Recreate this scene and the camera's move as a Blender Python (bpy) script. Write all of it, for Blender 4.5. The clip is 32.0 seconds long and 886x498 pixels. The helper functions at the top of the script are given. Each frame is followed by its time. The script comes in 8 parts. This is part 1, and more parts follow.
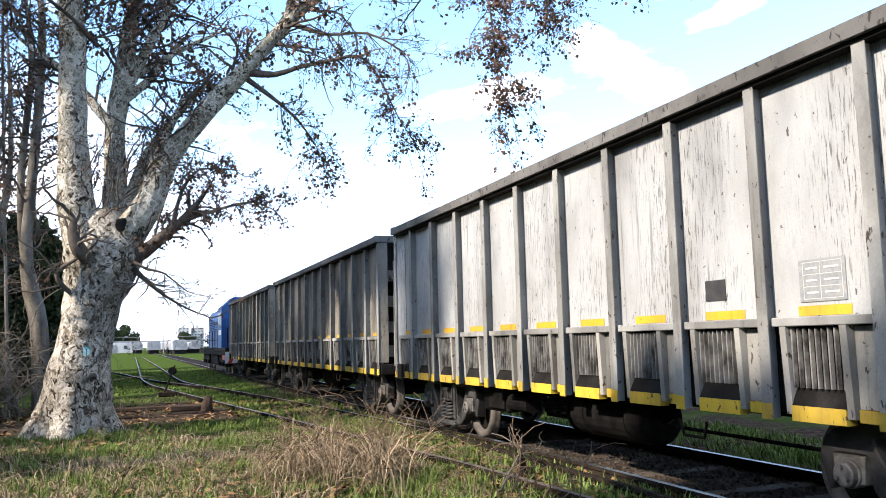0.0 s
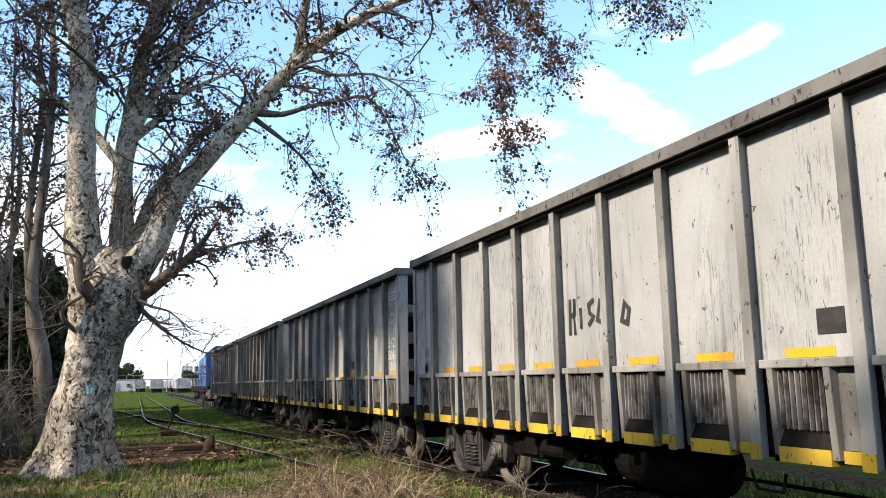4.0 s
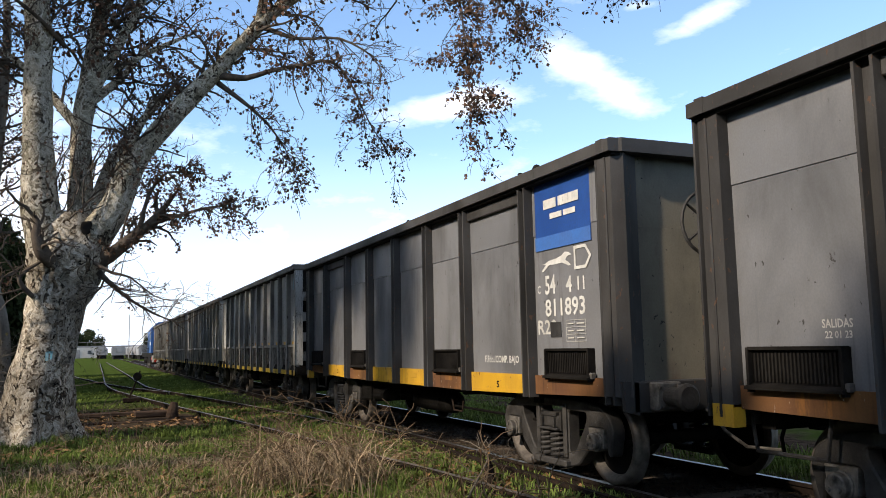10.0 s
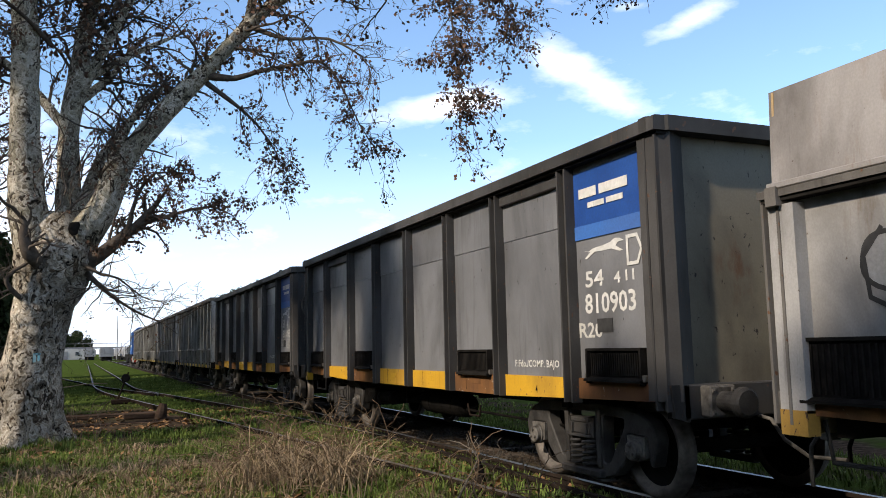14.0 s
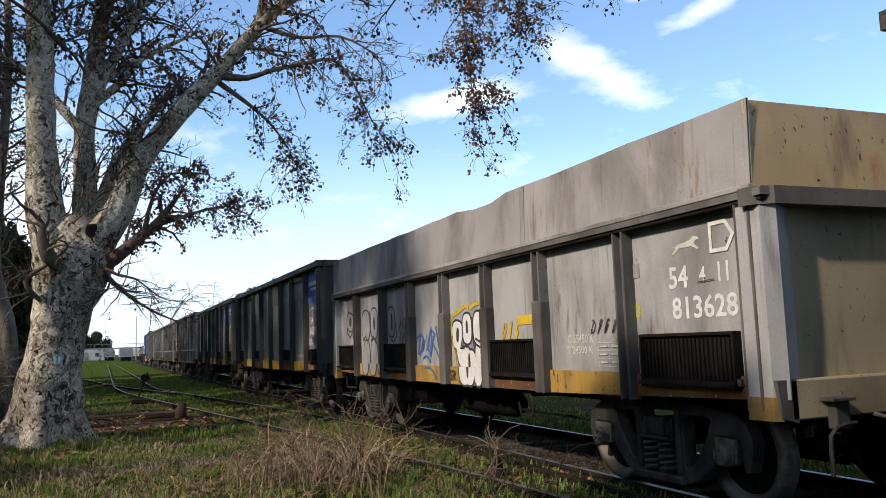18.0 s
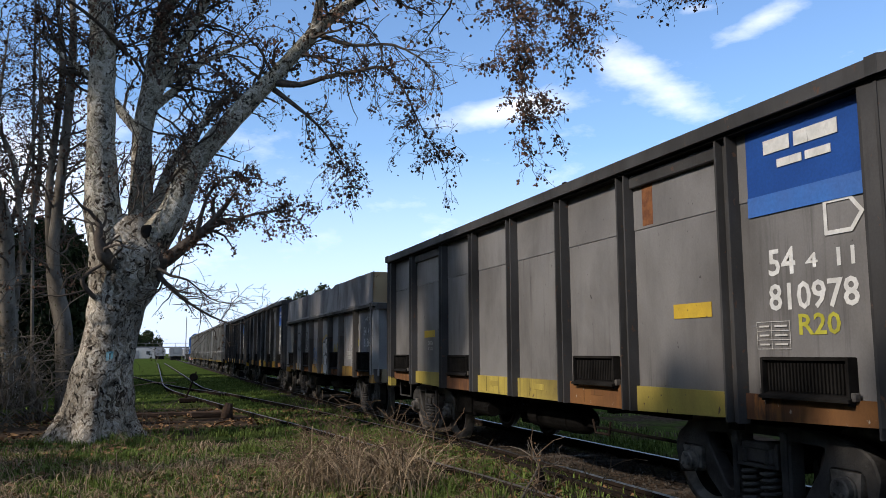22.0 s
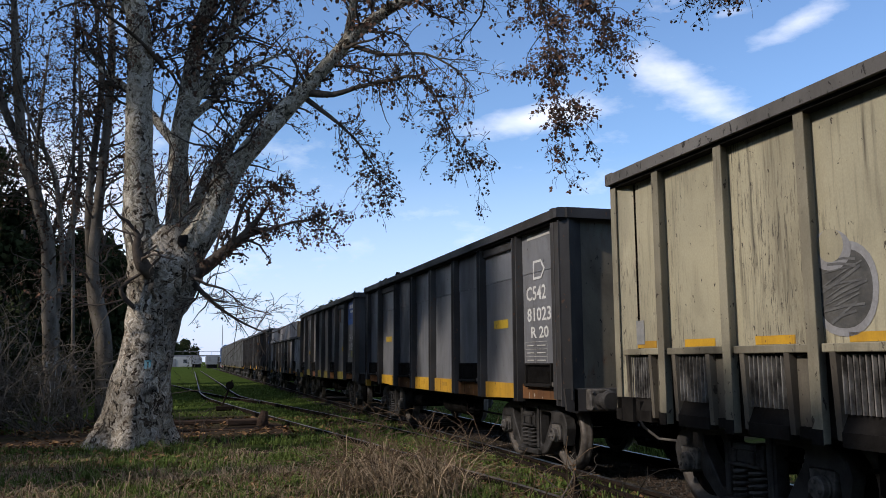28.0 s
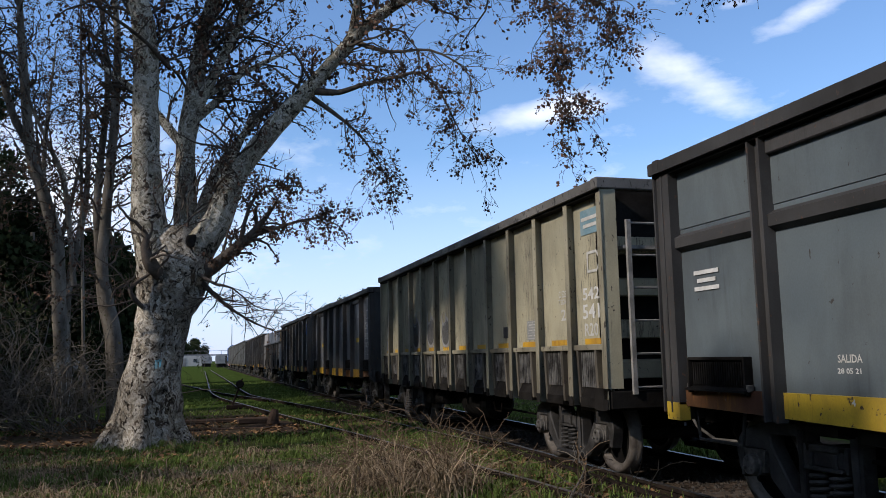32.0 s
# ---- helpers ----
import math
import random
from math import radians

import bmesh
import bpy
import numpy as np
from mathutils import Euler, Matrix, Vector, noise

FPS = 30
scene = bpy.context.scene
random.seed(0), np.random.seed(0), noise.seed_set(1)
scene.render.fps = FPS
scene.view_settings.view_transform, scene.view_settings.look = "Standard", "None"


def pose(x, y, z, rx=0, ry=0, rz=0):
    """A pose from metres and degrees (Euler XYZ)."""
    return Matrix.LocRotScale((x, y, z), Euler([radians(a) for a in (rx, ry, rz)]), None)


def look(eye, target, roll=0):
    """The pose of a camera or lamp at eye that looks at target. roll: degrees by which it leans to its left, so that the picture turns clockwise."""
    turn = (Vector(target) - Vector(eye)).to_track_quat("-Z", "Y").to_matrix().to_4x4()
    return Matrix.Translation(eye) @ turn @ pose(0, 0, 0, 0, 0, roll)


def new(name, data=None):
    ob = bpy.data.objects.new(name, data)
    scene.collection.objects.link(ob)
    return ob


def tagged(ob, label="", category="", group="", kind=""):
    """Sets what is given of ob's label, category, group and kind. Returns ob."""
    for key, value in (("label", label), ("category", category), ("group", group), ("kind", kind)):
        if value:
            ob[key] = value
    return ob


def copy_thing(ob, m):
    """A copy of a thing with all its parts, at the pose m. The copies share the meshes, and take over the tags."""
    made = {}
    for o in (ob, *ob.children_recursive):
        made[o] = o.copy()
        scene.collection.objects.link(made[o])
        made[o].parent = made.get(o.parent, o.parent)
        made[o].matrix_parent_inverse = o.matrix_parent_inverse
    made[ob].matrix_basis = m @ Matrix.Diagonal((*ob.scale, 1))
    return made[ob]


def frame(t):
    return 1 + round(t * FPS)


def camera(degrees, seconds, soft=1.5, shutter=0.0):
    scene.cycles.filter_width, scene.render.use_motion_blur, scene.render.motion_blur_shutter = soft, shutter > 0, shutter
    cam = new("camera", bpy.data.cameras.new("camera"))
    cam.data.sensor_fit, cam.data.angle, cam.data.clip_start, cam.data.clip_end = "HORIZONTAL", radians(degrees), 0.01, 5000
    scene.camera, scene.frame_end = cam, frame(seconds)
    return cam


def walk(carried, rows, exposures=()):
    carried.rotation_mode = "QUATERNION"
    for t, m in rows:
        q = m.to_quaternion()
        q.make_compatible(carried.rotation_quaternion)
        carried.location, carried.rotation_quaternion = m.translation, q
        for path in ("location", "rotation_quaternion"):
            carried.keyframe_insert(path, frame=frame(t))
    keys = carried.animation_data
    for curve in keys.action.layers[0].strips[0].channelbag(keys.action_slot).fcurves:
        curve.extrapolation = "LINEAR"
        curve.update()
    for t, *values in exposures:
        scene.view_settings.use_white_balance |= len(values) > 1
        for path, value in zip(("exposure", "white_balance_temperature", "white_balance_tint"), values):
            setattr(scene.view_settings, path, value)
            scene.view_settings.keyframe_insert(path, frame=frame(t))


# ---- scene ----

# ---------------------------------------------------------------- camera
# World: y runs along the track, z = 0 is the ground beside it, rail heads stand at RAIL.
RAIL = 0.15
EYE = 1.60
cam = camera(56.5, 32.0, soft=0.9)
PATH = [
    (0.0, 96.31, 1.35, -20.60),
    (0.5, 96.27, 1.14, -20.96),
    (1.0, 96.13, 0.99, -20.59),
    (1.5, 95.88, 1.06, -20.35),
    (2.0, 95.66, 1.24, -20.65),
    (2.5, 95.60, 1.39, -21.29),
    (3.0, 95.67, 1.27, -20.95),
    (3.5, 98.06, 1.12, -20.44),
    (5.5, 99.77, 0.82, -20.44),
    (6.0, 99.59, 0.86, -20.91),
    (6.5, 99.20, 0.85, -21.36),
    (7.0, 98.21, 0.82, -21.76),
    (7.5, 96.78, 0.75, -21.73),
    (8.0, 96.26, 0.78, -21.74),
    (8.5, 96.44, 0.88, -21.68),
    (9.0, 96.51, 1.02, -21.87),
    (9.5, 96.49, 1.17, -22.57),
    (10.0, 96.70, 1.10, -22.72),
    (10.5, 96.92, 1.03, -22.80),
    (11.0, 97.04, 1.06, -22.90),
    (11.5, 97.08, 1.10, -22.96),
    (12.0, 97.18, 1.21, -23.40),
    (12.5, 97.04, 1.14, -23.67),
    (13.0, 96.83, 1.20, -23.61),
    (13.5, 96.74, 1.14, -23.41),
    (15.5, 96.66, 1.81, -23.41),
    (16.0, 96.97, 2.19, -21.27),
    (16.5, 96.32, 2.07, -20.62),
    (17.0, 96.09, 2.09, -21.49),
    (17.5, 96.28, 2.09, -23.00),
    (18.0, 96.45, 2.09, -22.28),
    (18.5, 96.80, 2.01, -22.47),
    (19.0, 96.97, 1.96, -23.28),
    (19.5, 97.01, 1.40, -22.98),
    (20.0, 96.82, 1.16, -21.80),
    (20.5, 96.66, 0.76, -20.99),
    (21.0, 96.64, 0.39, -20.33),
    (21.5, 96.88, 0.41, -19.62),
    (22.0, 97.11, 0.27, -19.21),
    (22.5, 97.23, 0.28, -18.75),
    (23.0, 97.29, 0.25, -18.16),
    (23.5, 97.35, 0.38, -17.51),
    (24.0, 97.47, 0.37, -17.40),
    (24.5, 97.36, 0.36, -17.01),
    (25.0, 97.19, 0.39, -16.73),
    (25.5, 97.20, 0.34, -16.68),
    (27.5, 97.55, 0.39, -17.00),
    (28.0, 97.67, 0.33, -16.89),
    (28.5, 97.57, 0.37, -16.74),
    (29.0, 97.56, 0.33, -16.48),
    (29.5, 97.46, 0.33, -16.41),
    (30.0, 97.62, 0.42, -16.43),
    (30.5, 97.54, 0.54, -16.30),
    (31.0, 97.37, 0.84, -16.11),
    (31.5, 97.36, 1.11, -16.00),
    (32.0, 97.42, 1.05, -16.26),
]

EXPOSURE = [(0.0, 1.3, 6650, 13), (3.0, 1.35, 6650, 13), (3.5, 1.15, 6900, 13), (5.5, 0.6, 7300, 13), (6.2, 0.48, 7300, 13), (7.0, -0.5, 6000, 10), (8.0, -0.42, 6200, 10),
            (9.0, 0.22, 7400, 13), (10.0, 0.28, 7400, 13), (13.0, 0.22, 7300, 13), (16.0, 0.16, 7200, 13), (18.0, 0.08, 7100, 13), (19.0, -0.12, 6700, 13), (20.0, -0.16, 6650, 13), (23.0, -0.22, 6600, 13),
            (25.0, -0.3, 6550, 14), (28.0, -0.42, 6550, 15), (32.0, -0.4, 6450, 14)]
walk(cam, [(t, pose(0, 0, EYE, rx, ry, rz)) for t, rx, ry, rz in PATH], EXPOSURE)

# ---------------------------------------------------------------- sky, sun
SUN_FROM = Vector((-0.81, -0.20, 0.54)).normalized()
world = bpy.data.worlds.new("sky")
scene.world = world
world.use_nodes = True
wn, wl = world.node_tree.nodes, world.node_tree.links
wn.clear()
sky = wn.new("ShaderNodeTexSky")
sky.sky_type = "NISHITA"
sky.sun_disc = False
sky.sun_elevation = math.asin(SUN_FROM.z)
sky.sun_rotation = math.atan2(SUN_FROM.x, SUN_FROM.y)
sky.air_density, sky.dust_density, sky.ozone_density = 1.0, 0.6, 2.0
wgeo = wn.new("ShaderNodeTexCoord")


def wmath(op, a, b=None, c=None):
    n = wn.new("ShaderNodeMath")
    n.operation = op
    for i, v in enumerate((a, b, c)):
        if v is None:
            continue
        if isinstance(v, (int, float)):
            n.inputs[i].default_value = v
        else:
            wl.new(v, n.inputs[i])
    return n.outputs[0]


def wdot(v):
    n = wn.new("ShaderNodeVectorMath")
    n.operation = "DOT_PRODUCT"
    wl.new(wgeo.outputs["Generated"], n.inputs[0])
    n.inputs[1].default_value = v
    return n.outputs["Value"]


def cloud(x, y, z, along, wide, thin, amount):
    """A cloud round the direction (x, y, z): a soft ellipse, long towards 'along', broken up by noise."""
    d = Vector((x, y, z)).normalized()
    a = Vector(along)
    a = (a - d * a.dot(d)).normalized()
    b = d.cross(a)
    u, v = wmath("DIVIDE", wdot(a), wide), wmath("DIVIDE", wdot(b), thin)
    r = wmath("ADD", wmath("MULTIPLY", u, u), wmath("MULTIPLY", v, v))
    front = wmath("GREATER_THAN", wdot(d), 0.0)
    return wmath("MULTIPLY", wmath("MULTIPLY", wmath("EXPONENT", wmath("MULTIPLY", r, -1.0)), amount), front)


wnoise = wn.new("ShaderNodeTexNoise")
wmap = wn.new("ShaderNodeMapping")
wmap.inputs["Scale"].default_value = (7.0, 7.0, 17.0)
wl.new(wgeo.outputs["Generated"], wmap.inputs[0])
wl.new(wmap.outputs[0], wnoise.inputs["Vector"])
wnoise.inputs["Scale"].default_value = 1.6
wnoise.inputs["Detail"].default_value = 7
wnoise.inputs["Roughness"].default_value = 0.6
clouds = [cloud(0.390, 0.873, 0.287, (0.138, -0.068, 0.026), 0.066, 0.017, 0.95), cloud(0.497, 0.802, 0.334, (0.109, -0.042, -0.080), 0.045, 0.026, 0.62), cloud(0.548, 0.782, 0.298, (0.109, -0.042, -0.080), 0.060, 0.020, 0.66),
          cloud(0.614, 0.703, 0.356, (0.054, -0.061, 0.027), 0.048, 0.012, 0.72), cloud(0.559, 0.737, 0.379, (1, -1, 0), 0.02, 0.006, 0.45),
          cloud(-0.22, 0.95, 0.17, (1, 0.3, 0), 0.24, 0.10, 1.15), cloud(-0.8, 0.3, 0.4, (1, 0, 0), 0.4, 0.12, 0.5), cloud(0.6, -0.7, 0.4, (1, 1, 0), 0.4, 0.12, 0.5)]
total = clouds[0]
for c in clouds[1:]:
    total = wmath("ADD", total, c)
noisy = wmath("SUBTRACT", wmath("ADD", total, wmath("MULTIPLY", wnoise.outputs[0], 1.7)), 1.02)
cover = wn.new("ShaderNodeMapRange")
wl.new(noisy, cover.inputs[0])
cover.inputs[1].default_value, cover.inputs[2].default_value, cover.inputs[3].default_value, cover.inputs[4].default_value = 0.0, 1.15, 0.0, 0.85
cmix = wn.new("ShaderNodeMix")
cmix.data_type = "RGBA"
wl.new(cover.outputs[0], cmix.inputs[0])
# thin milky haze low over the horizon
sep = wn.new("ShaderNodeSeparateXYZ")
wl.new(wgeo.outputs["Generated"], sep.inputs[0])
haze = wn.new("ShaderNodeMapRange")
haze.inputs[1].default_value, haze.inputs[2].default_value, haze.inputs[3].default_value, haze.inputs[4].default_value = 0.0, 0.24, 0.75, 0.0
wl.new(sep.outputs[2], haze.inputs[0])
hmix = wn.new("ShaderNodeMix")
hmix.data_type = "RGBA"
wl.new(haze.outputs[0], hmix.inputs[0])
tint = wn.new("ShaderNodeMix")
tint.data_type, tint.blend_type = "RGBA", "MULTIPLY"
tint.inputs[0].default_value = 1.0
wl.new(sky.outputs[0], tint.inputs["A"])
tint.inputs["B"].default_value = (0.90, 1.08, 1.24, 1)
wl.new(tint.outputs["Result"], hmix.inputs["A"])
hmix.inputs["B"].default_value = (5.0, 5.85, 7.9, 1)
# unseen whitening overhead, added to make the sky's fill light less blue
fill_whitening = wn.new("ShaderNodeMapRange")
fill_whitening.inputs[1].default_value, fill_whitening.inputs[2].default_value, fill_whitening.inputs[3].default_value, fill_whitening.inputs[4].default_value = 0.42, 0.8, 0.0, 0.6
wl.new(sep.outputs[2], fill_whitening.inputs[0])
vmix = wn.new("ShaderNodeMix")
vmix.data_type = "RGBA"
wl.new(fill_whitening.outputs[0], vmix.inputs[0])
wl.new(hmix.outputs["Result"], vmix.inputs["A"])
vmix.inputs["B"].default_value = (2.6, 2.6, 2.7, 1)
wl.new(vmix.outputs["Result"], cmix.inputs["A"])
cmix.inputs["B"].default_value = (9.0, 9.3, 9.8, 1)
wbg = wn.new("ShaderNodeBackground")
wbg.inputs[1].default_value = 0.205
wl.new(cmix.outputs["Result"], wbg.inputs[0])
wout = wn.new("ShaderNodeOutputWorld")
wl.new(wbg.outputs[0], wout.inputs[0])

sun_data = bpy.data.lights.new("sun", "SUN")
sun_data.energy, sun_data.angle, sun_data.color = 4.4, radians(1.6), (1.0, 0.92, 0.81)
sun = new("sun", sun_data)
sun.matrix_world = look(SUN_FROM * 60, (0, 0, 0))

# ---------------------------------------------------------------- materials
MATS = {}
ALBEDO_SCALE = 0.84     # scales all base colours down against a strong sun, so shade renders deeper


def material(name, base, other=None, rough=0.7, metal=0.0, scale=6.0, stretch=(1, 1, 1), low=0.4, high=0.62, bump=0.15, fine=40.0,
             flecks=None, fleck_at=0.60, fleck_scale=36.0, fleck_stretch=(1, 1, 0.13), streaks=None, streak_amount=0.5, island=0.0, objvar=0.0,
             space="Object"):
    """A painted, rusted, woody or earthy surface: two colours mixed by a broad noise, darker fine grain, optional flakes and vertical streaks."""
    if name in MATS:
        return MATS[name]
    m = bpy.data.materials.new(name)
    m.use_nodes = True
    n, l = m.node_tree.nodes, m.node_tree.links
    bsdf = n["Principled BSDF"]
    co = n.new("ShaderNodeTexCoord")
    info = n.new("ShaderNodeObjectInfo")
    apart = n.new("ShaderNodeVectorMath")
    apart.operation = "MULTIPLY_ADD"
    l.new(info.outputs["Random"], apart.inputs[0])
    apart.inputs[1].default_value = (31.0, 47.0, 23.0)
    l.new(co.outputs[space], apart.inputs[2])

    def noise_at(sc, st, detail=5, rough_=0.6):
        mp = n.new("ShaderNodeMapping")
        mp.inputs["Scale"].default_value = st
        l.new(apart.outputs[0], mp.inputs[0])
        t = n.new("ShaderNodeTexNoise")
        t.inputs["Scale"].default_value, t.inputs["Detail"].default_value, t.inputs["Roughness"].default_value = sc, detail, rough_
        l.new(mp.outputs[0], t.inputs["Vector"])
        return t.outputs[0]

    def ramp(v, a, b, c=0.0, d=1.0):
        r = n.new("ShaderNodeMapRange")
        l.new(v, r.inputs[0])
        for i, x in enumerate((a, b, c, d)):
            r.inputs[i + 1].default_value = x
        return r.outputs[0]

    def mix(fac, a, b, how="MIX"):
        x = n.new("ShaderNodeMix")
        x.data_type, x.blend_type = "RGBA", how
        for key, v in (("Factor", fac), ("A", a), ("B", b)):
            sock = x.inputs[0] if key == "Factor" else x.inputs[key]
            if isinstance(v, (int, float)):
                sock.default_value = v
            elif isinstance(v, tuple):
                sock.default_value = (*v, 1) if len(v) == 3 else v
            else:
                l.new(v, sock)
        return x.outputs["Result"]

    other = other or tuple(c * 0.7 for c in base)
    base, other = tuple(c * ALBEDO_SCALE for c in base), tuple(c * ALBEDO_SCALE for c in other)
    bsdf.inputs["Specular IOR Level"].default_value = 0.03 if rough >= 0.75 else 0.3
    col = mix(ramp(noise_at(scale, stretch), low, high), base, other)
    grain = noise_at(fine, (1, 1, 1), 3)
    col = mix(0.35, col, mix(ramp(grain, 0.3, 0.7), (0.55, 0.55, 0.55), (1.25, 1.25, 1.25)), "MULTIPLY")
    if streaks:
        col = mix(ramp(noise_at(3.2, (1, 2.2, 0.10), 6, 0.7), 0.48, 0.72, 0, streak_amount), col, streaks)
    if flecks:
        patch = ramp(noise_at(1.3, (1, 1, 0.5), 3), 0.49, 0.60)
        f = n.new("ShaderNodeMath")
        f.operation = "MULTIPLY"
        l.new(ramp(noise_at(fleck_scale, fleck_stretch, 7, 0.75), fleck_at, fleck_at + 0.05), f.inputs[0])
        l.new(patch, f.inputs[1])
        col = mix(f.outputs[0], col, flecks)
    if island:
        g = n.new("ShaderNodeNewGeometry")
        col = mix(island, col, mix(g.outputs["Random Per Island"], tuple(c * 0.25 for c in base), tuple(min(1, c * 2.2) for c in other)))
    if objvar:
        o = n.new("ShaderNodeObjectInfo")
        col = mix(objvar, col, mix(o.outputs["Random"], tuple(c * 0.4 for c in base), tuple(min(1, c * 1.5) for c in other)))
    l.new(col, bsdf.inputs["Base Color"])
    l.new(ramp(grain, 0.2, 0.8, max(0.05, rough - 0.12), min(1, rough + 0.1)), bsdf.inputs["Roughness"])
    bsdf.inputs["Metallic"].default_value = metal
    if bump:
        b = n.new("ShaderNodeBump")
        b.inputs["Strength"].default_value, b.inputs["Distance"].default_value = bump, 0.02
        l.new(grain, b.inputs["Height"])
        l.new(b.outputs[0], bsdf.inputs["Normal"])
    MATS[name] = m
    return m


def paint(name, base, cloudy, grime, rough=0.5, smear=0.6, runs=0.6, chips=0.655, chip=(0.05, 0.045, 0.04), scars=None, rust=None, dents=0.35, gloss=0.22):
    """Old paint on sheet steel, layer on layer: uneven fading, soft sooty smears, thin dark runs, flaked scars, chips, rust bleeding and shallow dents."""
    m = bpy.data.materials.new(name)
    m.use_nodes = True
    n, l = m.node_tree.nodes, m.node_tree.links
    bsdf = n["Principled BSDF"]
    co = n.new("ShaderNodeTexCoord")
    info = n.new("ShaderNodeObjectInfo")
    apart = n.new("ShaderNodeVectorMath")
    apart.operation = "MULTIPLY_ADD"
    l.new(info.outputs["Random"], apart.inputs[0])
    apart.inputs[1].default_value = (31.0, 47.0, 23.0)
    l.new(co.outputs["Object"], apart.inputs[2])

    def noise_at(sc, st, detail=4, rough_=0.55, warp=0.0, shift=0.0):
        mp = n.new("ShaderNodeMapping")
        mp.inputs["Scale"].default_value = st
        mp.inputs["Location"].default_value = (shift, shift * 1.7, shift * 0.6)
        l.new(apart.outputs[0], mp.inputs[0])
        t = n.new("ShaderNodeTexNoise")
        t.inputs["Scale"].default_value, t.inputs["Detail"].default_value, t.inputs["Roughness"].default_value, t.inputs["Distortion"].default_value = sc, detail, rough_, warp
        l.new(mp.outputs[0], t.inputs["Vector"])
        return t.outputs[0]

    def ramp(v, a, b, c=0.0, d=1.0):
        r = n.new("ShaderNodeMapRange")
        l.new(v, r.inputs[0])
        for i, x in enumerate((a, b, c, d)):
            r.inputs[i + 1].default_value = x
        return r.outputs[0]

    def times(a, b):
        f = n.new("ShaderNodeMath")
        f.operation = "MULTIPLY"
        l.new(a, f.inputs[0])
        l.new(b, f.inputs[1])
        return f.outputs[0]

    def mix(fac, a, b):
        x = n.new("ShaderNodeMix")
        x.data_type = "RGBA"
        l.new(fac, x.inputs[0])
        for key, v in (("A", a), ("B", b)):
            if isinstance(v, tuple):
                x.inputs[key].default_value = (*v, 1)
            else:
                l.new(v, x.inputs[key])
        return x.outputs["Result"]

    col = mix(ramp(noise_at(0.55, (1, 1, 1.3), 3), 0.36, 0.66), base, cloudy)
    smudge = noise_at(0.95, (1, 1.25, 0.55), 6, 0.6, 0.35, 3.0)
    col = mix(ramp(smudge, 0.45, 0.74, 0, smear), col, grime)
    where = ramp(noise_at(0.8, (1, 1, 0.7), 2, 0.5, 0.0, 8.0), 0.45, 0.62)
    col = mix(times(ramp(noise_at(3.0, (1, 5.0, 0.22), 4, 0.6), 0.55, 0.74, 0, runs), where), col, grime)
    if scars:
        flaked = ramp(noise_at(1.1, (1, 1, 0.5), 3, 0.5, 0.0, 5.0), 0.46, 0.60)
        col = mix(times(ramp(noise_at(52.0, (1, 1, 0.09), 6, 0.72), 0.535, 0.61), flaked), col, scars)
    if rust:
        bleed = ramp(noise_at(0.9, (1, 1, 0.8), 2, 0.5, 0.0, 14.0), 0.54, 0.66)
        col = mix(times(ramp(noise_at(6.0, (1, 2.0, 0.4), 6, 0.65), 0.52, 0.68, 0, 0.8), bleed), col, rust)
    flakes = ramp(noise_at(17.0, (1, 1, 0.6), 5, 0.6, 0.4), chips, chips + 0.03)
    col = mix(flakes, col, chip)
    fine = noise_at(70.0, (1, 1, 0.8), 2)
    dust = ramp(fine, 0.3, 0.7, 0.0, 0.16)
    col = mix(dust, col, grime)
    l.new(col, bsdf.inputs["Base Color"])
    l.new(ramp(smudge, 0.35, 0.75, rough - 0.06, min(1.0, rough + 0.25)), bsdf.inputs["Roughness"])
    bsdf.inputs["Specular IOR Level"].default_value = gloss
    hollow = n.new("ShaderNodeBump")
    hollow.inputs["Strength"].default_value, hollow.inputs["Distance"].default_value = dents, 0.06
    l.new(noise_at(1.5, (1, 1, 1), 2, 0.4, 0.0, 21.0), hollow.inputs["Height"])
    edge = n.new("ShaderNodeBump")
    edge.invert = True
    edge.inputs["Strength"].default_value, edge.inputs["Distance"].default_value = 0.35, 0.004
    l.new(flakes, edge.inputs["Height"])
    l.new(hollow.outputs[0], edge.inputs["Normal"])
    l.new(edge.outputs[0], bsdf.inputs["Normal"])
    MATS[name] = m
    return m


BEIGE = paint("beige_wagon_paint", (0.388, 0.394, 0.386), (0.31, 0.313, 0.303), (0.075, 0.074, 0.072), 0.55, 0.55, 0.9, 0.65, (0.07, 0.063, 0.056), (0.10, 0.098, 0.094))
# beige with soot streaks, also darkened and browned to stand for tree shade
BEIGE_SOOTY_SHADED = paint("sooty_shaded_beige_wagon_paint", (0.33, 0.305, 0.25), (0.19, 0.17, 0.14), (0.030, 0.025, 0.022), 0.65, 0.95, 0.9, 0.64, (0.035, 0.03, 0.026), (0.04, 0.034, 0.03))
CREAM = paint("yellowed_cream_wagon_paint", (0.42, 0.385, 0.265), (0.335, 0.312, 0.22), (0.07, 0.062, 0.048), 0.6, 0.6, 0.9, 0.65, (0.06, 0.05, 0.04), (0.085, 0.075, 0.06))
CHORD = paint("grimy_chord_paint", (0.17, 0.162, 0.15), (0.09, 0.085, 0.079), (0.025, 0.023, 0.021), 0.65, 0.7, 0.3, 0.60, (0.03, 0.028, 0.026))
BEIGE_POST = paint("beige_post_paint", (0.32, 0.317, 0.295), (0.19, 0.186, 0.17), (0.035, 0.033, 0.031), 0.6, 0.85, 0.85, 0.63, (0.05, 0.04, 0.032))
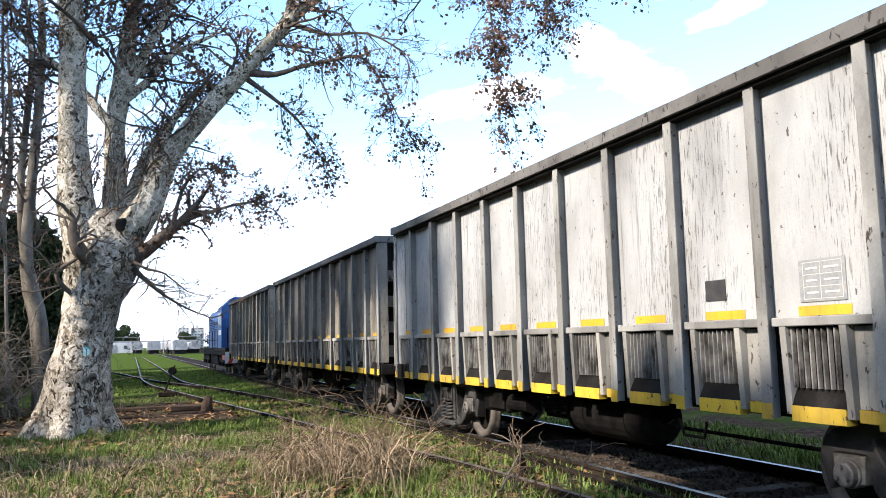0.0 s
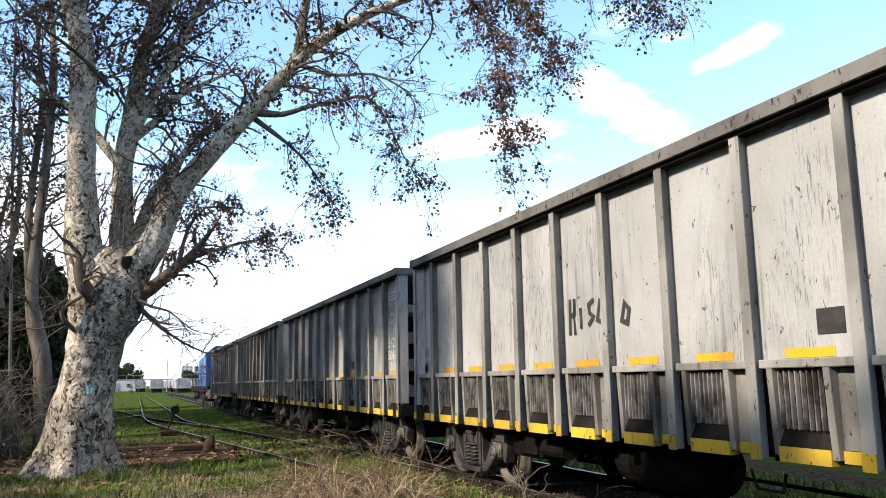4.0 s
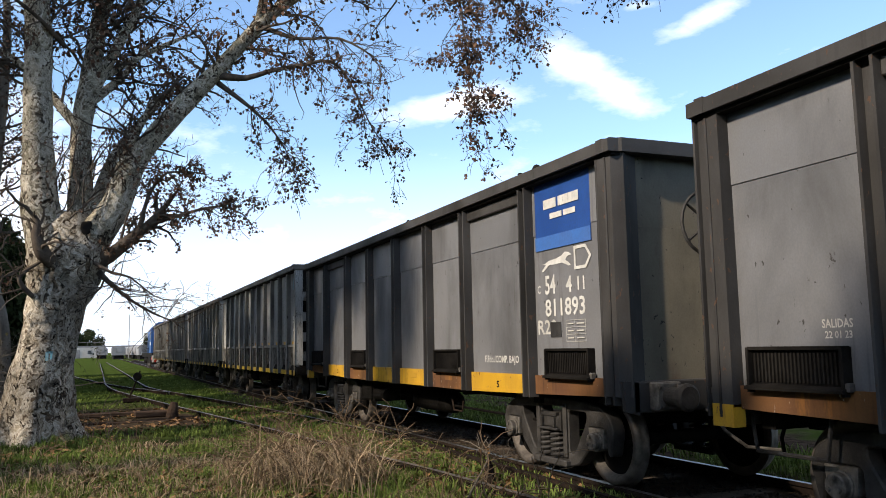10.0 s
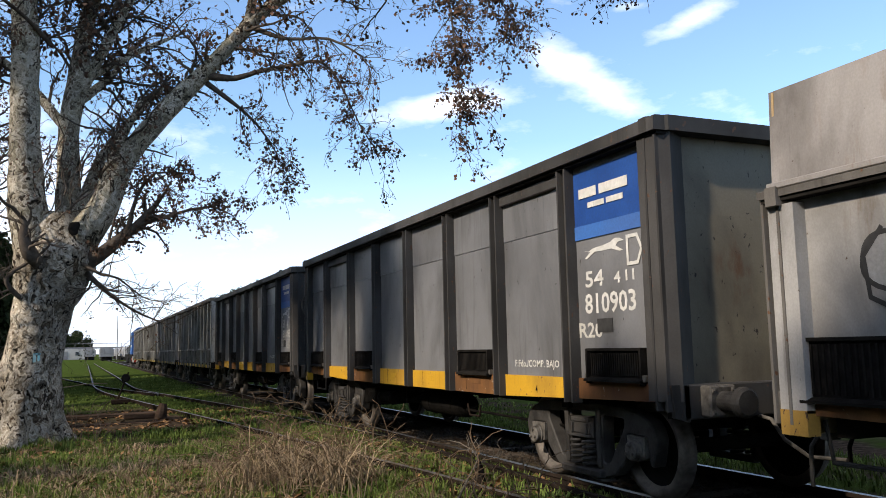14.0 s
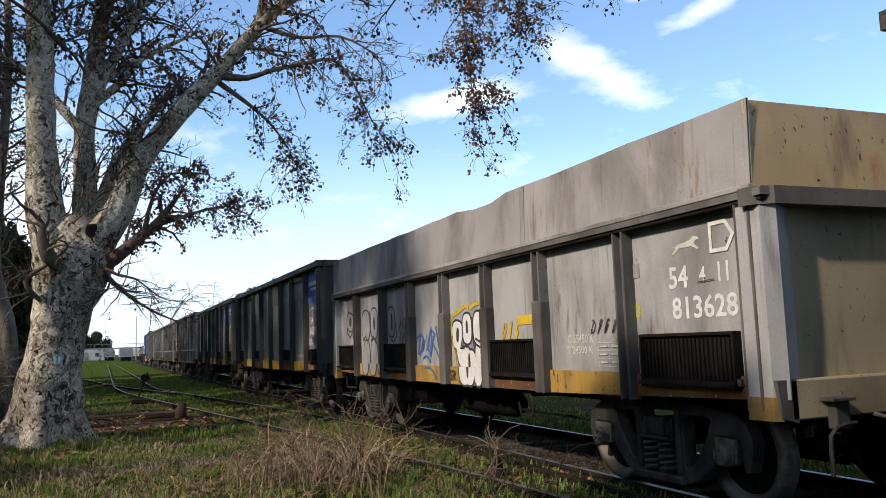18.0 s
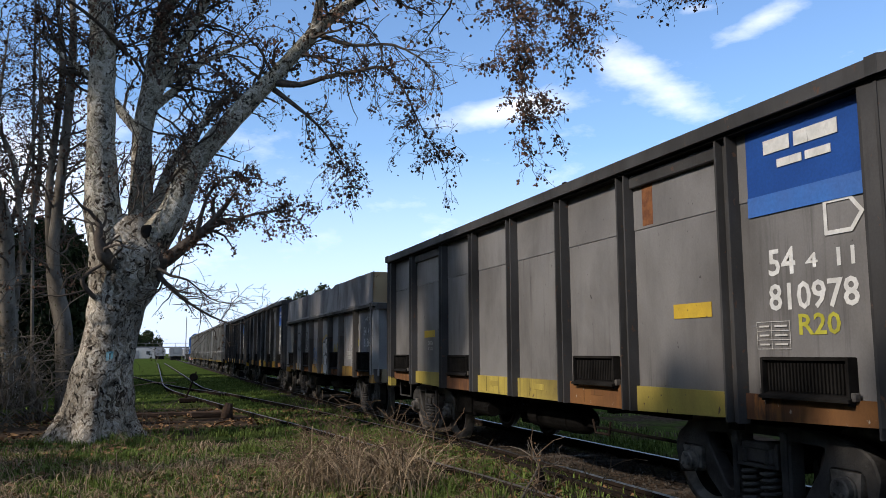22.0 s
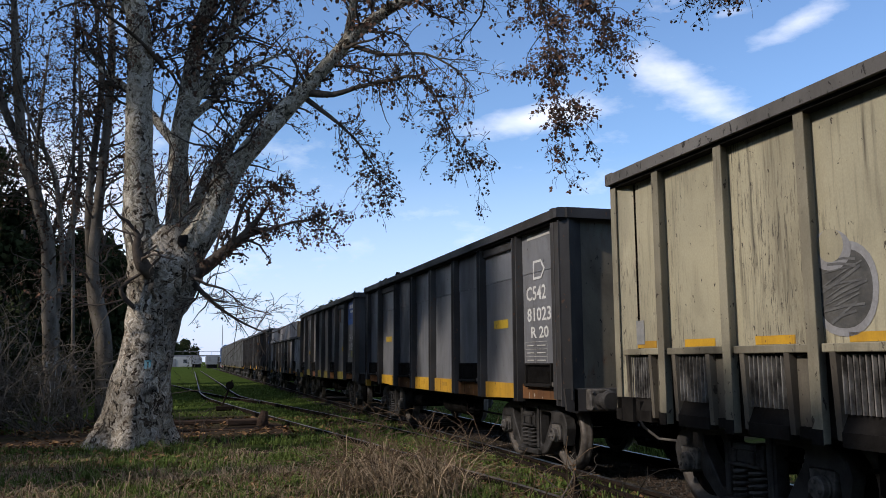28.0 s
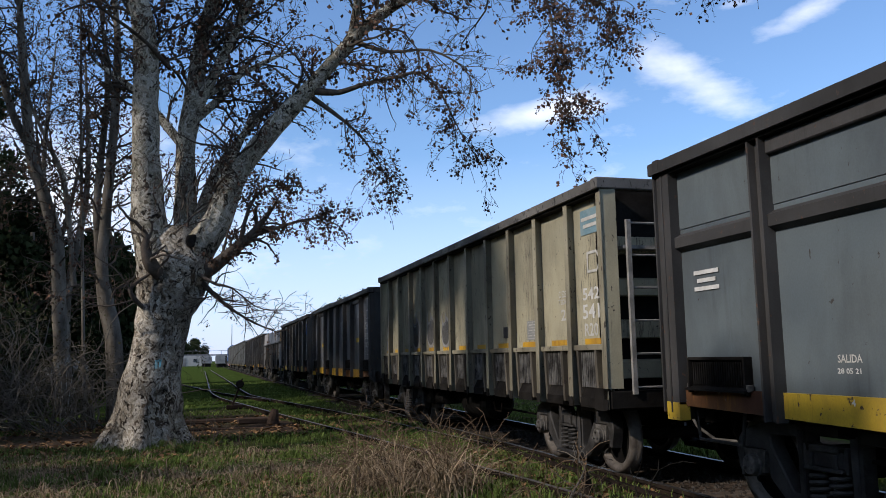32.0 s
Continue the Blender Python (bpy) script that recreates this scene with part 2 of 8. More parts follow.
CREAM_POST = paint("cream_post_paint", (0.33, 0.302, 0.215), (0.17, 0.153, 0.112), (0.03, 0.026, 0.02), 0.6, 0.9, 0.9, 0.63, (0.05, 0.04, 0.03))
CREAM_LOW = paint("sooted_lower_cream_paint", (0.17, 0.15, 0.115), (0.06, 0.052, 0.042), (0.010, 0.009, 0.008), 0.65, 0.98, 0.98, 0.62, (0.05, 0.04, 0.032))
BEIGE_LOW = paint("sooty_lower_beige_paint", (0.30, 0.29, 0.26), (0.12, 0.115, 0.105), (0.018, 0.017, 0.016), 0.6, 0.98, 0.98, 0.62, (0.05, 0.04, 0.032))
# one near-black for sooty parts and for the shade strips under top rails
SOOT_SHADE = material("sooty_shaded_steel", (0.012, 0.011, 0.010), (0.024, 0.022, 0.020), 0.8, scale=3.0, bump=0.2)
GREYWARM = paint("warm_grey_wagon_paint", (0.212, 0.206, 0.199), (0.157, 0.151, 0.145), (0.042, 0.038, 0.035), 0.36, 0.65, 0.6, 0.675, (0.045, 0.04, 0.037), gloss=0.42)
GREY = paint("grey_wagon_paint", (0.186, 0.192, 0.203), (0.135, 0.14, 0.149), (0.038, 0.037, 0.037), 0.36, 0.7, 0.65, 0.67, (0.04, 0.039, 0.038), gloss=0.42)
GREY_POST = paint("grey_post_paint", (0.070, 0.068, 0.067), (0.034, 0.033, 0.032), (0.013, 0.0125, 0.012), 0.55, 0.75, 0.6, 0.64, (0.09, 0.052, 0.036), dents=0.1)
TAN = paint("tan_wagon_paint", (0.385, 0.384, 0.38), (0.30, 0.298, 0.294), (0.055, 0.049, 0.045), 0.6, 0.75, 0.95, 0.69, (0.08, 0.05, 0.035), None, (0.12, 0.07, 0.045))
TAN_POST = paint("tan_post_paint", (0.155, 0.146, 0.135), (0.07, 0.065, 0.06), (0.02, 0.018, 0.016), 0.65, 0.9, 0.8, 0.63, (0.12, 0.06, 0.035))
TAN_EXT = paint("tan_extension_paint", (0.325, 0.31, 0.302), (0.24, 0.227, 0.22), (0.05, 0.044, 0.04), 0.65, 0.8, 0.75, 0.70, (0.08, 0.05, 0.035), None, (0.17, 0.10, 0.06), 0.6)
OCHRE = paint("ochre_end_paint", (0.50, 0.355, 0.19), (0.40, 0.285, 0.155), (0.11, 0.075, 0.05), 0.6, 0.6, 0.8, 0.64, (0.08, 0.045, 0.03), None, (0.34, 0.15, 0.05))
OLIVE = paint("olive_end_paint", (0.225, 0.205, 0.155), (0.165, 0.15, 0.115), (0.04, 0.036, 0.03), 0.55, 0.75, 0.8, 0.65, (0.04, 0.035, 0.03), None, (0.12, 0.06, 0.035))
KHAKI = paint("khaki_end_paint", (0.37, 0.315, 0.205), (0.29, 0.245, 0.16), (0.06, 0.05, 0.038), 0.6, 0.7, 0.8, 0.65, (0.06, 0.045, 0.03), None, (0.24, 0.12, 0.05))
SLATE = paint("slate_blue_paint", (0.125, 0.15, 0.158), (0.09, 0.112, 0.125), (0.04, 0.042, 0.044), 0.48, 0.55, 0.6, 0.68)
YELLOW = paint("yellow_paint", (0.62, 0.42, 0.04), (0.50, 0.33, 0.032), (0.09, 0.065, 0.035), 0.5, 0.75, 0.9, 0.61, (0.08, 0.055, 0.035), dents=0.1)
FADEDSILL = paint("faded_yellow_sill", (0.44, 0.345, 0.075), (0.34, 0.26, 0.06), (0.07, 0.055, 0.03), 0.55, 0.7, 0.85, 0.64, (0.10, 0.06, 0.035), None, (0.16, 0.08, 0.035), 0.1)
DULLSILL = paint("dull_ochre_sill", (0.46, 0.29, 0.06), (0.32, 0.19, 0.05), (0.05, 0.035, 0.025), 0.65, 0.9, 0.9, 0.62, (0.08, 0.045, 0.03), None, (0.20, 0.09, 0.035), 0.1)
AMBER = paint("amber_sill_paint", (0.60, 0.345, 0.03), (0.49, 0.27, 0.025), (0.12, 0.065, 0.03), 0.5, 0.6, 0.85, 0.64, (0.12, 0.06, 0.035), None, (0.20, 0.09, 0.035), 0.1)
RUST = paint("rusty_sill", (0.105, 0.052, 0.033), (0.21, 0.10, 0.038), (0.03, 0.021, 0.018), 0.8, 0.8, 0.95, 0.66, (0.36, 0.32, 0.27), None, (0.30, 0.13, 0.035), 0.2, 0.05)
RUSTMARK = material("rust_patch", (0.25, 0.11, 0.05), (0.16, 0.07, 0.04), 0.85, scale=8.0, bump=0.2)
CAST = material("cast_bogie_steel", (0.056, 0.053, 0.05), (0.017, 0.016, 0.0152), 0.7, scale=3.5, bump=0.3)
UNDER = material("near_black_underframe_steel", (0.012, 0.0112, 0.0104), (0.005, 0.0047, 0.0044), 0.75, scale=5.0, bump=0.25)
CAP = material("dusty_axle_cap", (0.15, 0.14, 0.125), (0.055, 0.05, 0.046), 0.7, scale=9.0, bump=0.15)
WHEEL = material("wheel_rim_steel", (0.17, 0.15, 0.13), (0.085, 0.073, 0.064), 0.55, metal=0.3, scale=6.0, bump=0.1)
WHEELDISC = material("wheel_disc_grime", (0.014, 0.013, 0.012), (0.008, 0.0075, 0.007), 0.85, scale=6.0, bump=0.2)
RAILDULL = material("dull_rail_head", (0.17, 0.155, 0.14), (0.11, 0.098, 0.088), 0.6, metal=0.2, scale=6.0, bump=0.05)
LOUVRE = material("sooty_louvre_bar", (0.25, 0.24, 0.22), (0.05, 0.047, 0.043), 0.75, scale=7.0, stretch=(1, 1, 0.6), bump=0.15)
BLACK = material("black_grille", (0.009, 0.009, 0.009), (0.018, 0.016, 0.016), 0.78, scale=12.0, bump=0.1)
PALESTEEL = material("pale_worn_steel", (0.33, 0.32, 0.295), (0.20, 0.193, 0.18), 0.6, scale=6.0, bump=0.1)
WHITE = material("white_stencil_paint", (0.74, 0.74, 0.71), (0.60, 0.60, 0.57), 0.55, scale=10.0, bump=0.0, flecks=(0.28, 0.28, 0.27), fleck_at=0.62)
FADED = material("faded_white_paint", (0.60, 0.59, 0.55), (0.50, 0.49, 0.45), 0.6, scale=10.0, bump=0.0)
LIME = material("yellow_green_stencil", (0.50, 0.47, 0.06), None, 0.6, scale=10.0, bump=0.0)
BLUE = material("blue_panel_paint", (0.02, 0.085, 0.33), (0.017, 0.07, 0.28), 0.45, scale=2.0, bump=0.05)
BAND = material("faded_blue_band", (0.05, 0.17, 0.50), (0.06, 0.15, 0.42), 0.5, scale=2.0, bump=0.05)
PALEBLUE = material("faded_blue_panel", (0.17, 0.29, 0.34), (0.26, 0.36, 0.39), 0.6, scale=6.0, flecks=(0.48, 0.47, 0.43), fleck_at=0.52, bump=0.05)
GREYPLATE = material("grey_data_panel", (0.24, 0.25, 0.25), (0.30, 0.30, 0.29), 0.6, scale=9.0, bump=0.05)
DARKPLATE = material("dark_square_plate", (0.03, 0.03, 0.03), (0.05, 0.05, 0.05), 0.6, scale=9.0, bump=0.05)
SPRAYDIM = material("smeared_grey_spray", (0.16, 0.16, 0.155), (0.10, 0.10, 0.10), 0.6, scale=6.0, bump=0.0)
SPRAYDARK = material("thin_dark_spray", (0.075, 0.075, 0.072), (0.12, 0.118, 0.11), 0.6, scale=7.0, bump=0.0)
SPRAYBLACK = material("black_spray_paint", (0.035, 0.035, 0.035), (0.05, 0.05, 0.05), 0.6, scale=9.0, bump=0.0)
SPRAYBLUE = material("blue_spray_paint", (0.04, 0.13, 0.33), (0.05, 0.16, 0.40), 0.6, scale=9.0, bump=0.0)
SPRAYWHITE = material("white_spray_paint", (0.72, 0.72, 0.70), (0.62, 0.62, 0.60), 0.6, scale=4.0, bump=0.0)
SPRAYGREY = material("chrome_grey_spray_paint", (0.34, 0.345, 0.35), (0.27, 0.27, 0.275), 0.5, scale=3.0, bump=0.0)
LOCOBLUE = material("locomotive_blue_paint", (0.025, 0.12, 0.36), (0.02, 0.095, 0.28), 0.6, scale=1.5, streaks=(0.03, 0.05, 0.09), bump=0.05)
REDPAINT = material("red_paint", (0.50, 0.045, 0.03), None, 0.5, scale=5.0, bump=0.05)
RAILTOP = material("worn_rail_head", (0.16, 0.15, 0.14), (0.09, 0.083, 0.076), 0.45, metal=0.7, scale=6.0, bump=0.05)
RAILSIDE = material("rusty_rail_web", (0.035, 0.025, 0.019), (0.018, 0.014, 0.012), 0.85, scale=8.0, bump=0.25)
# dark cinder, with the shade below the wagons put into its colour
CINDER = material("shaded_track_cinder", (0.013, 0.0105, 0.0085), (0.024, 0.0195, 0.0155), 0.9, scale=4.0, fine=60.0, bump=0.6)
TIE = material("weathered_sleeper_wood", (0.16, 0.125, 0.095), (0.09, 0.07, 0.055), 0.9, scale=5.0, stretch=(0.3, 1, 1), bump=0.4, objvar=0.25)
TIMBER = material("fallen_timber", (0.1, 0.068, 0.05), (0.055, 0.04, 0.032), 0.9, scale=6.0, stretch=(0.3, 1, 1), bump=0.4)
LEAFDRY = material("dry_plane_leaf", (0.085, 0.052, 0.04), (0.14, 0.083, 0.056), 0.85, scale=3.0, bump=0.0, island=0.5)
LEAFLITTER = material("fallen_leaf", (0.15, 0.085, 0.045), (0.22, 0.13, 0.065), 0.85, scale=3.0, bump=0.0, island=0.6)
PALETWIG = material("bare_sapling_bark", (0.22, 0.195, 0.16), (0.12, 0.104, 0.085), 0.9, scale=3.0, bump=0.2)
STALK = material("dry_stalk", (0.235, 0.172, 0.112), (0.13, 0.09, 0.06), 0.9, scale=3.0, bump=0.0, island=0.4)
TWIG = material("grey_brown_twig_bark", (0.085, 0.07, 0.058), (0.13, 0.108, 0.088), 0.9, scale=8.0, bump=0.2)
GRASS = material("green_grass", (0.085, 0.128, 0.028), (0.125, 0.17, 0.045), 0.75, scale=2.0, bump=0.0, island=0.5)
DRYGRASS = material("dry_grass", (0.38, 0.30, 0.198), (0.24, 0.18, 0.118), 0.85, scale=2.0, bump=0.0, island=0.6)
BUSHLEAF = material("dark_bush_leaf", (0.02, 0.03, 0.012), (0.032, 0.042, 0.018), 0.8, scale=2.0, bump=0.0, island=0.5)
BUSHDRY = material("brown_bush_leaf", (0.075, 0.058, 0.036), (0.055, 0.055, 0.03), 0.85, scale=2.0, bump=0.0, island=0.5)
FARWHITE = material("far_white_paint", (0.32, 0.32, 0.33), (0.22, 0.22, 0.225), 0.6, scale=0.6, bump=0.0)
FARGREY = material("far_grey_paint", (0.26, 0.27, 0.28), (0.18, 0.18, 0.19), 0.7, scale=0.6, bump=0.0)
FARGLASS = material("far_dark_window", (0.05, 0.06, 0.075), (0.07, 0.08, 0.09), 0.3, scale=0.6, bump=0.0)
CONCRETE = material("pale_concrete_wall", (0.52, 0.51, 0.49), (0.44, 0.43, 0.41), 0.85, scale=0.3, bump=0.0)


def bark_material(name, colours, scale=6.5, bump=0.7, patchy_low=0.5):
    """Plane-tree bark: plates of several colours that flake off each other, cell by cell."""
    m = bpy.data.materials.new(name)
    m.use_nodes = True
    n, l = m.node_tree.nodes, m.node_tree.links
    bsdf = n["Principled BSDF"]
    co = n.new("ShaderNodeTexCoord")
    wob = n.new("ShaderNodeTexNoise")
    wob.inputs["Scale"].default_value, wob.inputs["Detail"].default_value = 4.5, 8
    l.new(co.outputs["Object"], wob.inputs["Vector"])
    add = n.new("ShaderNodeMix")
    add.data_type = "RGBA"
    add.blend_type = "LINEAR_LIGHT"
    add.inputs[0].default_value = 0.34
    l.new(co.outputs["Object"], add.inputs["A"])
    l.new(wob.outputs["Color"], add.inputs["B"])
    mp = n.new("ShaderNodeMapping")
    mp.inputs["Scale"].default_value = (1.25, 1.25, 0.36)
    l.new(add.outputs["Result"], mp.inputs[0])
    cell = n.new("ShaderNodeTexVoronoi")
    cell.inputs["Scale"].default_value = scale
    l.new(mp.outputs[0], cell.inputs["Vector"])
    pick = n.new("ShaderNodeSeparateColor")
    l.new(cell.outputs["Color"], pick.inputs[0])
    ramp = n.new("ShaderNodeValToRGB")
    ramp.color_ramp.interpolation = "CONSTANT"
    el = ramp.color_ramp.elements
    while len(el) < len(colours):
        el.new(0.5)
    for e, (at, c) in zip(el, colours):
        e.position, e.color = at, (*c, 1)
    l.new(pick.outputs[0], ramp.inputs[0])
    fine = n.new("ShaderNodeTexNoise")
    fine.inputs["Scale"].default_value, fine.inputs["Detail"].default_value = 28.0, 6
    l.new(mp.outputs[0], fine.inputs["Vector"])
    broad = n.new("ShaderNodeTexNoise")
    broad.inputs["Scale"].default_value = 1.2
    l.new(co.outputs["Object"], broad.inputs["Vector"])
    rng = n.new("ShaderNodeMapRange")
    rng.inputs[1].default_value, rng.inputs[2].default_value, rng.inputs[3].default_value, rng.inputs[4].default_value = 0.3, 0.7, 0.55, 1.25
    l.new(fine.outputs[0], rng.inputs[0])
    rng2 = n.new("ShaderNodeMapRange")
    rng2.inputs[1].default_value, rng2.inputs[2].default_value, rng2.inputs[3].default_value, rng2.inputs[4].default_value = 0.36, 0.62, patchy_low, 1.12
    l.new(broad.outputs[0], rng2.inputs[0])
    both = n.new("ShaderNodeMath")
    both.operation = "MULTIPLY"
    l.new(rng.outputs[0], both.inputs[0])
    l.new(rng2.outputs[0], both.inputs[1])
    # small flakes over the plates
    chip = n.new("ShaderNodeTexVoronoi")
    chip.inputs["Scale"].default_value = scale * 2.6
    l.new(mp.outputs[0], chip.inputs["Vector"])
    chip_pick = n.new("ShaderNodeSeparateColor")
    l.new(chip.outputs["Color"], chip_pick.inputs[0])
    chip_ramp = n.new("ShaderNodeValToRGB")
    chip_ramp.color_ramp.interpolation = "CONSTANT"
    ce = chip_ramp.color_ramp.elements
    ce[0].position, ce[0].color = 0.0, (1, 1, 1, 1)
    ce[1].position, ce[1].color = 0.60, (0.84, 0.83, 0.81, 1)
    dark_chip = ce.new(0.90)
    dark_chip.color = (0.45, 0.40, 0.35, 1)
    l.new(chip_pick.outputs[1], chip_ramp.inputs[0])
    chips = n.new("ShaderNodeMix")
    chips.data_type, chips.blend_type = "RGBA", "MULTIPLY"
    chips.inputs[0].default_value = 1.0
    l.new(ramp.outputs[0], chips.inputs["A"])
    l.new(chip_ramp.outputs[0], chips.inputs["B"])
    mul = n.new("ShaderNodeVectorMath")
    mul.operation = "SCALE"
    l.new(chips.outputs["Result"], mul.inputs[0])
    l.new(both.outputs[0], mul.inputs["Scale"])
    bsdf.inputs["Roughness"].default_value = 0.9
    bsdf.inputs["Specular IOR Level"].default_value = 0.1
    fiss_map = n.new("ShaderNodeMapping")
    fiss_map.inputs["Scale"].default_value = (1.0, 1.0, 0.16)
    l.new(add.outputs["Result"], fiss_map.inputs[0])
    fiss = n.new("ShaderNodeTexNoise")
    fiss.inputs["Scale"].default_value, fiss.inputs["Detail"].default_value, fiss.inputs["Roughness"].default_value = 9.0, 8, 0.7
    l.new(fiss_map.outputs[0], fiss.inputs["Vector"])
    crack = n.new("ShaderNodeMapRange")
    crack.inputs[1].default_value, crack.inputs[2].default_value, crack.inputs[3].default_value, crack.inputs[4].default_value = 0.36, 0.47, 0.28, 1.0
    l.new(fiss.outputs[0], crack.inputs[0])
    cracked = n.new("ShaderNodeVectorMath")
    cracked.operation = "SCALE"
    l.new(mul.outputs[0], cracked.inputs[0])
    l.new(crack.outputs[0], cracked.inputs["Scale"])
    l.new(cracked.outputs[0], bsdf.inputs["Base Color"])
    height = n.new("ShaderNodeMath")
    height.operation = "ADD"
    l.new(pick.outputs[1], height.inputs[0])
    l.new(crack.outputs[0], height.inputs[1])
    b = n.new("ShaderNodeBump")
    b.inputs["Strength"].default_value, b.inputs["Distance"].default_value = bump, 0.03
    l.new(height.outputs[0], b.inputs["Height"])
    l.new(b.outputs[0], bsdf.inputs["Normal"])
    return m


BARK = bark_material("plane_tree_bark", [(0.0, (0.66, 0.61, 0.52)), (0.40, (0.56, 0.50, 0.405)), (0.66, (0.42, 0.365, 0.285)), (0.86, (0.17, 0.13, 0.095)), (0.94, (0.06, 0.047, 0.036))], 15.0, 1.2)
BARK_LIMB = bark_material("limb_bark", [(0.0, (0.54, 0.50, 0.42)), (0.34, (0.43, 0.395, 0.315)), (0.62, (0.31, 0.285, 0.215)), (0.84, (0.16, 0.135, 0.10)), (0.94, (0.055, 0.046, 0.036))], 13.0, 0.7, 0.8)
BARK_FAR = material("grey_trunk_bark", (0.23, 0.205, 0.17), (0.095, 0.082, 0.066), 0.9, scale=2.0, stretch=(1, 1, 0.35), fine=16.0, bump=0.5)


def ground_material():
    m = bpy.data.materials.new("grassy_earth")
    m.use_nodes = True
    n, l = m.node_tree.nodes, m.node_tree.links
    co = n.new("ShaderNodeTexCoord")
    bsdf = n["Principled BSDF"]

    def nz(scale, detail=6):
        t = n.new("ShaderNodeTexNoise")
        t.inputs["Scale"].default_value, t.inputs["Detail"].default_value = scale, detail
        l.new(co.outputs["Object"], t.inputs["Vector"])
        return t.outputs[0]

    def ramp(v, a, b):
        r = n.new("ShaderNodeMapRange")
        l.new(v, r.inputs[0])
        r.inputs[1].default_value, r.inputs[2].default_value = a, b
        return r.outputs[0]

    def mix(f, a, b):
        x = n.new("ShaderNodeMix")
        x.data_type = "RGBA"
        l.new(f, x.inputs[0])
        for key, v in (("A", a), ("B", b)):
            if isinstance(v, tuple):
                x.inputs[key].default_value = (*v, 1)
            else:
                l.new(v, x.inputs[key])
        return x.outputs["Result"]

    green = mix(ramp(nz(1.4), 0.35, 0.65), (0.032, 0.052, 0.012), (0.06, 0.088, 0.022))
    dirt = mix(ramp(nz(9.0), 0.35, 0.65), (0.03, 0.0225, 0.017), (0.085, 0.063, 0.047))
    near = mix(ramp(nz(0.55), 0.42, 0.56), green, dirt)
    # the dirt path and bare earth under the tree: a band across the plan
    sep = n.new("ShaderNodeSeparateXYZ")
    l.new(co.outputs["Object"], sep.inputs[0])
    far = n.new("ShaderNodeMapRange")
    l.new(sep.outputs[1], far.inputs[0])
    far.inputs[1].default_value, far.inputs[2].default_value = 24.0, 30.0
    attr = n.new("ShaderNodeAttribute")
    attr.attribute_name = "bare"
    col = mix(attr.outputs["Fac"], mix(far.outputs[0], near, green), dirt)
    l.new(col, bsdf.inputs["Base Color"])
    bsdf.inputs["Roughness"].default_value = 0.95
    bsdf.inputs["Specular IOR Level"].default_value = 0.0
    b = n.new("ShaderNodeBump")
    b.inputs["Strength"].default_value, b.inputs["Distance"].default_value = 0.6, 0.05
    l.new(nz(30.0), b.inputs["Height"])
    l.new(b.outputs[0], bsdf.inputs["Normal"])
    return m


GROUND = ground_material()

# ---------------------------------------------------------------- mesh helpers


def box(bm, x0, x1, y0, y1, z0, z1, bevel=0.0):
    v = [bm.verts.new((x, y, z)) for x in (x0, x1) for y in (y0, y1) for z in (z0, z1)]
    faces = [bm.faces.new([v[i] for i in f]) for f in ((0, 1, 3, 2), (4, 6, 7, 5), (0, 4, 5, 1), (2, 3, 7, 6), (0, 2, 6, 4), (1, 5, 7, 3))]
    if bevel:
        edges = list({e for f in faces for e in f.edges})
        bmesh.ops.bevel(bm, geom=edges, offset=bevel, segments=1, affect="EDGES")
    return bm


def prism(bm, outline, axis, a, b):
    """Extrude an outline of (u, v) pairs along an axis from a to b. The pairs are the two other axes, in the order x, y, z."""
    def at(u, v, w):
        return {"x": (w, u, v), "y": (u, w, v), "z": (u, v, w)}[axis]
    lo = [bm.verts.new(at(u, v, a)) for u, v in outline]
    hi = [bm.verts.new(at(u, v, b)) for u, v in outline]
    k = len(outline)
    bm.faces.new(lo)
    bm.faces.new(list(reversed(hi)))
    for i in range(k):
        bm.faces.new((lo[i], hi[i], hi[(i + 1) % k], lo[(i + 1) % k]))
    return bm


def tube(bm, pts, radii, sides=8, cap=True):
    """A bent round bar through points; radii a number or one for each point."""
    pts = [Vector(p) for p in pts]
    if isinstance(radii, (int, float)):
        radii = [radii] * len(pts)
    rings = []
    for i, p in enumerate(pts):
        d = (pts[min(i + 1, len(pts) - 1)] - pts[max(i - 1, 0)]).normalized()
        a = d.orthogonal().normalized()
        if i and rings:
            a = (last - d * last.dot(d)).normalized()
        last = a
        b = d.cross(a)
        rings.append([bm.verts.new(p + (a * math.cos(2 * math.pi * k / sides) + b * math.sin(2 * math.pi * k / sides)) * radii[i]) for k in range(sides)])
    for r0, r1 in zip(rings, rings[1:]):
        for k in range(sides):
            bm.faces.new((r0[k], r0[(k + 1) % sides], r1[(k + 1) % sides], r1[k]))
    if cap:
        bm.faces.new(list(reversed(rings[0])))
        bm.faces.new(rings[-1])
    return bm


def lathe(bm, profile, axis_x=True, sides=28, at=(0, 0, 0)):
    """Turn (along, radius) pairs round the x axis."""
    rings = []
    for u, r in profile:
        rings.append([bm.verts.new((at[0] + u, at[1] + r * math.cos(2 * math.pi * k / sides), at[2] + r * math.sin(2 * math.pi * k / sides))) for k in range(sides)])
    for r0, r1 in zip(rings, rings[1:]):
        for k in range(sides):
            bm.faces.new((r0[k], r0[(k + 1) % sides], r1[(k + 1) % sides], r1[k]))
    bm.faces.new(list(reversed(rings[0])))
    bm.faces.new(rings[-1])
    return bm


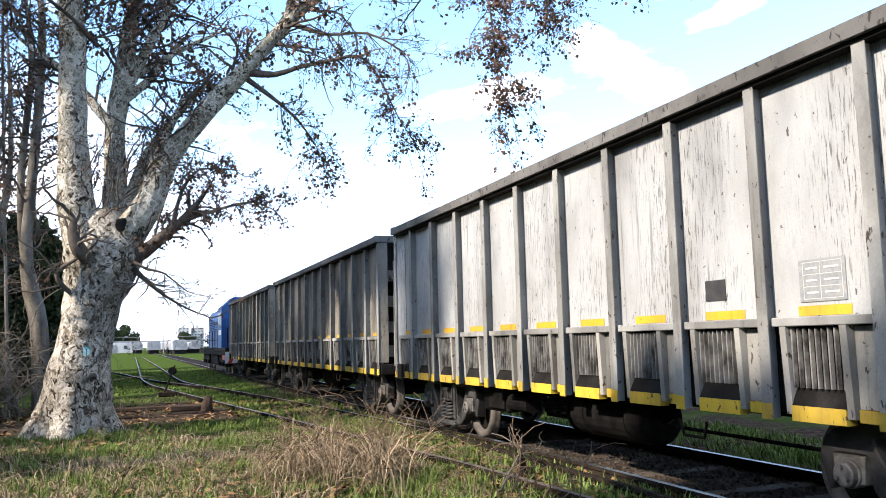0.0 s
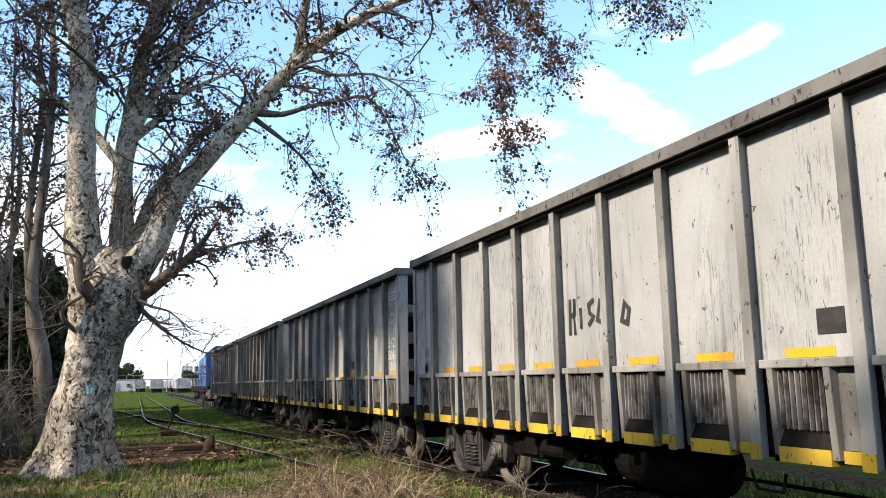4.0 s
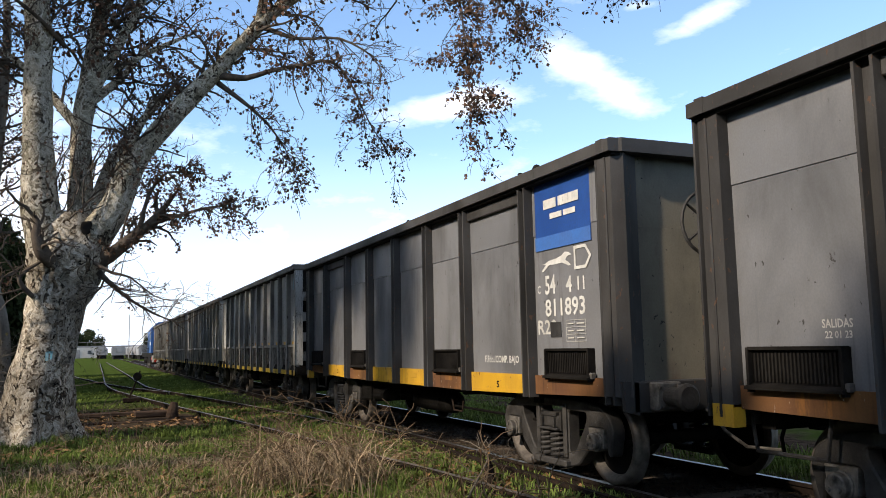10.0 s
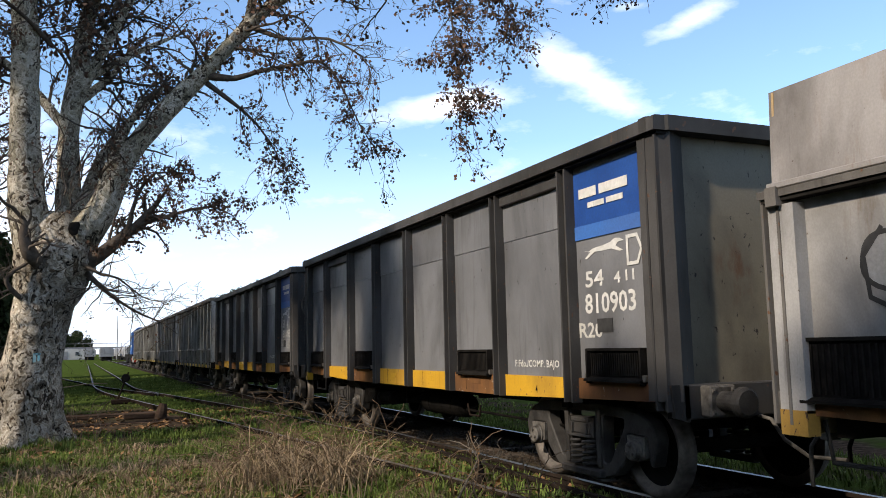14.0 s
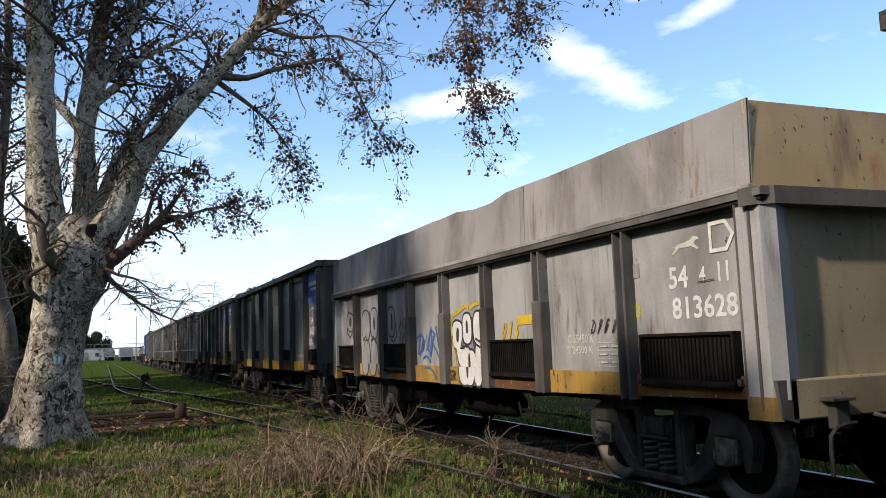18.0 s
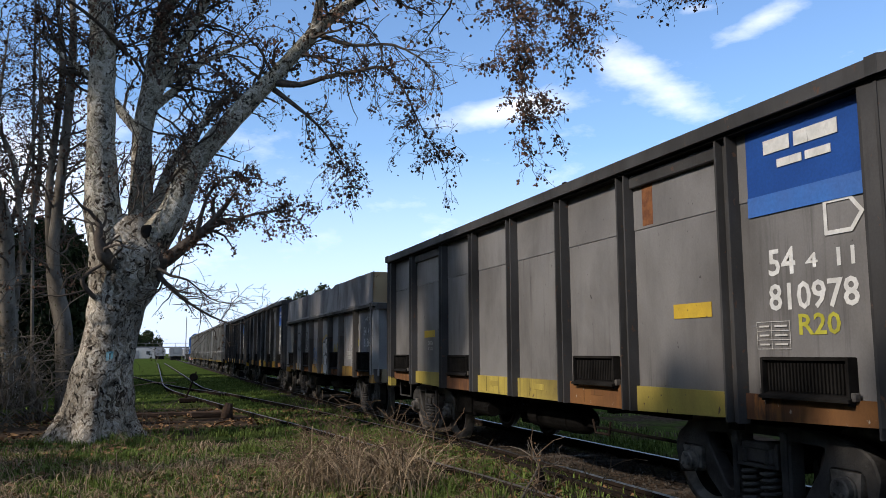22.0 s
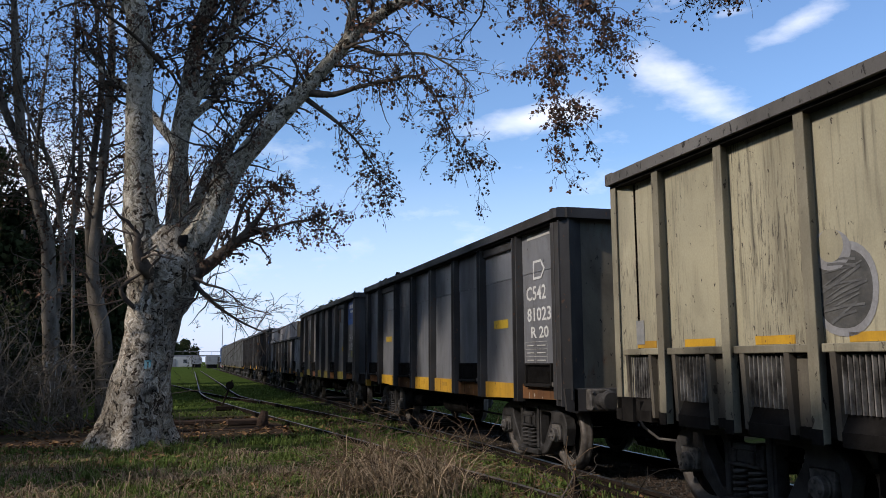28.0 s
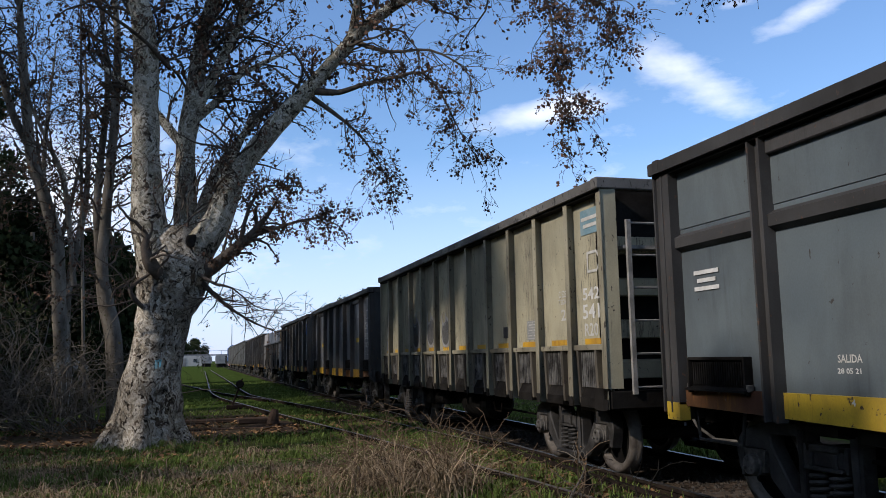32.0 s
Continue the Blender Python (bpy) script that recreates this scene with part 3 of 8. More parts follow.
def mesh_of(name, bm, mat, smooth=False):
    bmesh.ops.recalc_face_normals(bm, faces=bm.faces)
    me = bpy.data.meshes.new(name)
    bm.to_mesh(me)
    bm.free()
    for m in (mat if isinstance(mat, (list, tuple)) else [mat]):
        me.materials.append(m)
    if smooth:
        me.shade_smooth()
    return me


def part(name, bm, mat, parent, label="", m=None, smooth=False):
    """One mesh object under a thing or a part; bm a bmesh, or a ready mesh that alike parts share."""
    me = bm if isinstance(bm, bpy.types.Mesh) else mesh_of(name, bm, mat, smooth)
    ob = new(name, me)
    ob.parent = parent
    if m is not None:
        ob.matrix_basis = m
    return tagged(ob, label)


def thing(name, label, category, group="", bm=None, mat=None, m=None, kind="", smooth=False):
    ob = new(name, mesh_of(name, bm, mat, smooth) if bm is not None else None)
    if m is not None:
        ob.matrix_basis = m
    return tagged(ob, label, category, group, kind)


def arrays(name, verts, tris, mat, smooth=False):
    """A mesh from numpy arrays of points and triangles."""
    verts, tris = np.asarray(verts, dtype=np.float32), np.asarray(tris, dtype=np.int32)
    me = bpy.data.meshes.new(name)
    me.vertices.add(len(verts))
    me.vertices.foreach_set("co", verts.ravel())
    me.loops.add(tris.size)
    me.loops.foreach_set("vertex_index", tris.ravel())
    me.polygons.add(len(tris))
    me.polygons.foreach_set("loop_start", np.arange(0, tris.size, 3, dtype=np.int32))
    me.update(calc_edges=True)
    me.materials.append(mat)
    if smooth:
        me.shade_smooth()
    return me


def lettering(body, size, mat, parent, x, y, z, name="lettering", label="", squeeze=1.0):
    """Stencilled words on the side that faces -x: they read along -y; (y, z) is the lower left corner."""
    cu = bpy.data.curves.new(name, "FONT")
    cu.body, cu.size, cu.extrude, cu.resolution_u = body, size, 0.0015, 2
    tmp = bpy.data.objects.new("tmp", cu)
    me = bpy.data.meshes.new_from_object(tmp)
    bpy.data.objects.remove(tmp)
    bpy.data.curves.remove(cu)
    me.transform(Matrix(((0, 0, -1, 0), (-squeeze, 0, 0, 0), (0, 1, 0, 0), (0, 0, 0, 1))))
    me.materials.append(mat)
    return part(name, me, None, parent, label, Matrix.Translation((x, y, z)))


def plate(parent, name, x, y0, y1, z0, z1, mat, thick=0.004, label=""):
    """A flat painted patch or plate on a side that faces -x."""
    return part(name, box(bmesh.new(), x - thick, x, min(y0, y1), max(y0, y1), z0, z1), mat, parent, label)


def stroke(parent, name, x, pts, width, mat, label="", thick=0.003):
    """A painted line on a side that faces -x, through (y, z) points."""
    path = [Vector(p) for k, p in enumerate(pts) if k == 0 or (Vector(p) - Vector(pts[k - 1])).length > 1e-4]
    path[0] = path[0] - (path[1] - path[0]).normalized() * width * 0.35
    path[-1] = path[-1] + (path[-1] - path[-2]).normalized() * width * 0.35
    bm = bmesh.new()
    rows = []
    for k, p in enumerate(path):
        a = (p - path[k - 1]).normalized() if k else (path[1] - p).normalized()
        b = (path[k + 1] - p).normalized() if k + 1 < len(path) else a
        na, nb = Vector((-a.y, a.x)), Vector((-b.y, b.x))
        mid = na + nb
        mid = mid.normalized() * min(1.6, 1.0 / max(0.3, mid.normalized().dot(na))) if mid.length > 0.25 else na
        x_at = x - thick - 0.0004 * k
        rows.append([bm.verts.new((x_at, p.x + mid.x * width / 2, p.y + mid.y * width / 2)), bm.verts.new((x_at, p.x - mid.x * width / 2, p.y - mid.y * width / 2))])
    for r0, r1 in zip(rows, rows[1:]):
        bm.faces.new((r0[0], r1[0], r1[1], r0[1]))
    return part(name, bm, mat, parent, label)


def blob(parent, name, x, cy, cz, outline, mat, label="", thick=0.003):
    """A flat painted shape on a side that faces -x; outline of (dy, dz)."""
    bm = bmesh.new()
    bm.faces.new([bm.verts.new((x - thick, cy + a, cz + b)) for a, b in outline])
    return part(name, bm, mat, parent, label)

# ---------------------------------------------------------------- the goods train
# A wagon's own space: x across (the side seen is -x), +y towards the engine, z = 0 on the rail heads.
TRACK_X = 5.82
HALF = 1.40      # posts' outer faces
SKIN = 1.29      # panels' outer faces
WHEEL_R = 0.45


def wheelset_mesh():
    bm = bmesh.new()
    prof = [(-0.87, 0.10), (-0.87, 0.20), (-0.835, 0.34), (-0.905, 0.375), (-0.905, 0.44), (-0.85, WHEEL_R), (-0.80, WHEEL_R + 0.008), (-0.775, WHEEL_R + 0.03),
            (-0.765, 0.38), (-0.80, 0.33), (-0.79, 0.17), (-0.74, 0.10)]
    lathe(bm, prof, sides=36)
    lathe(bm, [(-a, r) for a, r in reversed(prof)], sides=36)
    lathe(bm, [(-1.02, 0.07), (1.02, 0.07)], sides=12)
    # balance hole bosses, which show the turning
    for k in range(2):
        a = math.pi * k
        lathe(bm, [(-0.885, 0.035), (-0.80, 0.035)], sides=10, at=(0, 0.27 * math.cos(a), 0.27 * math.sin(a)))
    me = mesh_of("wheelset", bm, [WHEELDISC, WHEEL], True)
    for p in me.polygons:
        c = p.center
        r = math.hypot(c.y, c.z)
        p.material_index = 1 if r > 0.355 and abs(c.x) > 0.5 else 0
    return me


def cut_plate(bm, outline, holes, x0, x1, bevel=0.0):
    """A plate of (y, z) outline with holes cut through it, from x0 to x1."""
    edges = []
    for loop in [outline] + holes:
        vs = [bm.verts.new((x0, y, z)) for y, z in loop]
        edges += [bm.edges.new((vs[k], vs[(k + 1) % len(vs)])) for k in range(len(vs))]
    faces = [g for g in bmesh.ops.triangle_fill(bm, use_beauty=True, edges=edges)["geom"] if isinstance(g, bmesh.types.BMFace)]
    rim = [e for e in edges if e.is_valid]
    got = bmesh.ops.extrude_face_region(bm, geom=faces)["geom"]
    moved = [g for g in got if isinstance(g, bmesh.types.BMVert)]
    bmesh.ops.translate(bm, verts=moved, vec=(x1 - x0, 0, 0))
    if bevel:
        sharp = [e for e in bm.edges if e.is_valid and len(e.link_faces) == 2 and e.calc_face_angle(0) > 1.2 and abs(e.verts[0].co.x - e.verts[1].co.x) < 1e-4]
        bmesh.ops.bevel(bm, geom=sharp, offset=bevel, segments=1, affect="EDGES")
    return bm


def rounded(loop, r=0.04, n=3):
    """Round the corners of an outline."""
    out = []
    k = len(loop)
    for i in range(k):
        p, a, b = Vector(loop[i]), Vector(loop[i - 1]), Vector(loop[(i + 1) % k])
        d = min(r, (a - p).length * 0.45, (b - p).length * 0.45)
        u, v = p + (a - p).normalized() * d, p + (b - p).normalized() * d
        for j in range(n + 1):
            t = j / n
            out.append(tuple(u * (1 - t) ** 2 + p * 2 * t * (1 - t) + v * t * t))
    return out


def side_frame_mesh():
    """Cast three-piece bogie side frame: arched top, pedestal jaws over the axle boxes, a bolster opening and two three-cornered windows."""
    half = [(0.36, 0.13), (0.52, 0.17), (0.74, 0.36), (0.74, 0.585), (1.05, 0.585), (1.07, 0.33), (1.12, 0.31), (1.19, 0.56), (1.13, 0.70), (0.98, 0.78), (0.70, 0.835), (0.30, 0.845)]
    outline = rounded(half + [(-y, z) for y, z in reversed(half)], 0.05)
    holes = [rounded([(-0.245, 0.20), (0.245, 0.20), (0.245, 0.76), (-0.245, 0.76)], 0.04)]
    for e in (-1, 1):
        holes.append(rounded([(e * 0.335, 0.735), (e * 0.70, 0.725), (e * 0.685, 0.63), (e * 0.43, 0.27), (e * 0.335, 0.27)], 0.06))
    bm = bmesh.new()
    cut_plate(bm, outline, holes, -0.075, 0.075, 0.014)
    # flanges proud of the web, along the columns and the lower tie
    for e in (-1, 1):
        box(bm, -0.105, -0.07, e * 0.29 - 0.035, e * 0.29 + 0.035, 0.22, 0.80, 0.012)
    box(bm, -0.14, -0.05, -0.36, 0.36, 0.125, 0.20, 0.015)
    return mesh_of("side_frame", bm, CAST)


def springs_mesh():
    bm = bmesh.new()
    for cx, cy in ((-0.06, -0.11), (-0.06, 0.11), (0.05, 0.0)):
        turns, per = 5, 12
        pts = [(cx + 0.082 * math.cos(2 * math.pi * k / per), cy + 0.082 * math.sin(2 * math.pi * k / per), 0.215 + 0.27 * k / (turns * per)) for k in range(turns * per + 1)]
        tube(bm, pts, 0.019, sides=6)
    # bolster end over the springs, with its lugs and friction wedges
    box(bm, -0.15, 0.11, -0.21, 0.21, 0.50, 0.53, 0.008)
    box(bm, -0.12, 0.11, -0.20, 0.20, 0.53, 0.66, 0.014)
    box(bm, -0.135, 0.0, -0.16, 0.16, 0.645, 0.70, 0.012)
    for e in (-1, 1):
        prism(bm, [(e * 0.24, 0.50), (e * 0.165, 0.50), (e * 0.215, 0.70), (e * 0.24, 0.70)], "x", -0.11, 0.05)
        box(bm, -0.15, -0.11, e * 0.13 - 0.018, e * 0.13 + 0.018, 0.53, 0.64, 0.006)
    return mesh_of("spring_nest", bm, CAST, False)


def axle_box_mesh():
    bm = bmesh.new()
    lathe(bm, [(-0.165, 0.03), (-0.165, 0.075), (-0.155, 0.088), (-0.11, 0.09), (-0.105, 0.102), (0.05, 0.102), (0.05, 0.06)], sides=22)
    for k in range(3):
        a = math.pi * (0.5 + 2 * k / 3)
        lathe(bm, [(-0.185, 0.016), (-0.16, 0.018)], sides=6, at=(0, 0.05 * math.cos(a), 0.05 * math.sin(a)))
    # bearing adapter that sits in the jaw
    prism(bm, [(-0.125, -0.06), (0.125, -0.06), (0.14, 0.13), (-0.14, 0.13)], "x", -0.09, 0.09)
    return mesh_of("axle_box", bm, CAP, False)


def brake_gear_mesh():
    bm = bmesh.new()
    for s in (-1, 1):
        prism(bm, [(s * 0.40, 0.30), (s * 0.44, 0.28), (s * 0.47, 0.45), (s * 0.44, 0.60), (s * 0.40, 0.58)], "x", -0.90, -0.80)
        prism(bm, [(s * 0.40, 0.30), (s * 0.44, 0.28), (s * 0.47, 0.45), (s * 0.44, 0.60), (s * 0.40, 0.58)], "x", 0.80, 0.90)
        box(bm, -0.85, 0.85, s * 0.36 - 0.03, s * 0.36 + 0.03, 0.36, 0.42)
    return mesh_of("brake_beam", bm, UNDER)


BOGIE = dict(wheels=wheelset_mesh(), frame=side_frame_mesh(), springs=springs_mesh(), cap=axle_box_mesh(), brake=brake_gear_mesh())
AXLE = 0.90


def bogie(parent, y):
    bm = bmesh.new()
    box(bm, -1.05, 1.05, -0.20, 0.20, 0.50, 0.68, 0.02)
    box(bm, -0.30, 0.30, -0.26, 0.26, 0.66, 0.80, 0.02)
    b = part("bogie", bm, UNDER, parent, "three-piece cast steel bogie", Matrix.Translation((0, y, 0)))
    for s in (-1, 1):
        part("side_frame", BOGIE["frame"], None, b, "", Matrix.Translation((s * 0.99, 0, 0)))
        part("spring_nest", BOGIE["springs"], None, b, "", pose(s * 0.99, 0, 0, 0, 0, 0 if s < 0 else 180))
        for e in (-1, 1):
            part("axle_box", BOGIE["cap"], None, b, "dusty cylindrical axle box", pose(s * 0.99, e * AXLE, WHEEL_R, 0, 0, 0 if s < 0 else 180))
    for e in (-1, 1):
        part("wheelset", BOGIE["wheels"], None, b, "pair of steel wheels on an axle", Matrix.Translation((0, e * AXLE, WHEEL_R)))
    part("brake_beam", BOGIE["brake"], None, b)
    return b


def coupler(parent, y, s):
    """Knuckle coupler with its draft box at an end; s is +1 at the engine end."""
    bm = bmesh.new()
    box(bm, -0.16, 0.16, min(y, y + s * 0.30), max(y, y + s * 0.30), 0.68, 0.98, 0.02)
    part("draft_box", bm, UNDER, parent)
    bm = bmesh.new()
    tube(bm, [(0, y + s * 0.2, 0.84), (0, y + s * 0.42, 0.84)], 0.085, 10)
    prism(bm, [(-0.17, y + s * 0.42), (0.17, y + s * 0.40), (0.20, y + s * 0.60), (0.06, y + s * 0.66), (0.04, y + s * 0.54), (-0.10, y + s * 0.56), (-0.17, y + s * 0.64)], "z", 0.70, 0.98)
    part("coupler", bm, CAST, parent, "worn knuckle coupler")
    bm = bmesh.new()
    tube(bm, [(-0.45, y + s * 0.04, 0.80), (-0.47, y + s * 0.20, 0.78), (-0.44, y + s * 0.30, 0.62), (-0.30, y + s * 0.42, 0.48), (-0.10, y + s * 0.62, 0.46)], 0.017, 8)
    part("brake_hose", bm, CAP if s < 0 else BLACK, parent, "curved air brake hose")


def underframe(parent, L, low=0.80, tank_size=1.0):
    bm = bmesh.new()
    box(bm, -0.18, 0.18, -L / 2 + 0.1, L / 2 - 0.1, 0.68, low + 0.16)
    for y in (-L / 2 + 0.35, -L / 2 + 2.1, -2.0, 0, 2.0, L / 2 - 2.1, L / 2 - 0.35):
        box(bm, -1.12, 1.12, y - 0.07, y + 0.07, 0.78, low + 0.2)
    part("underframe", bm, SOOT_SHADE, parent)
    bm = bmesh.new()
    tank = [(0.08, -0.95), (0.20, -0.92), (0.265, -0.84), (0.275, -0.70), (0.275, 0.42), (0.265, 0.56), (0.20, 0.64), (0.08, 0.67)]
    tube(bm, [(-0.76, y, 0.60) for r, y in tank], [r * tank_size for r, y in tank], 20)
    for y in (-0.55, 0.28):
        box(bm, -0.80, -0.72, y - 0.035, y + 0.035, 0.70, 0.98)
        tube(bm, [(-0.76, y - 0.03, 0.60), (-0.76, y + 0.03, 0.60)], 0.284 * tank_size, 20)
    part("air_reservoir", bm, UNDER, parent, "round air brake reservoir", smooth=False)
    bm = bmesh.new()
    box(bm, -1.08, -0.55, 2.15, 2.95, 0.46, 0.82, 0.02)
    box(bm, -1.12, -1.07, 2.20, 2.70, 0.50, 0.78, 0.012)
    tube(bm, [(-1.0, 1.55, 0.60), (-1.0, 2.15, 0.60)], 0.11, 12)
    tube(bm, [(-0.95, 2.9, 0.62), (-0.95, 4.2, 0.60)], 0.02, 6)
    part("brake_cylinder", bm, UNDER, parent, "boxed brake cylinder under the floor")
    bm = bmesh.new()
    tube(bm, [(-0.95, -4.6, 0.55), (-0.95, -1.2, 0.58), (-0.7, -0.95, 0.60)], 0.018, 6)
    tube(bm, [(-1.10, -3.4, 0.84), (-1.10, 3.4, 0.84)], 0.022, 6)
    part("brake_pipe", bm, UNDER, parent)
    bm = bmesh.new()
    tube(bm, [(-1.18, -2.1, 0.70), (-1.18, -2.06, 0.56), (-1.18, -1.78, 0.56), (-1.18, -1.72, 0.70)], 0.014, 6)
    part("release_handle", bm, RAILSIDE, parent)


def wall(parent, name, bm, mat, label=""):
    return part(name, bm, mat, parent, label)


def handrail(parent, y, z0, z1, x=-HALF, mat=None):
    bm = bmesh.new()
    tube(bm, [(x + 0.10, y, z0), (x - 0.05, y, z0), (x - 0.05, y, z1), (x + 0.10, y, z1)], 0.012, 6)
    part("handrail", bm, mat or PALESTEEL, parent, "upright grab iron")


# ------------------------------------------------ louvred hopper wagon (cream)
LA, TOPA = 12.3, 3.49


def hopper_wagon(foot=None, coat=None, low=None, posting=None):
    foot, coat, low, posting = foot or YELLOW, coat or BEIGE, low or BEIGE_LOW, posting or BEIGE_POST
    w = thing("hopper_wagon", "cream open-top goods wagon with tall posts and louvred lower panels", "wagon", "wagons of the goods train")
    L, h = LA, LA / 2
    wide = 1.04
    posts = [h - 0.06] + [h - 0.92 - wide * i for i in range(11)] + [-h + 0.06]
    for s in (-1, 1):
        bm = bmesh.new()
        box(bm, s * SKIN - (0.03 if s > 0 else 0), s * SKIN + (0.03 if s < 0 else 0), -h + 0.02, h - 0.02, 1.50, TOPA - 0.04)
        wall(w, "side_sheet", bm, coat, "flaking cream side sheet with dark vertical scars" if s < 0 else "")
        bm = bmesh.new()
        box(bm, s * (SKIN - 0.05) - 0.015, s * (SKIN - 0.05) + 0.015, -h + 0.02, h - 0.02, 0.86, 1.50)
        wall(w, "lower_sheet", bm, SOOT_SHADE if s < 0 else BEIGE_POST, "sooty lower side sheet")
        bm = bmesh.new()
        prism(bm, [(s * (SKIN - 0.02), TOPA - 0.13), (s * (HALF + 0.05), TOPA - 0.13), (s * (HALF + 0.05), TOPA - 0.015), (s * (HALF + 0.02), TOPA), (s * (SKIN - 0.02), TOPA)], "y", -h, h)
        wall(w, "top_chord", bm, CHORD, "grimy top rail")
        # dark strip that paints the shade under the rail's overhang
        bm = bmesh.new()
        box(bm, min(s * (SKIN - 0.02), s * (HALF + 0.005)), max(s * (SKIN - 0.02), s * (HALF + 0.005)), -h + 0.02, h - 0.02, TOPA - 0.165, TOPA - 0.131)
        wall(w, "chord_soffit", bm, SOOT_SHADE, "dark strip under the top rail, painted as its shade")
    bm = bmesh.new()
    box(bm, -0.11, -0.096, -0.055, 0.055, 0.82, TOPA - 0.13, 0.003)
    box(bm, -0.097, 0.0, -0.010, 0.010, 0.82, TOPA - 0.13)
    post_me = mesh_of("post", bm, posting)
    bm = bmesh.new()
    box(bm, -HALF + 0.03, -SKIN + 0.01, -wide / 2 + 0.06, wide / 2 - 0.06, 1.49, 1.555, 0.006)
    ledge_me = mesh_of("ledge", bm, posting)
    bm = bmesh.new()
    # louvre frame: two short posts, black backing, upright bars, sloped plate below
    prism(bm, [(-HALF + 0.035, 1.49), (-SKIN + 0.05, 1.49), (-SKIN + 0.05, 0.86), (-HALF + 0.06, 0.86)], "y", -0.03, 0.03)
    louv_me = mesh_of("louvre_jamb", bm, low)
    bm = bmesh.new()
    box(bm, -SKIN + 0.002, -SKIN + 0.03, -0.16, 0.33, 1.02, 1.48)
    back_me = mesh_of("louvre_backing", bm, BLACK)
    bm = bmesh.new()
    for i in range(9):
        y = -0.14 + 0.45 * i / 8
        prism(bm, [(-SKIN - 0.040, y - 0.006), (-SKIN - 0.040, y + 0.006), (-SKIN - 0.008, y + 0.009), (-SKIN - 0.008, y - 0.009)], "z", 1.05, 1.475)
    bars_me = mesh_of("louvre_insert", bm, LOUVRE)
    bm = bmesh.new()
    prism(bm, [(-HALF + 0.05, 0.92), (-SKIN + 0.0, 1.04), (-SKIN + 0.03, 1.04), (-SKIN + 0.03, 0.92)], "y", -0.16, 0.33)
    slope_me = mesh_of("chute_plate", bm, SOOT_SHADE)
    bm = bmesh.new()
    box(bm, -HALF + 0.045, -SKIN + 0.03, -0.16, 0.33, 0.815, 0.925)
    yel_me = mesh_of("yellow_plate", bm, foot)
    bm = bmesh.new()
    box(bm, -SKIN - 0.012, -SKIN + 0.03, -0.46, -0.22, 0.84, 0.925)
    yel2_me = mesh_of("yellow_plate", bm, foot)
    bm = bmesh.new()
    box(bm, -SKIN - 0.006, -SKIN + 0.03, -0.46, -0.225, 0.93, 1.48)
    plain_me = mesh_of("plain_panel", bm, low)
    mark_me = mesh_of("yellow_mark", box(bmesh.new(), -SKIN - 0.004, -SKIN, -0.22, 0.26, 1.562, 1.632), AMBER)
    feet_me = mesh_of("post_foot", box(bmesh.new(), -0.118, -0.108, -0.056, 0.056, 0.815, 0.93), foot)
    for y in posts:
        part("post", post_me, None, w, "", Matrix.Translation((-SKIN, y, 0)))
        part("post_foot", feet_me, None, w, "", Matrix.Translation((-SKIN, y, 0)))
        part("post", post_me, None, w, "", pose(SKIN, y, 0, 0, 0, 180))
    for a, b in zip(posts, posts[1:]):
        m = Matrix.Translation((0, (a + b) / 2, 0)) @ Matrix.Diagonal((1, (a - b) / wide, 1, 1))
        part("ledge", ledge_me, None, w, "", m)
        for yj in (0.36, -0.19):
            part("louvre_jamb", louv_me, None, w, "", m @ Matrix.Translation((0, yj, 0)))
        backing = part("louvre_backing", back_me, None, w, "", m)
        part("louvre_insert", bars_me, None, backing, "dark upright louvre bars")
        part("chute_plate", slope_me, None, w, "", m)
        part("yellow_plate" if foot is YELLOW else "sole_plate", yel_me, None, w, "scratched yellow plate" if foot is YELLOW else "sooty bare sole plate", m)
        part("yellow_plate" if foot is YELLOW else "sole_plate", yel2_me, None, w, "", m)
        part("plain_panel", plain_me, None, w, "", m)
        part("yellow_mark", mark_me, None, w, "chipped yellow paint bar", m)
    for s in (-1, 1):
        y = s * (h - 0.34)
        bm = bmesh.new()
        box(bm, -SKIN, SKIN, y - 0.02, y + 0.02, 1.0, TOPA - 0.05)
        end = wall(w, "end_sheet", bm, SOOT_SHADE, "dark recessed end sheet")
        for z in (1.25, 1.72, 2.22, 2.72):
            bm = bmesh.new()
            prism(bm, [(y, z - 0.10), (y + s * 0.14, z - 0.09), (y + s * 0.14, z + 0.10), (y, z + 0.13)], "x", -SKIN + 0.05, SKIN - 0.05)
            part("end_rib", bm, coat, end)
        bm = bmesh.new()
        box(bm, -0.12, 0.12, min(y, y + s * 0.10), max(y, y + s * 0.10), 1.0, TOPA - 0.3)
        part("end_stanchion", bm, BEIGE_POST, end)
        for e in (-1, 1):
            bm = bmesh.new()
            prism(bm, [(e * HALF, s * (h - 0.02)), (e * (HALF - 0.20), s * h), (e * (HALF - 0.24), s * (h - 0.34)), (e * (SKIN - 0.01), s * (h - 0.34))], "z", 1.05, TOPA - 0.12)
            part("corner_plate", bm, coat, end, "cream corner plate")
            bm = bmesh.new()
            prism(bm, [(s * h, 1.05), (s * (h - 0.34), 1.05), (s * (h - 0.34), 0.80), (s * (h - 0.05), 0.80)], "x", e * (HALF - 0.02) - 0.02, e * (HALF - 0.02) + 0.02)
            part("corner_gusset", bm, SOOT_SHADE, end)
        bm = bmesh.new()
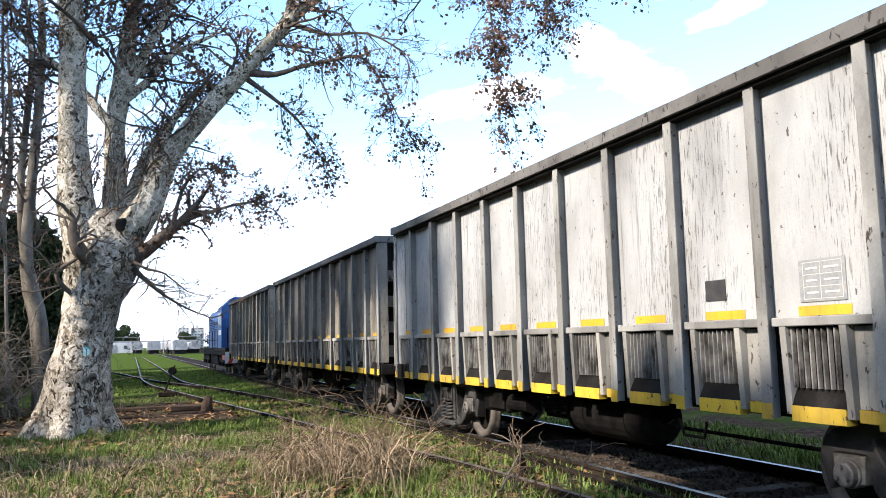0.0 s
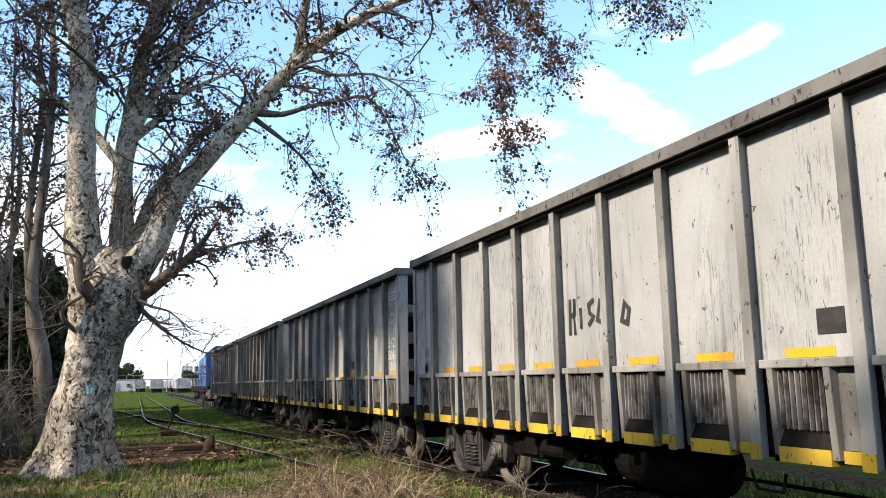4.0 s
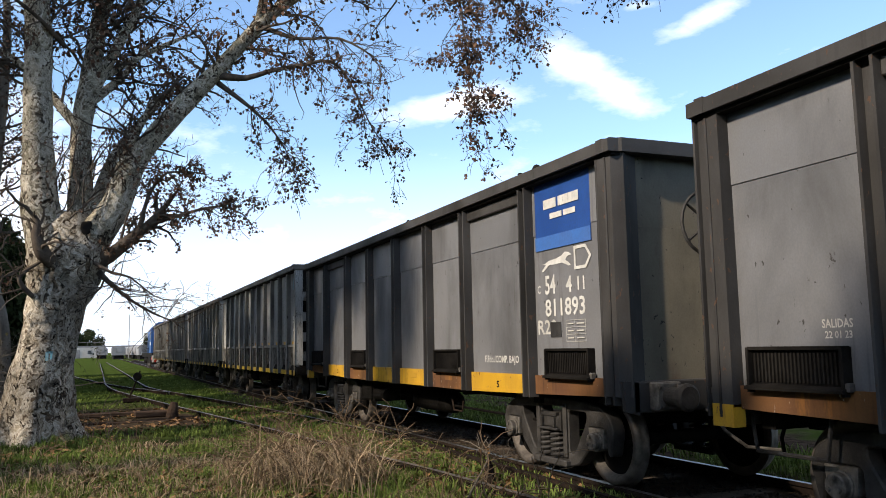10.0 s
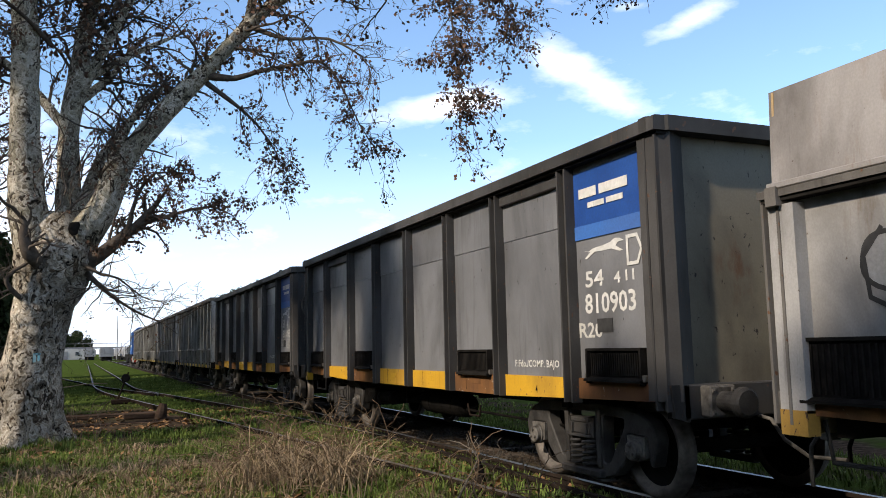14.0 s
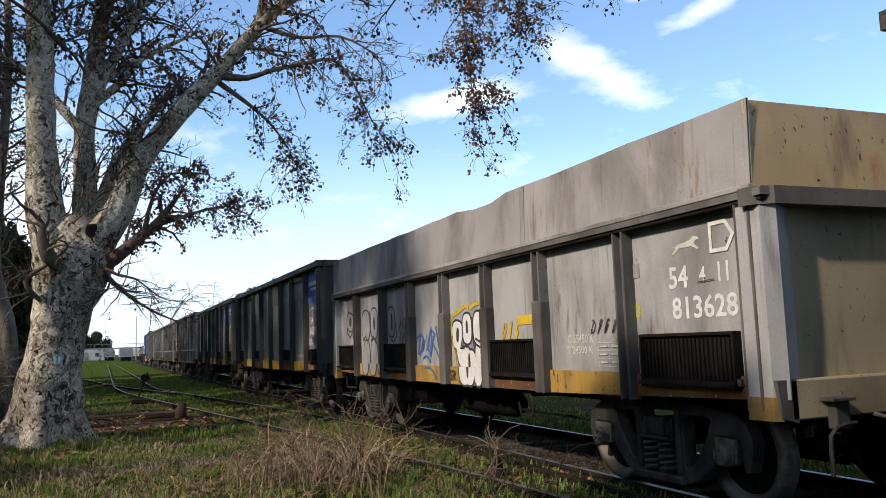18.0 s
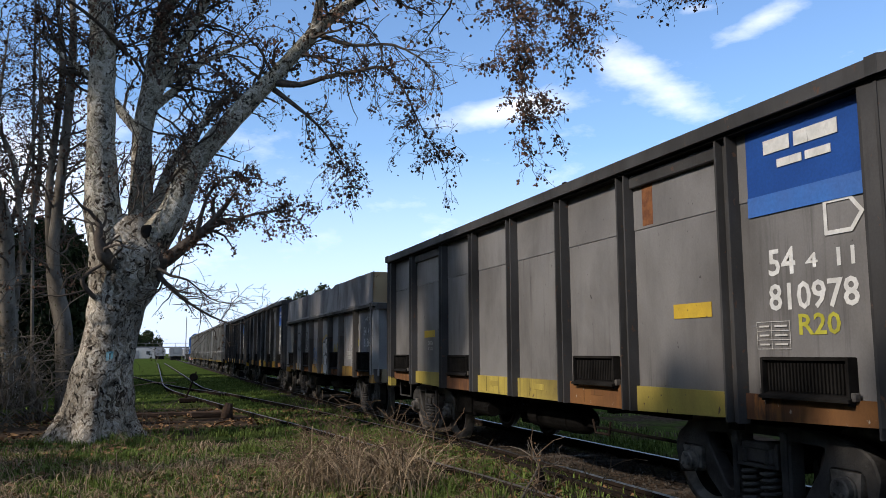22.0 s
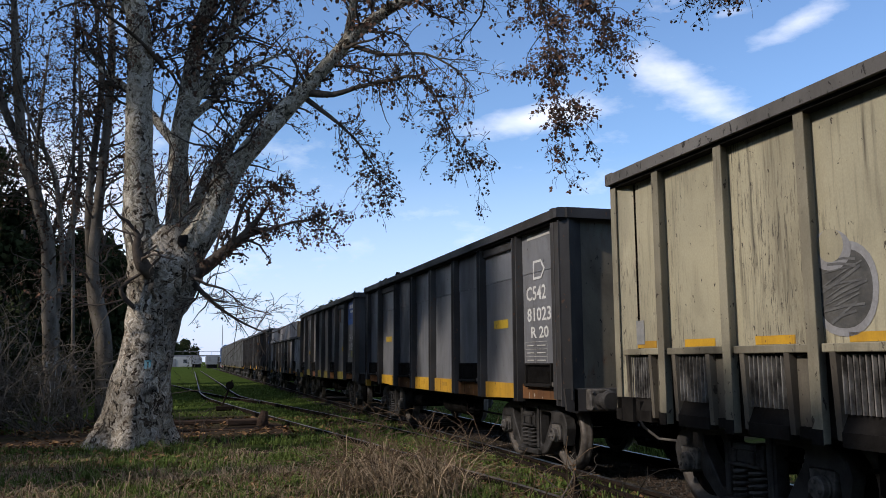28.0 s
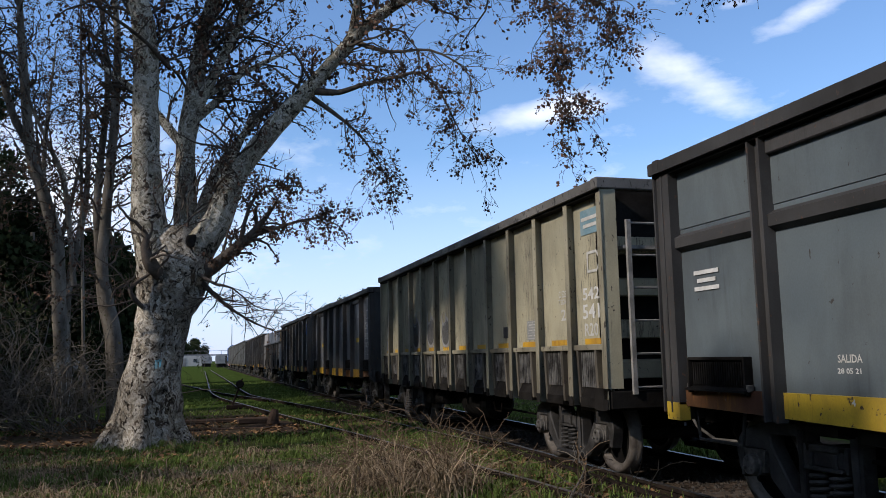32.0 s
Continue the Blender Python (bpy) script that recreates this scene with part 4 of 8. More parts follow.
        box(bm, -HALF - 0.052, HALF + 0.052, min(s * (h + 0.02), s * (h - 0.13)), max(s * (h + 0.02), s * (h - 0.13)), TOPA - 0.132, TOPA + 0.003, 0.012)
        part("top_end_rail", bm, CHORD, end)
        bm = bmesh.new()
        box(bm, -HALF + 0.04, HALF - 0.04, min(s * h, s * (h - 0.4)), max(s * h, s * (h - 0.4)), 0.82, 1.02, 0.01)
        part("end_sill", bm, SOOT_SHADE, end, "dark end sill")
        coupler(w, s * (h - 0.05), s)
    # ladder on the rear end
    bm = bmesh.new()
    for x in (-1.06, -0.62):
        box(bm, x - 0.03, x + 0.03, -h - 0.03, -h + 0.01, 0.98, 3.0, 0.004)
    ladder = part("ladder", bm, PALESTEEL, w, "pale steel end ladder")
    bm = bmesh.new()
    tube(bm, [(-1.06, -h - 0.01, 0), (-0.62, -h - 0.01, 0)], 0.013, 6)
    rung_me = mesh_of("rung", bm, PALESTEEL)
    for k in range(6):
        part("rung", rung_me, None, ladder, "", Matrix.Translation((0, 0, 1.06 + 0.38 * k)))
    bm = bmesh.new()
    box(bm, -1.12, -0.5, -h + 0.02, -h + 0.3, 2.66, 2.70)
    part("step_bracket", bm, PALESTEEL, ladder)
    underframe(w, L)
    for s in (-1, 1):
        bogie(w, s * (h - 1.75))
    bm = bmesh.new()
    box(bm, -1.22, 1.22, -h + 0.35, h - 0.35, 2.55, 2.75)
    part("load", bm, SOOT_SHADE, w, "dark bulk load inside")
    w["posts"] = posts
    return w


# ------------------------------------------------ high-sided wagon (grey), also with a raised extension (tan)
LB, TOPB = 12.25, 3.37
STEPS_B = (1.52, 1.58, 1.40, 1.40, 1.40, 1.40, 1.60, 1.63)


def sill_low(y):
    """Lower edge of the fish-bellied side sill."""
    return 0.87 + 0.07 * min(1.0, max(0.0, (abs(y) - 3.2) / 2.4))


def gondola(name="gondola_wagon", label="grey high-sided open goods wagon with steel posts and a yellow sill", skin=None, post=None, sill=None, endmat=None,
            top=TOPB, beam=None, extension=False, steps=STEPS_B):
    skin, post, sill, endmat = skin or GREY, post or GREY_POST, sill or AMBER, endmat or OLIVE
    w = thing(name, label, "wagon", "wagons of the goods train")
    L, h = LB, LB / 2
    posts = [h - 0.09]
    for st in steps:
        posts.append(posts[-1] - st)
    box_top = 2.50 if extension else top
    for s in (-1, 1):
        bm = bmesh.new()
        x = s * SKIN
        box(bm, min(x, x - s * 0.03), max(x, x - s * 0.03), -h + 0.25, h - 0.02, 1.10, 2.64 if not extension else 2.44)
        wall(w, "side_sheet", bm, skin, "streaked lower side sheet")
        if not extension:
            bm = bmesh.new()
            x = s * (SKIN + 0.006)
            box(bm, min(x, x - s * 0.03), max(x, x - s * 0.03), -h + 0.25, h - 0.02, 2.648, top - 0.06)
            wall(w, "upper_side_sheet", bm, skin, "upper side sheet above a welded seam")
        bm = bmesh.new()
        z = box_top
        deep, out = (0.065, 0.02) if extension else (0.13, 0.045)
        prism(bm, [(s * (SKIN - 0.03), z - deep), (s * (HALF + out), z - deep), (s * (HALF + out), z - 0.012), (s * (HALF + out - 0.025), z), (s * (SKIN - 0.03), z)], "y", -h, h)
        wall(w, "top_chord", bm, post, "grimy top rail")
        # near-black strip below the rail, its shade put into colour
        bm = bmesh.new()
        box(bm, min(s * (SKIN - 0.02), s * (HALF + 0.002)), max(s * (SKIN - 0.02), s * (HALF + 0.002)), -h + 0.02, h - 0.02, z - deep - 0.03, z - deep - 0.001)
        wall(w, "chord_soffit", bm, SOOT_SHADE, "dark strip under the top rail, painted as its shade")
    # hat-section posts
    bm = bmesh.new()
    zt = box_top - (0.065 if extension else 0.13)
    prism(bm, [(0, 0.088), (-0.11, 0.082), (-0.11, 0.058), (-0.045, 0.050), (-0.045, -0.050), (-0.11, -0.058), (-0.11, -0.082), (0, -0.088)], "z", 0.87, zt)
    post_me = mesh_of("post", bm, post)
    for y in posts:
        part("post", post_me, None, w, "", Matrix.Translation((-SKIN, y, 0)))
        part("post", post_me, None, w, "", pose(SKIN, y, 0, 0, 0, 180))
    for i, (a, b) in enumerate(zip(posts, posts[1:])):
        c, half_w = (a + b) / 2, (a - b) / 2 - 0.075
        grille = i in (0, 2, 5, 7)
        bm = bmesh.new()
        lo = [sill_low(c - half_w), sill_low(c + half_w)]
        prism(bm, [(c - half_w, lo[0]), (c + half_w, lo[1]), (c + half_w, 1.11), (c - half_w, 1.11)], "x", -SKIN - 0.035, -SKIN + 0.03)
        face = part("side_sill", bm, RUST if grille else sill, w, "rust-stained sill under the grille" if grille else "yellow painted sill")
        if i in (3, 4, 5):
            part("sill_plate", box(bmesh.new(), -SKIN - 0.039, -SKIN - 0.034, c - 0.13, c + 0.13, 0.98, 1.05, 0.002), RUST if grille else sill, face)
            part("sill_seam", box(bmesh.new(), -SKIN - 0.037, -SKIN - 0.034, c + 0.28, c + 0.287, 0.90, 1.105), SOOT_SHADE, face)
        bm = bmesh.new()
        prism(bm, [(c - half_w, lo[0]), (c + half_w, lo[1]), (c + half_w, 1.11), (c - half_w, 1.11)], "x", SKIN - 0.03, SKIN + 0.035)
        part("side_sill", bm, sill, w)
        if grille:
            zb, zh = (1.13, 1.375) if not extension else (1.06, 1.43)
            g = 0.39 if not extension else 0.56
            bm = bmesh.new()
            box(bm, -SKIN - 0.05, -SKIN + 0.0, c - g, c + g, zb, zh)
            gr = part("grille", bm, BLACK, w, "black ventilation grille")
            bm = bmesh.new()
            for k in range(22):
                y = c - g + 0.03 + (2 * g - 0.06) * k / 21
                box(bm, -SKIN - 0.066, -SKIN - 0.045, y - 0.007, y + 0.007, zb + 0.02, zh - 0.02)
            part("grille_insert", bm, SOOT_SHADE, gr)
            bm = bmesh.new()
            box(bm, -SKIN - 0.08, -SKIN, c - g - 0.03, c + g + 0.03, zh, zh + 0.025)
            prism(bm, [(-SKIN - 0.11, zb - 0.02), (-SKIN, zb + 0.02), (-SKIN, zb - 0.03), (-SKIN - 0.11, zb - 0.04)], "y", c - g - 0.05, c + g + 0.05)
            for e in (-1, 1):
                box(bm, -SKIN - 0.085, -SKIN, c + e * (g + 0.03) - 0.012, c + e * (g + 0.03) + 0.012, zb - 0.06, zh + 0.02)
            part("grille_hood", bm, SOOT_SHADE, gr)
            for e in (-1, 1):
                bm = bmesh.new()
                box(bm, -SKIN - 0.075, -SKIN - 0.02, c + e * (g + 0.055) - 0.02, c + e * (g + 0.055) + 0.02, zb - 0.03, zb + 0.03, 0.006)
                part("grille_hinge", bm, CAP, gr, "chipped hinge lug")
        if i in (1, 6) and not extension:
            bm = bmesh.new()
            box(bm, -SKIN - 0.055, -SKIN, b + 0.09, a - 0.09, top - 0.30, top - 0.17, 0.008)
            part("door_header", bm, post, w, "header beam over the side door")
    if beam:
        for i, (a, b) in enumerate(zip(posts, posts[1:])):
            bm = bmesh.new()
            prism(bm, [(-SKIN, beam - 0.09), (-SKIN - 0.07, beam - 0.05), (-SKIN - 0.07, beam + 0.05), (-SKIN, beam + 0.09)], "y", b + 0.09, a - 0.09)
            part("waist_beam", bm, post, w, "pressed horizontal stiffener")
    for s in (-1, 1):
        bm = bmesh.new()
        y = s * (h - 0.16)
        box(bm, -1.07, 1.07, y - 0.02, y + 0.02, 1.08, box_top - 0.1)
        end = wall(w, "end_sheet", bm, endmat, "plain end sheet with a welded seam")
        bm = bmesh.new()
        box(bm, -1.06, 1.06, min(y + s * 0.02, y + s * 0.026), max(y + s * 0.02, y + s * 0.026), 1.09, 2.30 if extension else 2.55)
        part("end_lower_sheet", bm, endmat, end)
        for e in (-1, 1):
            bm = bmesh.new()
            prism(bm, [(e * HALF, s * (h - 0.30)), (e * (HALF - 0.015), s * (h - 0.06)), (e * (HALF - 0.13), s * (h - 0.01)), (e * 1.05, s * (h - 0.13)), (e * 1.05, s * (h - 0.18)), (e * SKIN, s * (h - 0.30))], "z", 0.95, box_top - 0.12)
            part("corner_post", bm, skin if extension else post, end)
            bm = bmesh.new()
            prism(bm, [(e * (HALF + 0.004), s * (h - 0.30)), (e * (HALF - 0.011), s * (h - 0.056)), (e * (HALF - 0.07), s * (h - 0.030)), (e * (HALF - 0.08), s * (h - 0.07)), (e * SKIN, s * (h - 0.30))], "z", 0.80, 0.97)
            if s > 0 or extension:
                part("corner_foot", bm, sill, end, "yellow painted corner foot")
            else:
                bm.free()
            bm = bmesh.new()
            box(bm, e * 0.52 - 0.055, e * 0.52 + 0.055, min(s * (h - 0.03), y), max(s * (h - 0.03), y), 1.08, box_top - 0.12, 0.006)
            if e > 0:
                part("end_stanchion", bm, endmat, end)
            else:
                bm.free()
        bm = bmesh.new()
        prism(bm, [(-HALF - 0.047, s * (h - 0.2)), (-HALF - 0.047, s * (h - 0.10)), (-HALF + 0.10, s * (h + 0.02)), (HALF - 0.10, s * (h + 0.02)), (HALF + 0.047, s * (h - 0.10)), (HALF + 0.047, s * (h - 0.2))], "z", box_top - 0.13, box_top + 0.003)
        part("top_end_rail", bm, post, end)
        bm = bmesh.new()
        box(bm, -HALF + 0.14, HALF - 0.14, min(s * (h - 0.2), s * (h - 0.02)), max(s * (h - 0.2), s * (h - 0.02)), 0.80, 1.09, 0.012)
        part("end_sill", bm, endmat if extension else post, end)
        for e in (-1, 1):
            bm = bmesh.new()
            prism(bm, [(e * (HALF - 0.02), 1.09), (e * (HALF - 0.20), 1.09), (e * (HALF - 0.20), 0.78), (e * (HALF - 0.05), 0.82)], "y", min(s * (h - 0.02), s * (h - 0.07)), max(s * (h - 0.02), s * (h - 0.07)))
            part("corner_step", bm, post, end, "corner step plate")
        coupler(w, s * (h - 0.08), s)
        if extension:
            yo = s * (h + 0.06)
            bm = bmesh.new()
            box(bm, -0.93, -0.79, min(s * (h - 0.025), yo), max(s * (h - 0.025), yo), 0.72, 0.93, 0.008)
            box(bm, -1.00, -0.78, min(s * (h - 0.025), yo + s * 0.05), max(s * (h - 0.025), yo + s * 0.05), 0.925, 0.95, 0.004)
            lug = part("end_bracket", bm, post, end, "step bracket on the end sill")
            bm = bmesh.new()
            tube(bm, [(-0.74, yo, 0.76), (-0.86, yo, 0.755), (-0.95, yo, 0.73), (-1.00, yo, 0.68), (-1.01, yo, 0.60), (-1.01, yo, 0.40)], 0.016, 7)
            part("uncoupling_rod", bm, CAST, lug, "bent steel rod")
    if not extension:
        for e in (-1, 1):
            bm = bmesh.new()
            box(bm, e * 0.95 - 0.14, e * 0.95 + 0.14, -h - 0.10, -h + 0.03, 0.82, 1.08, 0.015)
            for dz in (-0.09, 0.09):
                for dx in (-0.10, 0.10):
                    lathe(bm, [(-0.02, 0.022), (0.0, 0.022)], sides=6, at=(e * 0.95 + dx, -h - 0.10, 0.95 + dz))
            bracket = part("buffer_bracket", bm, CAP, w, "bolted bumper bracket on the end sill")
            bm = bmesh.new()
            tube(bm, [(e * 0.95, -h - 0.08, 0.95), (e * 0.95, -h - 0.30, 0.95), (e * 0.95, -h - 0.31, 0.95), (e * 0.95, -h - 0.36, 0.95), (e * 0.95, -h - 0.38, 0.95)], [0.085, 0.085, 0.125, 0.125, 0.10], 18)
            part("bumper", bm, CAST, bracket, "short round bumper")
    bm = bmesh.new()
    tube(bm, [(-SKIN + 0.1, h - 0.25, 0.9), (-SKIN + 0.1, h - 0.3, 0.62), (-SKIN + 0.1, h - 0.95, 0.62), (-SKIN + 0.1, h - 1.0, 0.9)], 0.018, 6)
    part("step_stirrup", bm, CAST, w, "hanging step stirrup")
    underframe(w, L, tank_size=0.62)
    for s in (-1, 1):
        bogie(w, s * (h - 1.85))
    bm = bmesh.new()
    box(bm, -1.22, 1.22, -h + 0.3, h - 0.3, 2.2, 2.42)
    part("load", bm, SOOT_SHADE, w, "dark bulk load inside")
    handrail(w, posts[0] - 0.17, 1.62, 2.02, -SKIN)
    if extension:
        rng = random.Random(4)
        for s in (-1, 1):
            n = 24
            bm = bmesh.new()
            lo, hi = [], []
            for k in range(n + 1):
                y = -h + 0.12 + (L - 0.24) * k / n
                dent = rng.uniform(-0.008, 0.008) - (0.04 if k in (9, 10) else 0)
                z = 3.20 + rng.uniform(-0.006, 0.006) - (0.035 if k in (9, 10) else 0)
                lo.append((s * (HALF - 0.01), y, 2.52))
                hi.append((s * (HALF - 0.03 + dent), y, z))
            va = [bm.verts.new(p) for p in lo]
            vb = [bm.verts.new(p) for p in hi]
            vc = [bm.verts.new((p[0] - s * 0.02, p[1], p[2])) for p in hi]
            vd = [bm.verts.new((p[0] - s * 0.02, p[1], p[2])) for p in lo]
            for k in range(n):
                for q, r in ((va, vb), (vb, vc), (vc, vd), (vd, va)):
                    bm.faces.new((q[k], q[k + 1], r[k + 1], r[k]))
            part("raised_side", bm, TAN_EXT, w, "dented raised side sheet with rust stains")
            for yy in (-2.4, 2.4):
                bm = bmesh.new()
                x = s * (HALF - 0.006)
                prism(bm, [(x, 2.50), (x - s * 0.015, 3.19), (x - s * 0.035, 3.19), (x - s * 0.03, 2.50)], "y", yy - 0.05, yy + 0.05)
                part("joint_strap", bm, TAN_EXT, w)
            bm = bmesh.new()
            box(bm, min(s * (HALF - 0.02), s * (HALF + 0.03)), max(s * (HALF - 0.02), s * (HALF + 0.03)), -h + 0.1, h - 0.1, 2.49, 2.535, 0.006)
            part("shelf_strip", bm, TAN_EXT, w)
            bm = bmesh.new()
            y = s * (h - 0.12)
            prism(bm, [(y, 2.52), (y - s * 0.03, 3.19), (y - s * 0.05, 3.19), (y - s * 0.02, 2.52)], "x", -HALF + 0.03, HALF - 0.03)
            part("raised_end", bm, OCHRE, w, "ochre raised end sheet")
            for px in (3, 4, 5, 6):
                bm = bmesh.new()
                box(bm, min(s * SKIN, s * (HALF + 0.012)), max(s * SKIN, s * (HALF + 0.012)), posts[px] - 0.10, posts[px] + 0.10, 0.86, 1.86, 0.01)
                part("post_sleeve", bm, post, w, "dark box sleeve round the post")
    w["posts"] = posts
    return w


# ------------------------------------------------ the wagons, from the engine backwards: middle of each at the start
CENTRES = dict(w0=34.85, w1=21.40, w2=8.05, w3=-5.15, w4=-18.60, w5=-31.97, w6=-45.30, w7=-58.67, w8=-72.37, w9=-85.97, w10=-99.40)
SHIFT = {}


def base_pose(y):
    return Matrix.Translation((TRACK_X, y, RAIL))


hop = hopper_wagon()
gon = gondola(steps=(1.52, 1.58, 1.40, 1.40, 1.40, 1.34, 1.69, 1.62))
wagons = {"w2": hop, "w4": gon}
wagons["w7"] = gondola(skin=GREYWARM, sill=FADEDSILL, steps=(1.52, 1.68, 1.37, 1.41, 1.44, 1.39, 1.59, 1.52))
wagons["w3"] = copy_thing(hop, base_pose(CENTRES["w3"]))
wagons["w1"] = hopper_wagon(None, BEIGE_SOOTY_SHADED)
wagons["w0"] = copy_thing(wagons["w1"], base_pose(CENTRES["w0"]))
wagons["w9"] = hopper_wagon(SOOT_SHADE, CREAM, CREAM_LOW, CREAM_POST)
wagons["w5"] = gondola(steps=(1.535, 1.62, 1.44, 1.48, 1.53, 1.42, 1.55, 1.45))
wagons["w8"] = gondola(steps=(1.53, 1.70, 1.47, 1.45, 1.48, 1.39, 1.55, 1.45))
wagons["w6"] = gondola("extended_wagon", "tan goods wagon with a dented raised top and spray-painted sides", TAN, TAN_POST, DULLSILL, KHAKI, extension=True)
wagons["w10"] = gondola("gondola_wagon", "slate-grey high-sided wagon with a waist beam and yellow sill", SLATE, GREY_POST, YELLOW, SLATE, beam=2.51)
for k, w in wagons.items():
    w.matrix_basis = base_pose(CENTRES[k])

# ------------------------------------------------ lettering, marks and spray paint on the sides


def fit_words(me, a, b, z0, z1):
    """Stretch a flat word mesh to run from y = a down to y = b between two heights."""
    co = np.array([v.co[:] for v in me.vertices])
    lo, hi = co.min(0), co.max(0)
    sx, sz = (a - b) / max(1e-6, hi[0] - lo[0]), (z1 - z0) / max(1e-6, hi[1] - lo[1])
    me.transform(Matrix(((0, 0, -1, 0), (-sx, 0, 0, a + sx * lo[0]), (0, sz, 0, z0 - sz * lo[1]), (0, 0, 0, 1))))


def words(parent, body, a, b, z0, z1, mat):
    cu = bpy.data.curves.new("lettering", "FONT")
    cu.body, cu.size, cu.resolution_u, cu.offset = body, 1.0, 2, 0.018
    tmp = bpy.data.objects.new("tmp", cu)
    me = bpy.data.meshes.new_from_object(tmp)
    bpy.data.objects.remove(tmp)
    bpy.data.curves.remove(cu)
    fit_words(me, a, b, z0, z1)
    me.materials.clear()
    me.materials.append(mat)
    on_sill = z1 < 1.12
    part("lettering", me, None, parent, "stencilled lettering", Matrix.Translation((-SKIN - (0.0385 if on_sill else 0.0095 if z1 > 2.6 else 0.0045), 0, 0)))


def bars(parent, a, b, z0, z1, mat, rows):
    hgt = (z1 - z0) / rows
    for k in range(rows):
        cut = 0.25 * (a - b) * (k % 2)
        plate(parent, "painted_bar", -SKIN - 0.0075, a - cut * 0.5, b + cut * 0.5, z1 - hgt * (k + 0.75), z1 - hgt * (k + 0.25), mat)


def name_bars(parent, a, b, z0, z1, mat):
    """Two lines of an owner's name, drawn as plain bars: a tall line of two words over a low line."""
    w, h_ = a - b, z1 - z0
    for u0, u1, v0, v1 in ((0.18, 0.42, 0.60, 0.74), (0.46, 0.82, 0.60, 0.74), (0.30, 0.52, 0.44, 0.52), (0.55, 0.76, 0.44, 0.52)):
        plate(parent, "painted_bar", -SKIN - 0.012, a - u0 * w, a - u1 * w, z0 + v0 * h_, z0 + v1 * h_, mat)
    plate(parent, "pale_band", -SKIN - 0.010, a, b, z0, z0 + 0.20 * h_, BAND, 0.0035)


def arrow_mark(parent, a, b, z0, z1, mat):
    m = (z0 + z1) / 2
    c = a + (b - a) * 0.7
    stroke(parent, "arrow_mark", -SKIN - 0.005, [(a, z0), (a, z1), (c, z1), (b, m), (c, z0), (a, z0)], 0.032, mat)


def hound_mark(parent, a, b, z0, z1, mat):
    w, h_ = a - b, z1 - z0
    pts = [(0.0, 0.55), (0.12, 0.48), (0.25, 0.62), (0.5, 0.68), (0.68, 0.78), (0.78, 0.95), (0.90, 0.90), (1.0, 0.74), (0.86, 0.70), (0.80, 0.52), (0.97, 0.22), (0.90, 0.18), (0.70, 0.40), (0.45, 0.38), (0.28, 0.40), (0.06, 0.05), (0.02, 0.12), (0.16, 0.42)]
    blob(parent, "running_hound_mark", -SKIN - 0.003, a, z0, [(-u * w, v * h_) for u, v in pts], mat, "white painted shape")


def grid_lines(parent, a, b, z0, z1, mat):
    for k in range(4):
        z = z0 + (z1 - z0) * k / 3
        stroke(parent, "grid_line", -SKIN - 0.006, [(a, z), (b, z)], 0.0045, mat)
    for u in (0.0, 0.45, 1.0):
        y = a + (b - a) * u
        stroke(parent, "grid_line", -SKIN - 0.006, [(y, z0), (y, z1)], 0.0045, mat)
    for k in range(3):
        z = z0 + (z1 - z0) * (k + 0.5) / 3
        plate(parent, "painted_bar", -SKIN - 0.0065, a + (b - a) * 0.08, a + (b - a) * 0.38, z - 0.007, z + 0.007, mat)
        plate(parent, "painted_bar", -SKIN - 0.0065, a + (b - a) * 0.55, a + (b - a) * 0.92, z - 0.007, z + 0.007, mat)


def paint_shape(parent, name, ring, mat, lift):
    """A convex painted patch of (y, z) points; below the sheet's edge it lies on the sill."""
    def clip(poly, keep_up):
        out = []
        for (y0, z0), (y1, z1) in zip(poly, poly[1:] + poly[:1]):
            in0, in1 = (z0 >= 1.112) == keep_up, (z1 >= 1.112) == keep_up
            if in0:
                out.append((y0, z0))
            if in0 != in1:
                t = (1.112 - z0) / (z1 - z0)
                out.append((y0 + (y1 - y0) * t, 1.112))
        return out
    bm = bmesh.new()
    for keep_up, x in ((True, -SKIN - 0.003 - lift), (False, -SKIN - 0.038 - lift)):
        q = clip(ring, keep_up)
        if len(q) > 2:
            bm.faces.new([bm.verts.new((x, y, z)) for y, z in q])
    return part(name, bm, mat, parent)


def oval(cy, cz, ry, rz, tilt=0.0, power=2.4, n=26):
    out = []
    for k in range(n):
        t = 2 * math.pi * k / n
        u = math.copysign(abs(math.cos(t)) ** (2 / power), math.cos(t)) * ry
        v = math.copysign(abs(math.sin(t)) ** (2 / power), math.sin(t)) * rz
        out.append((cy + u * math.cos(tilt) - v * math.sin(tilt), cz + u * math.sin(tilt) + v * math.cos(tilt)))
    return out


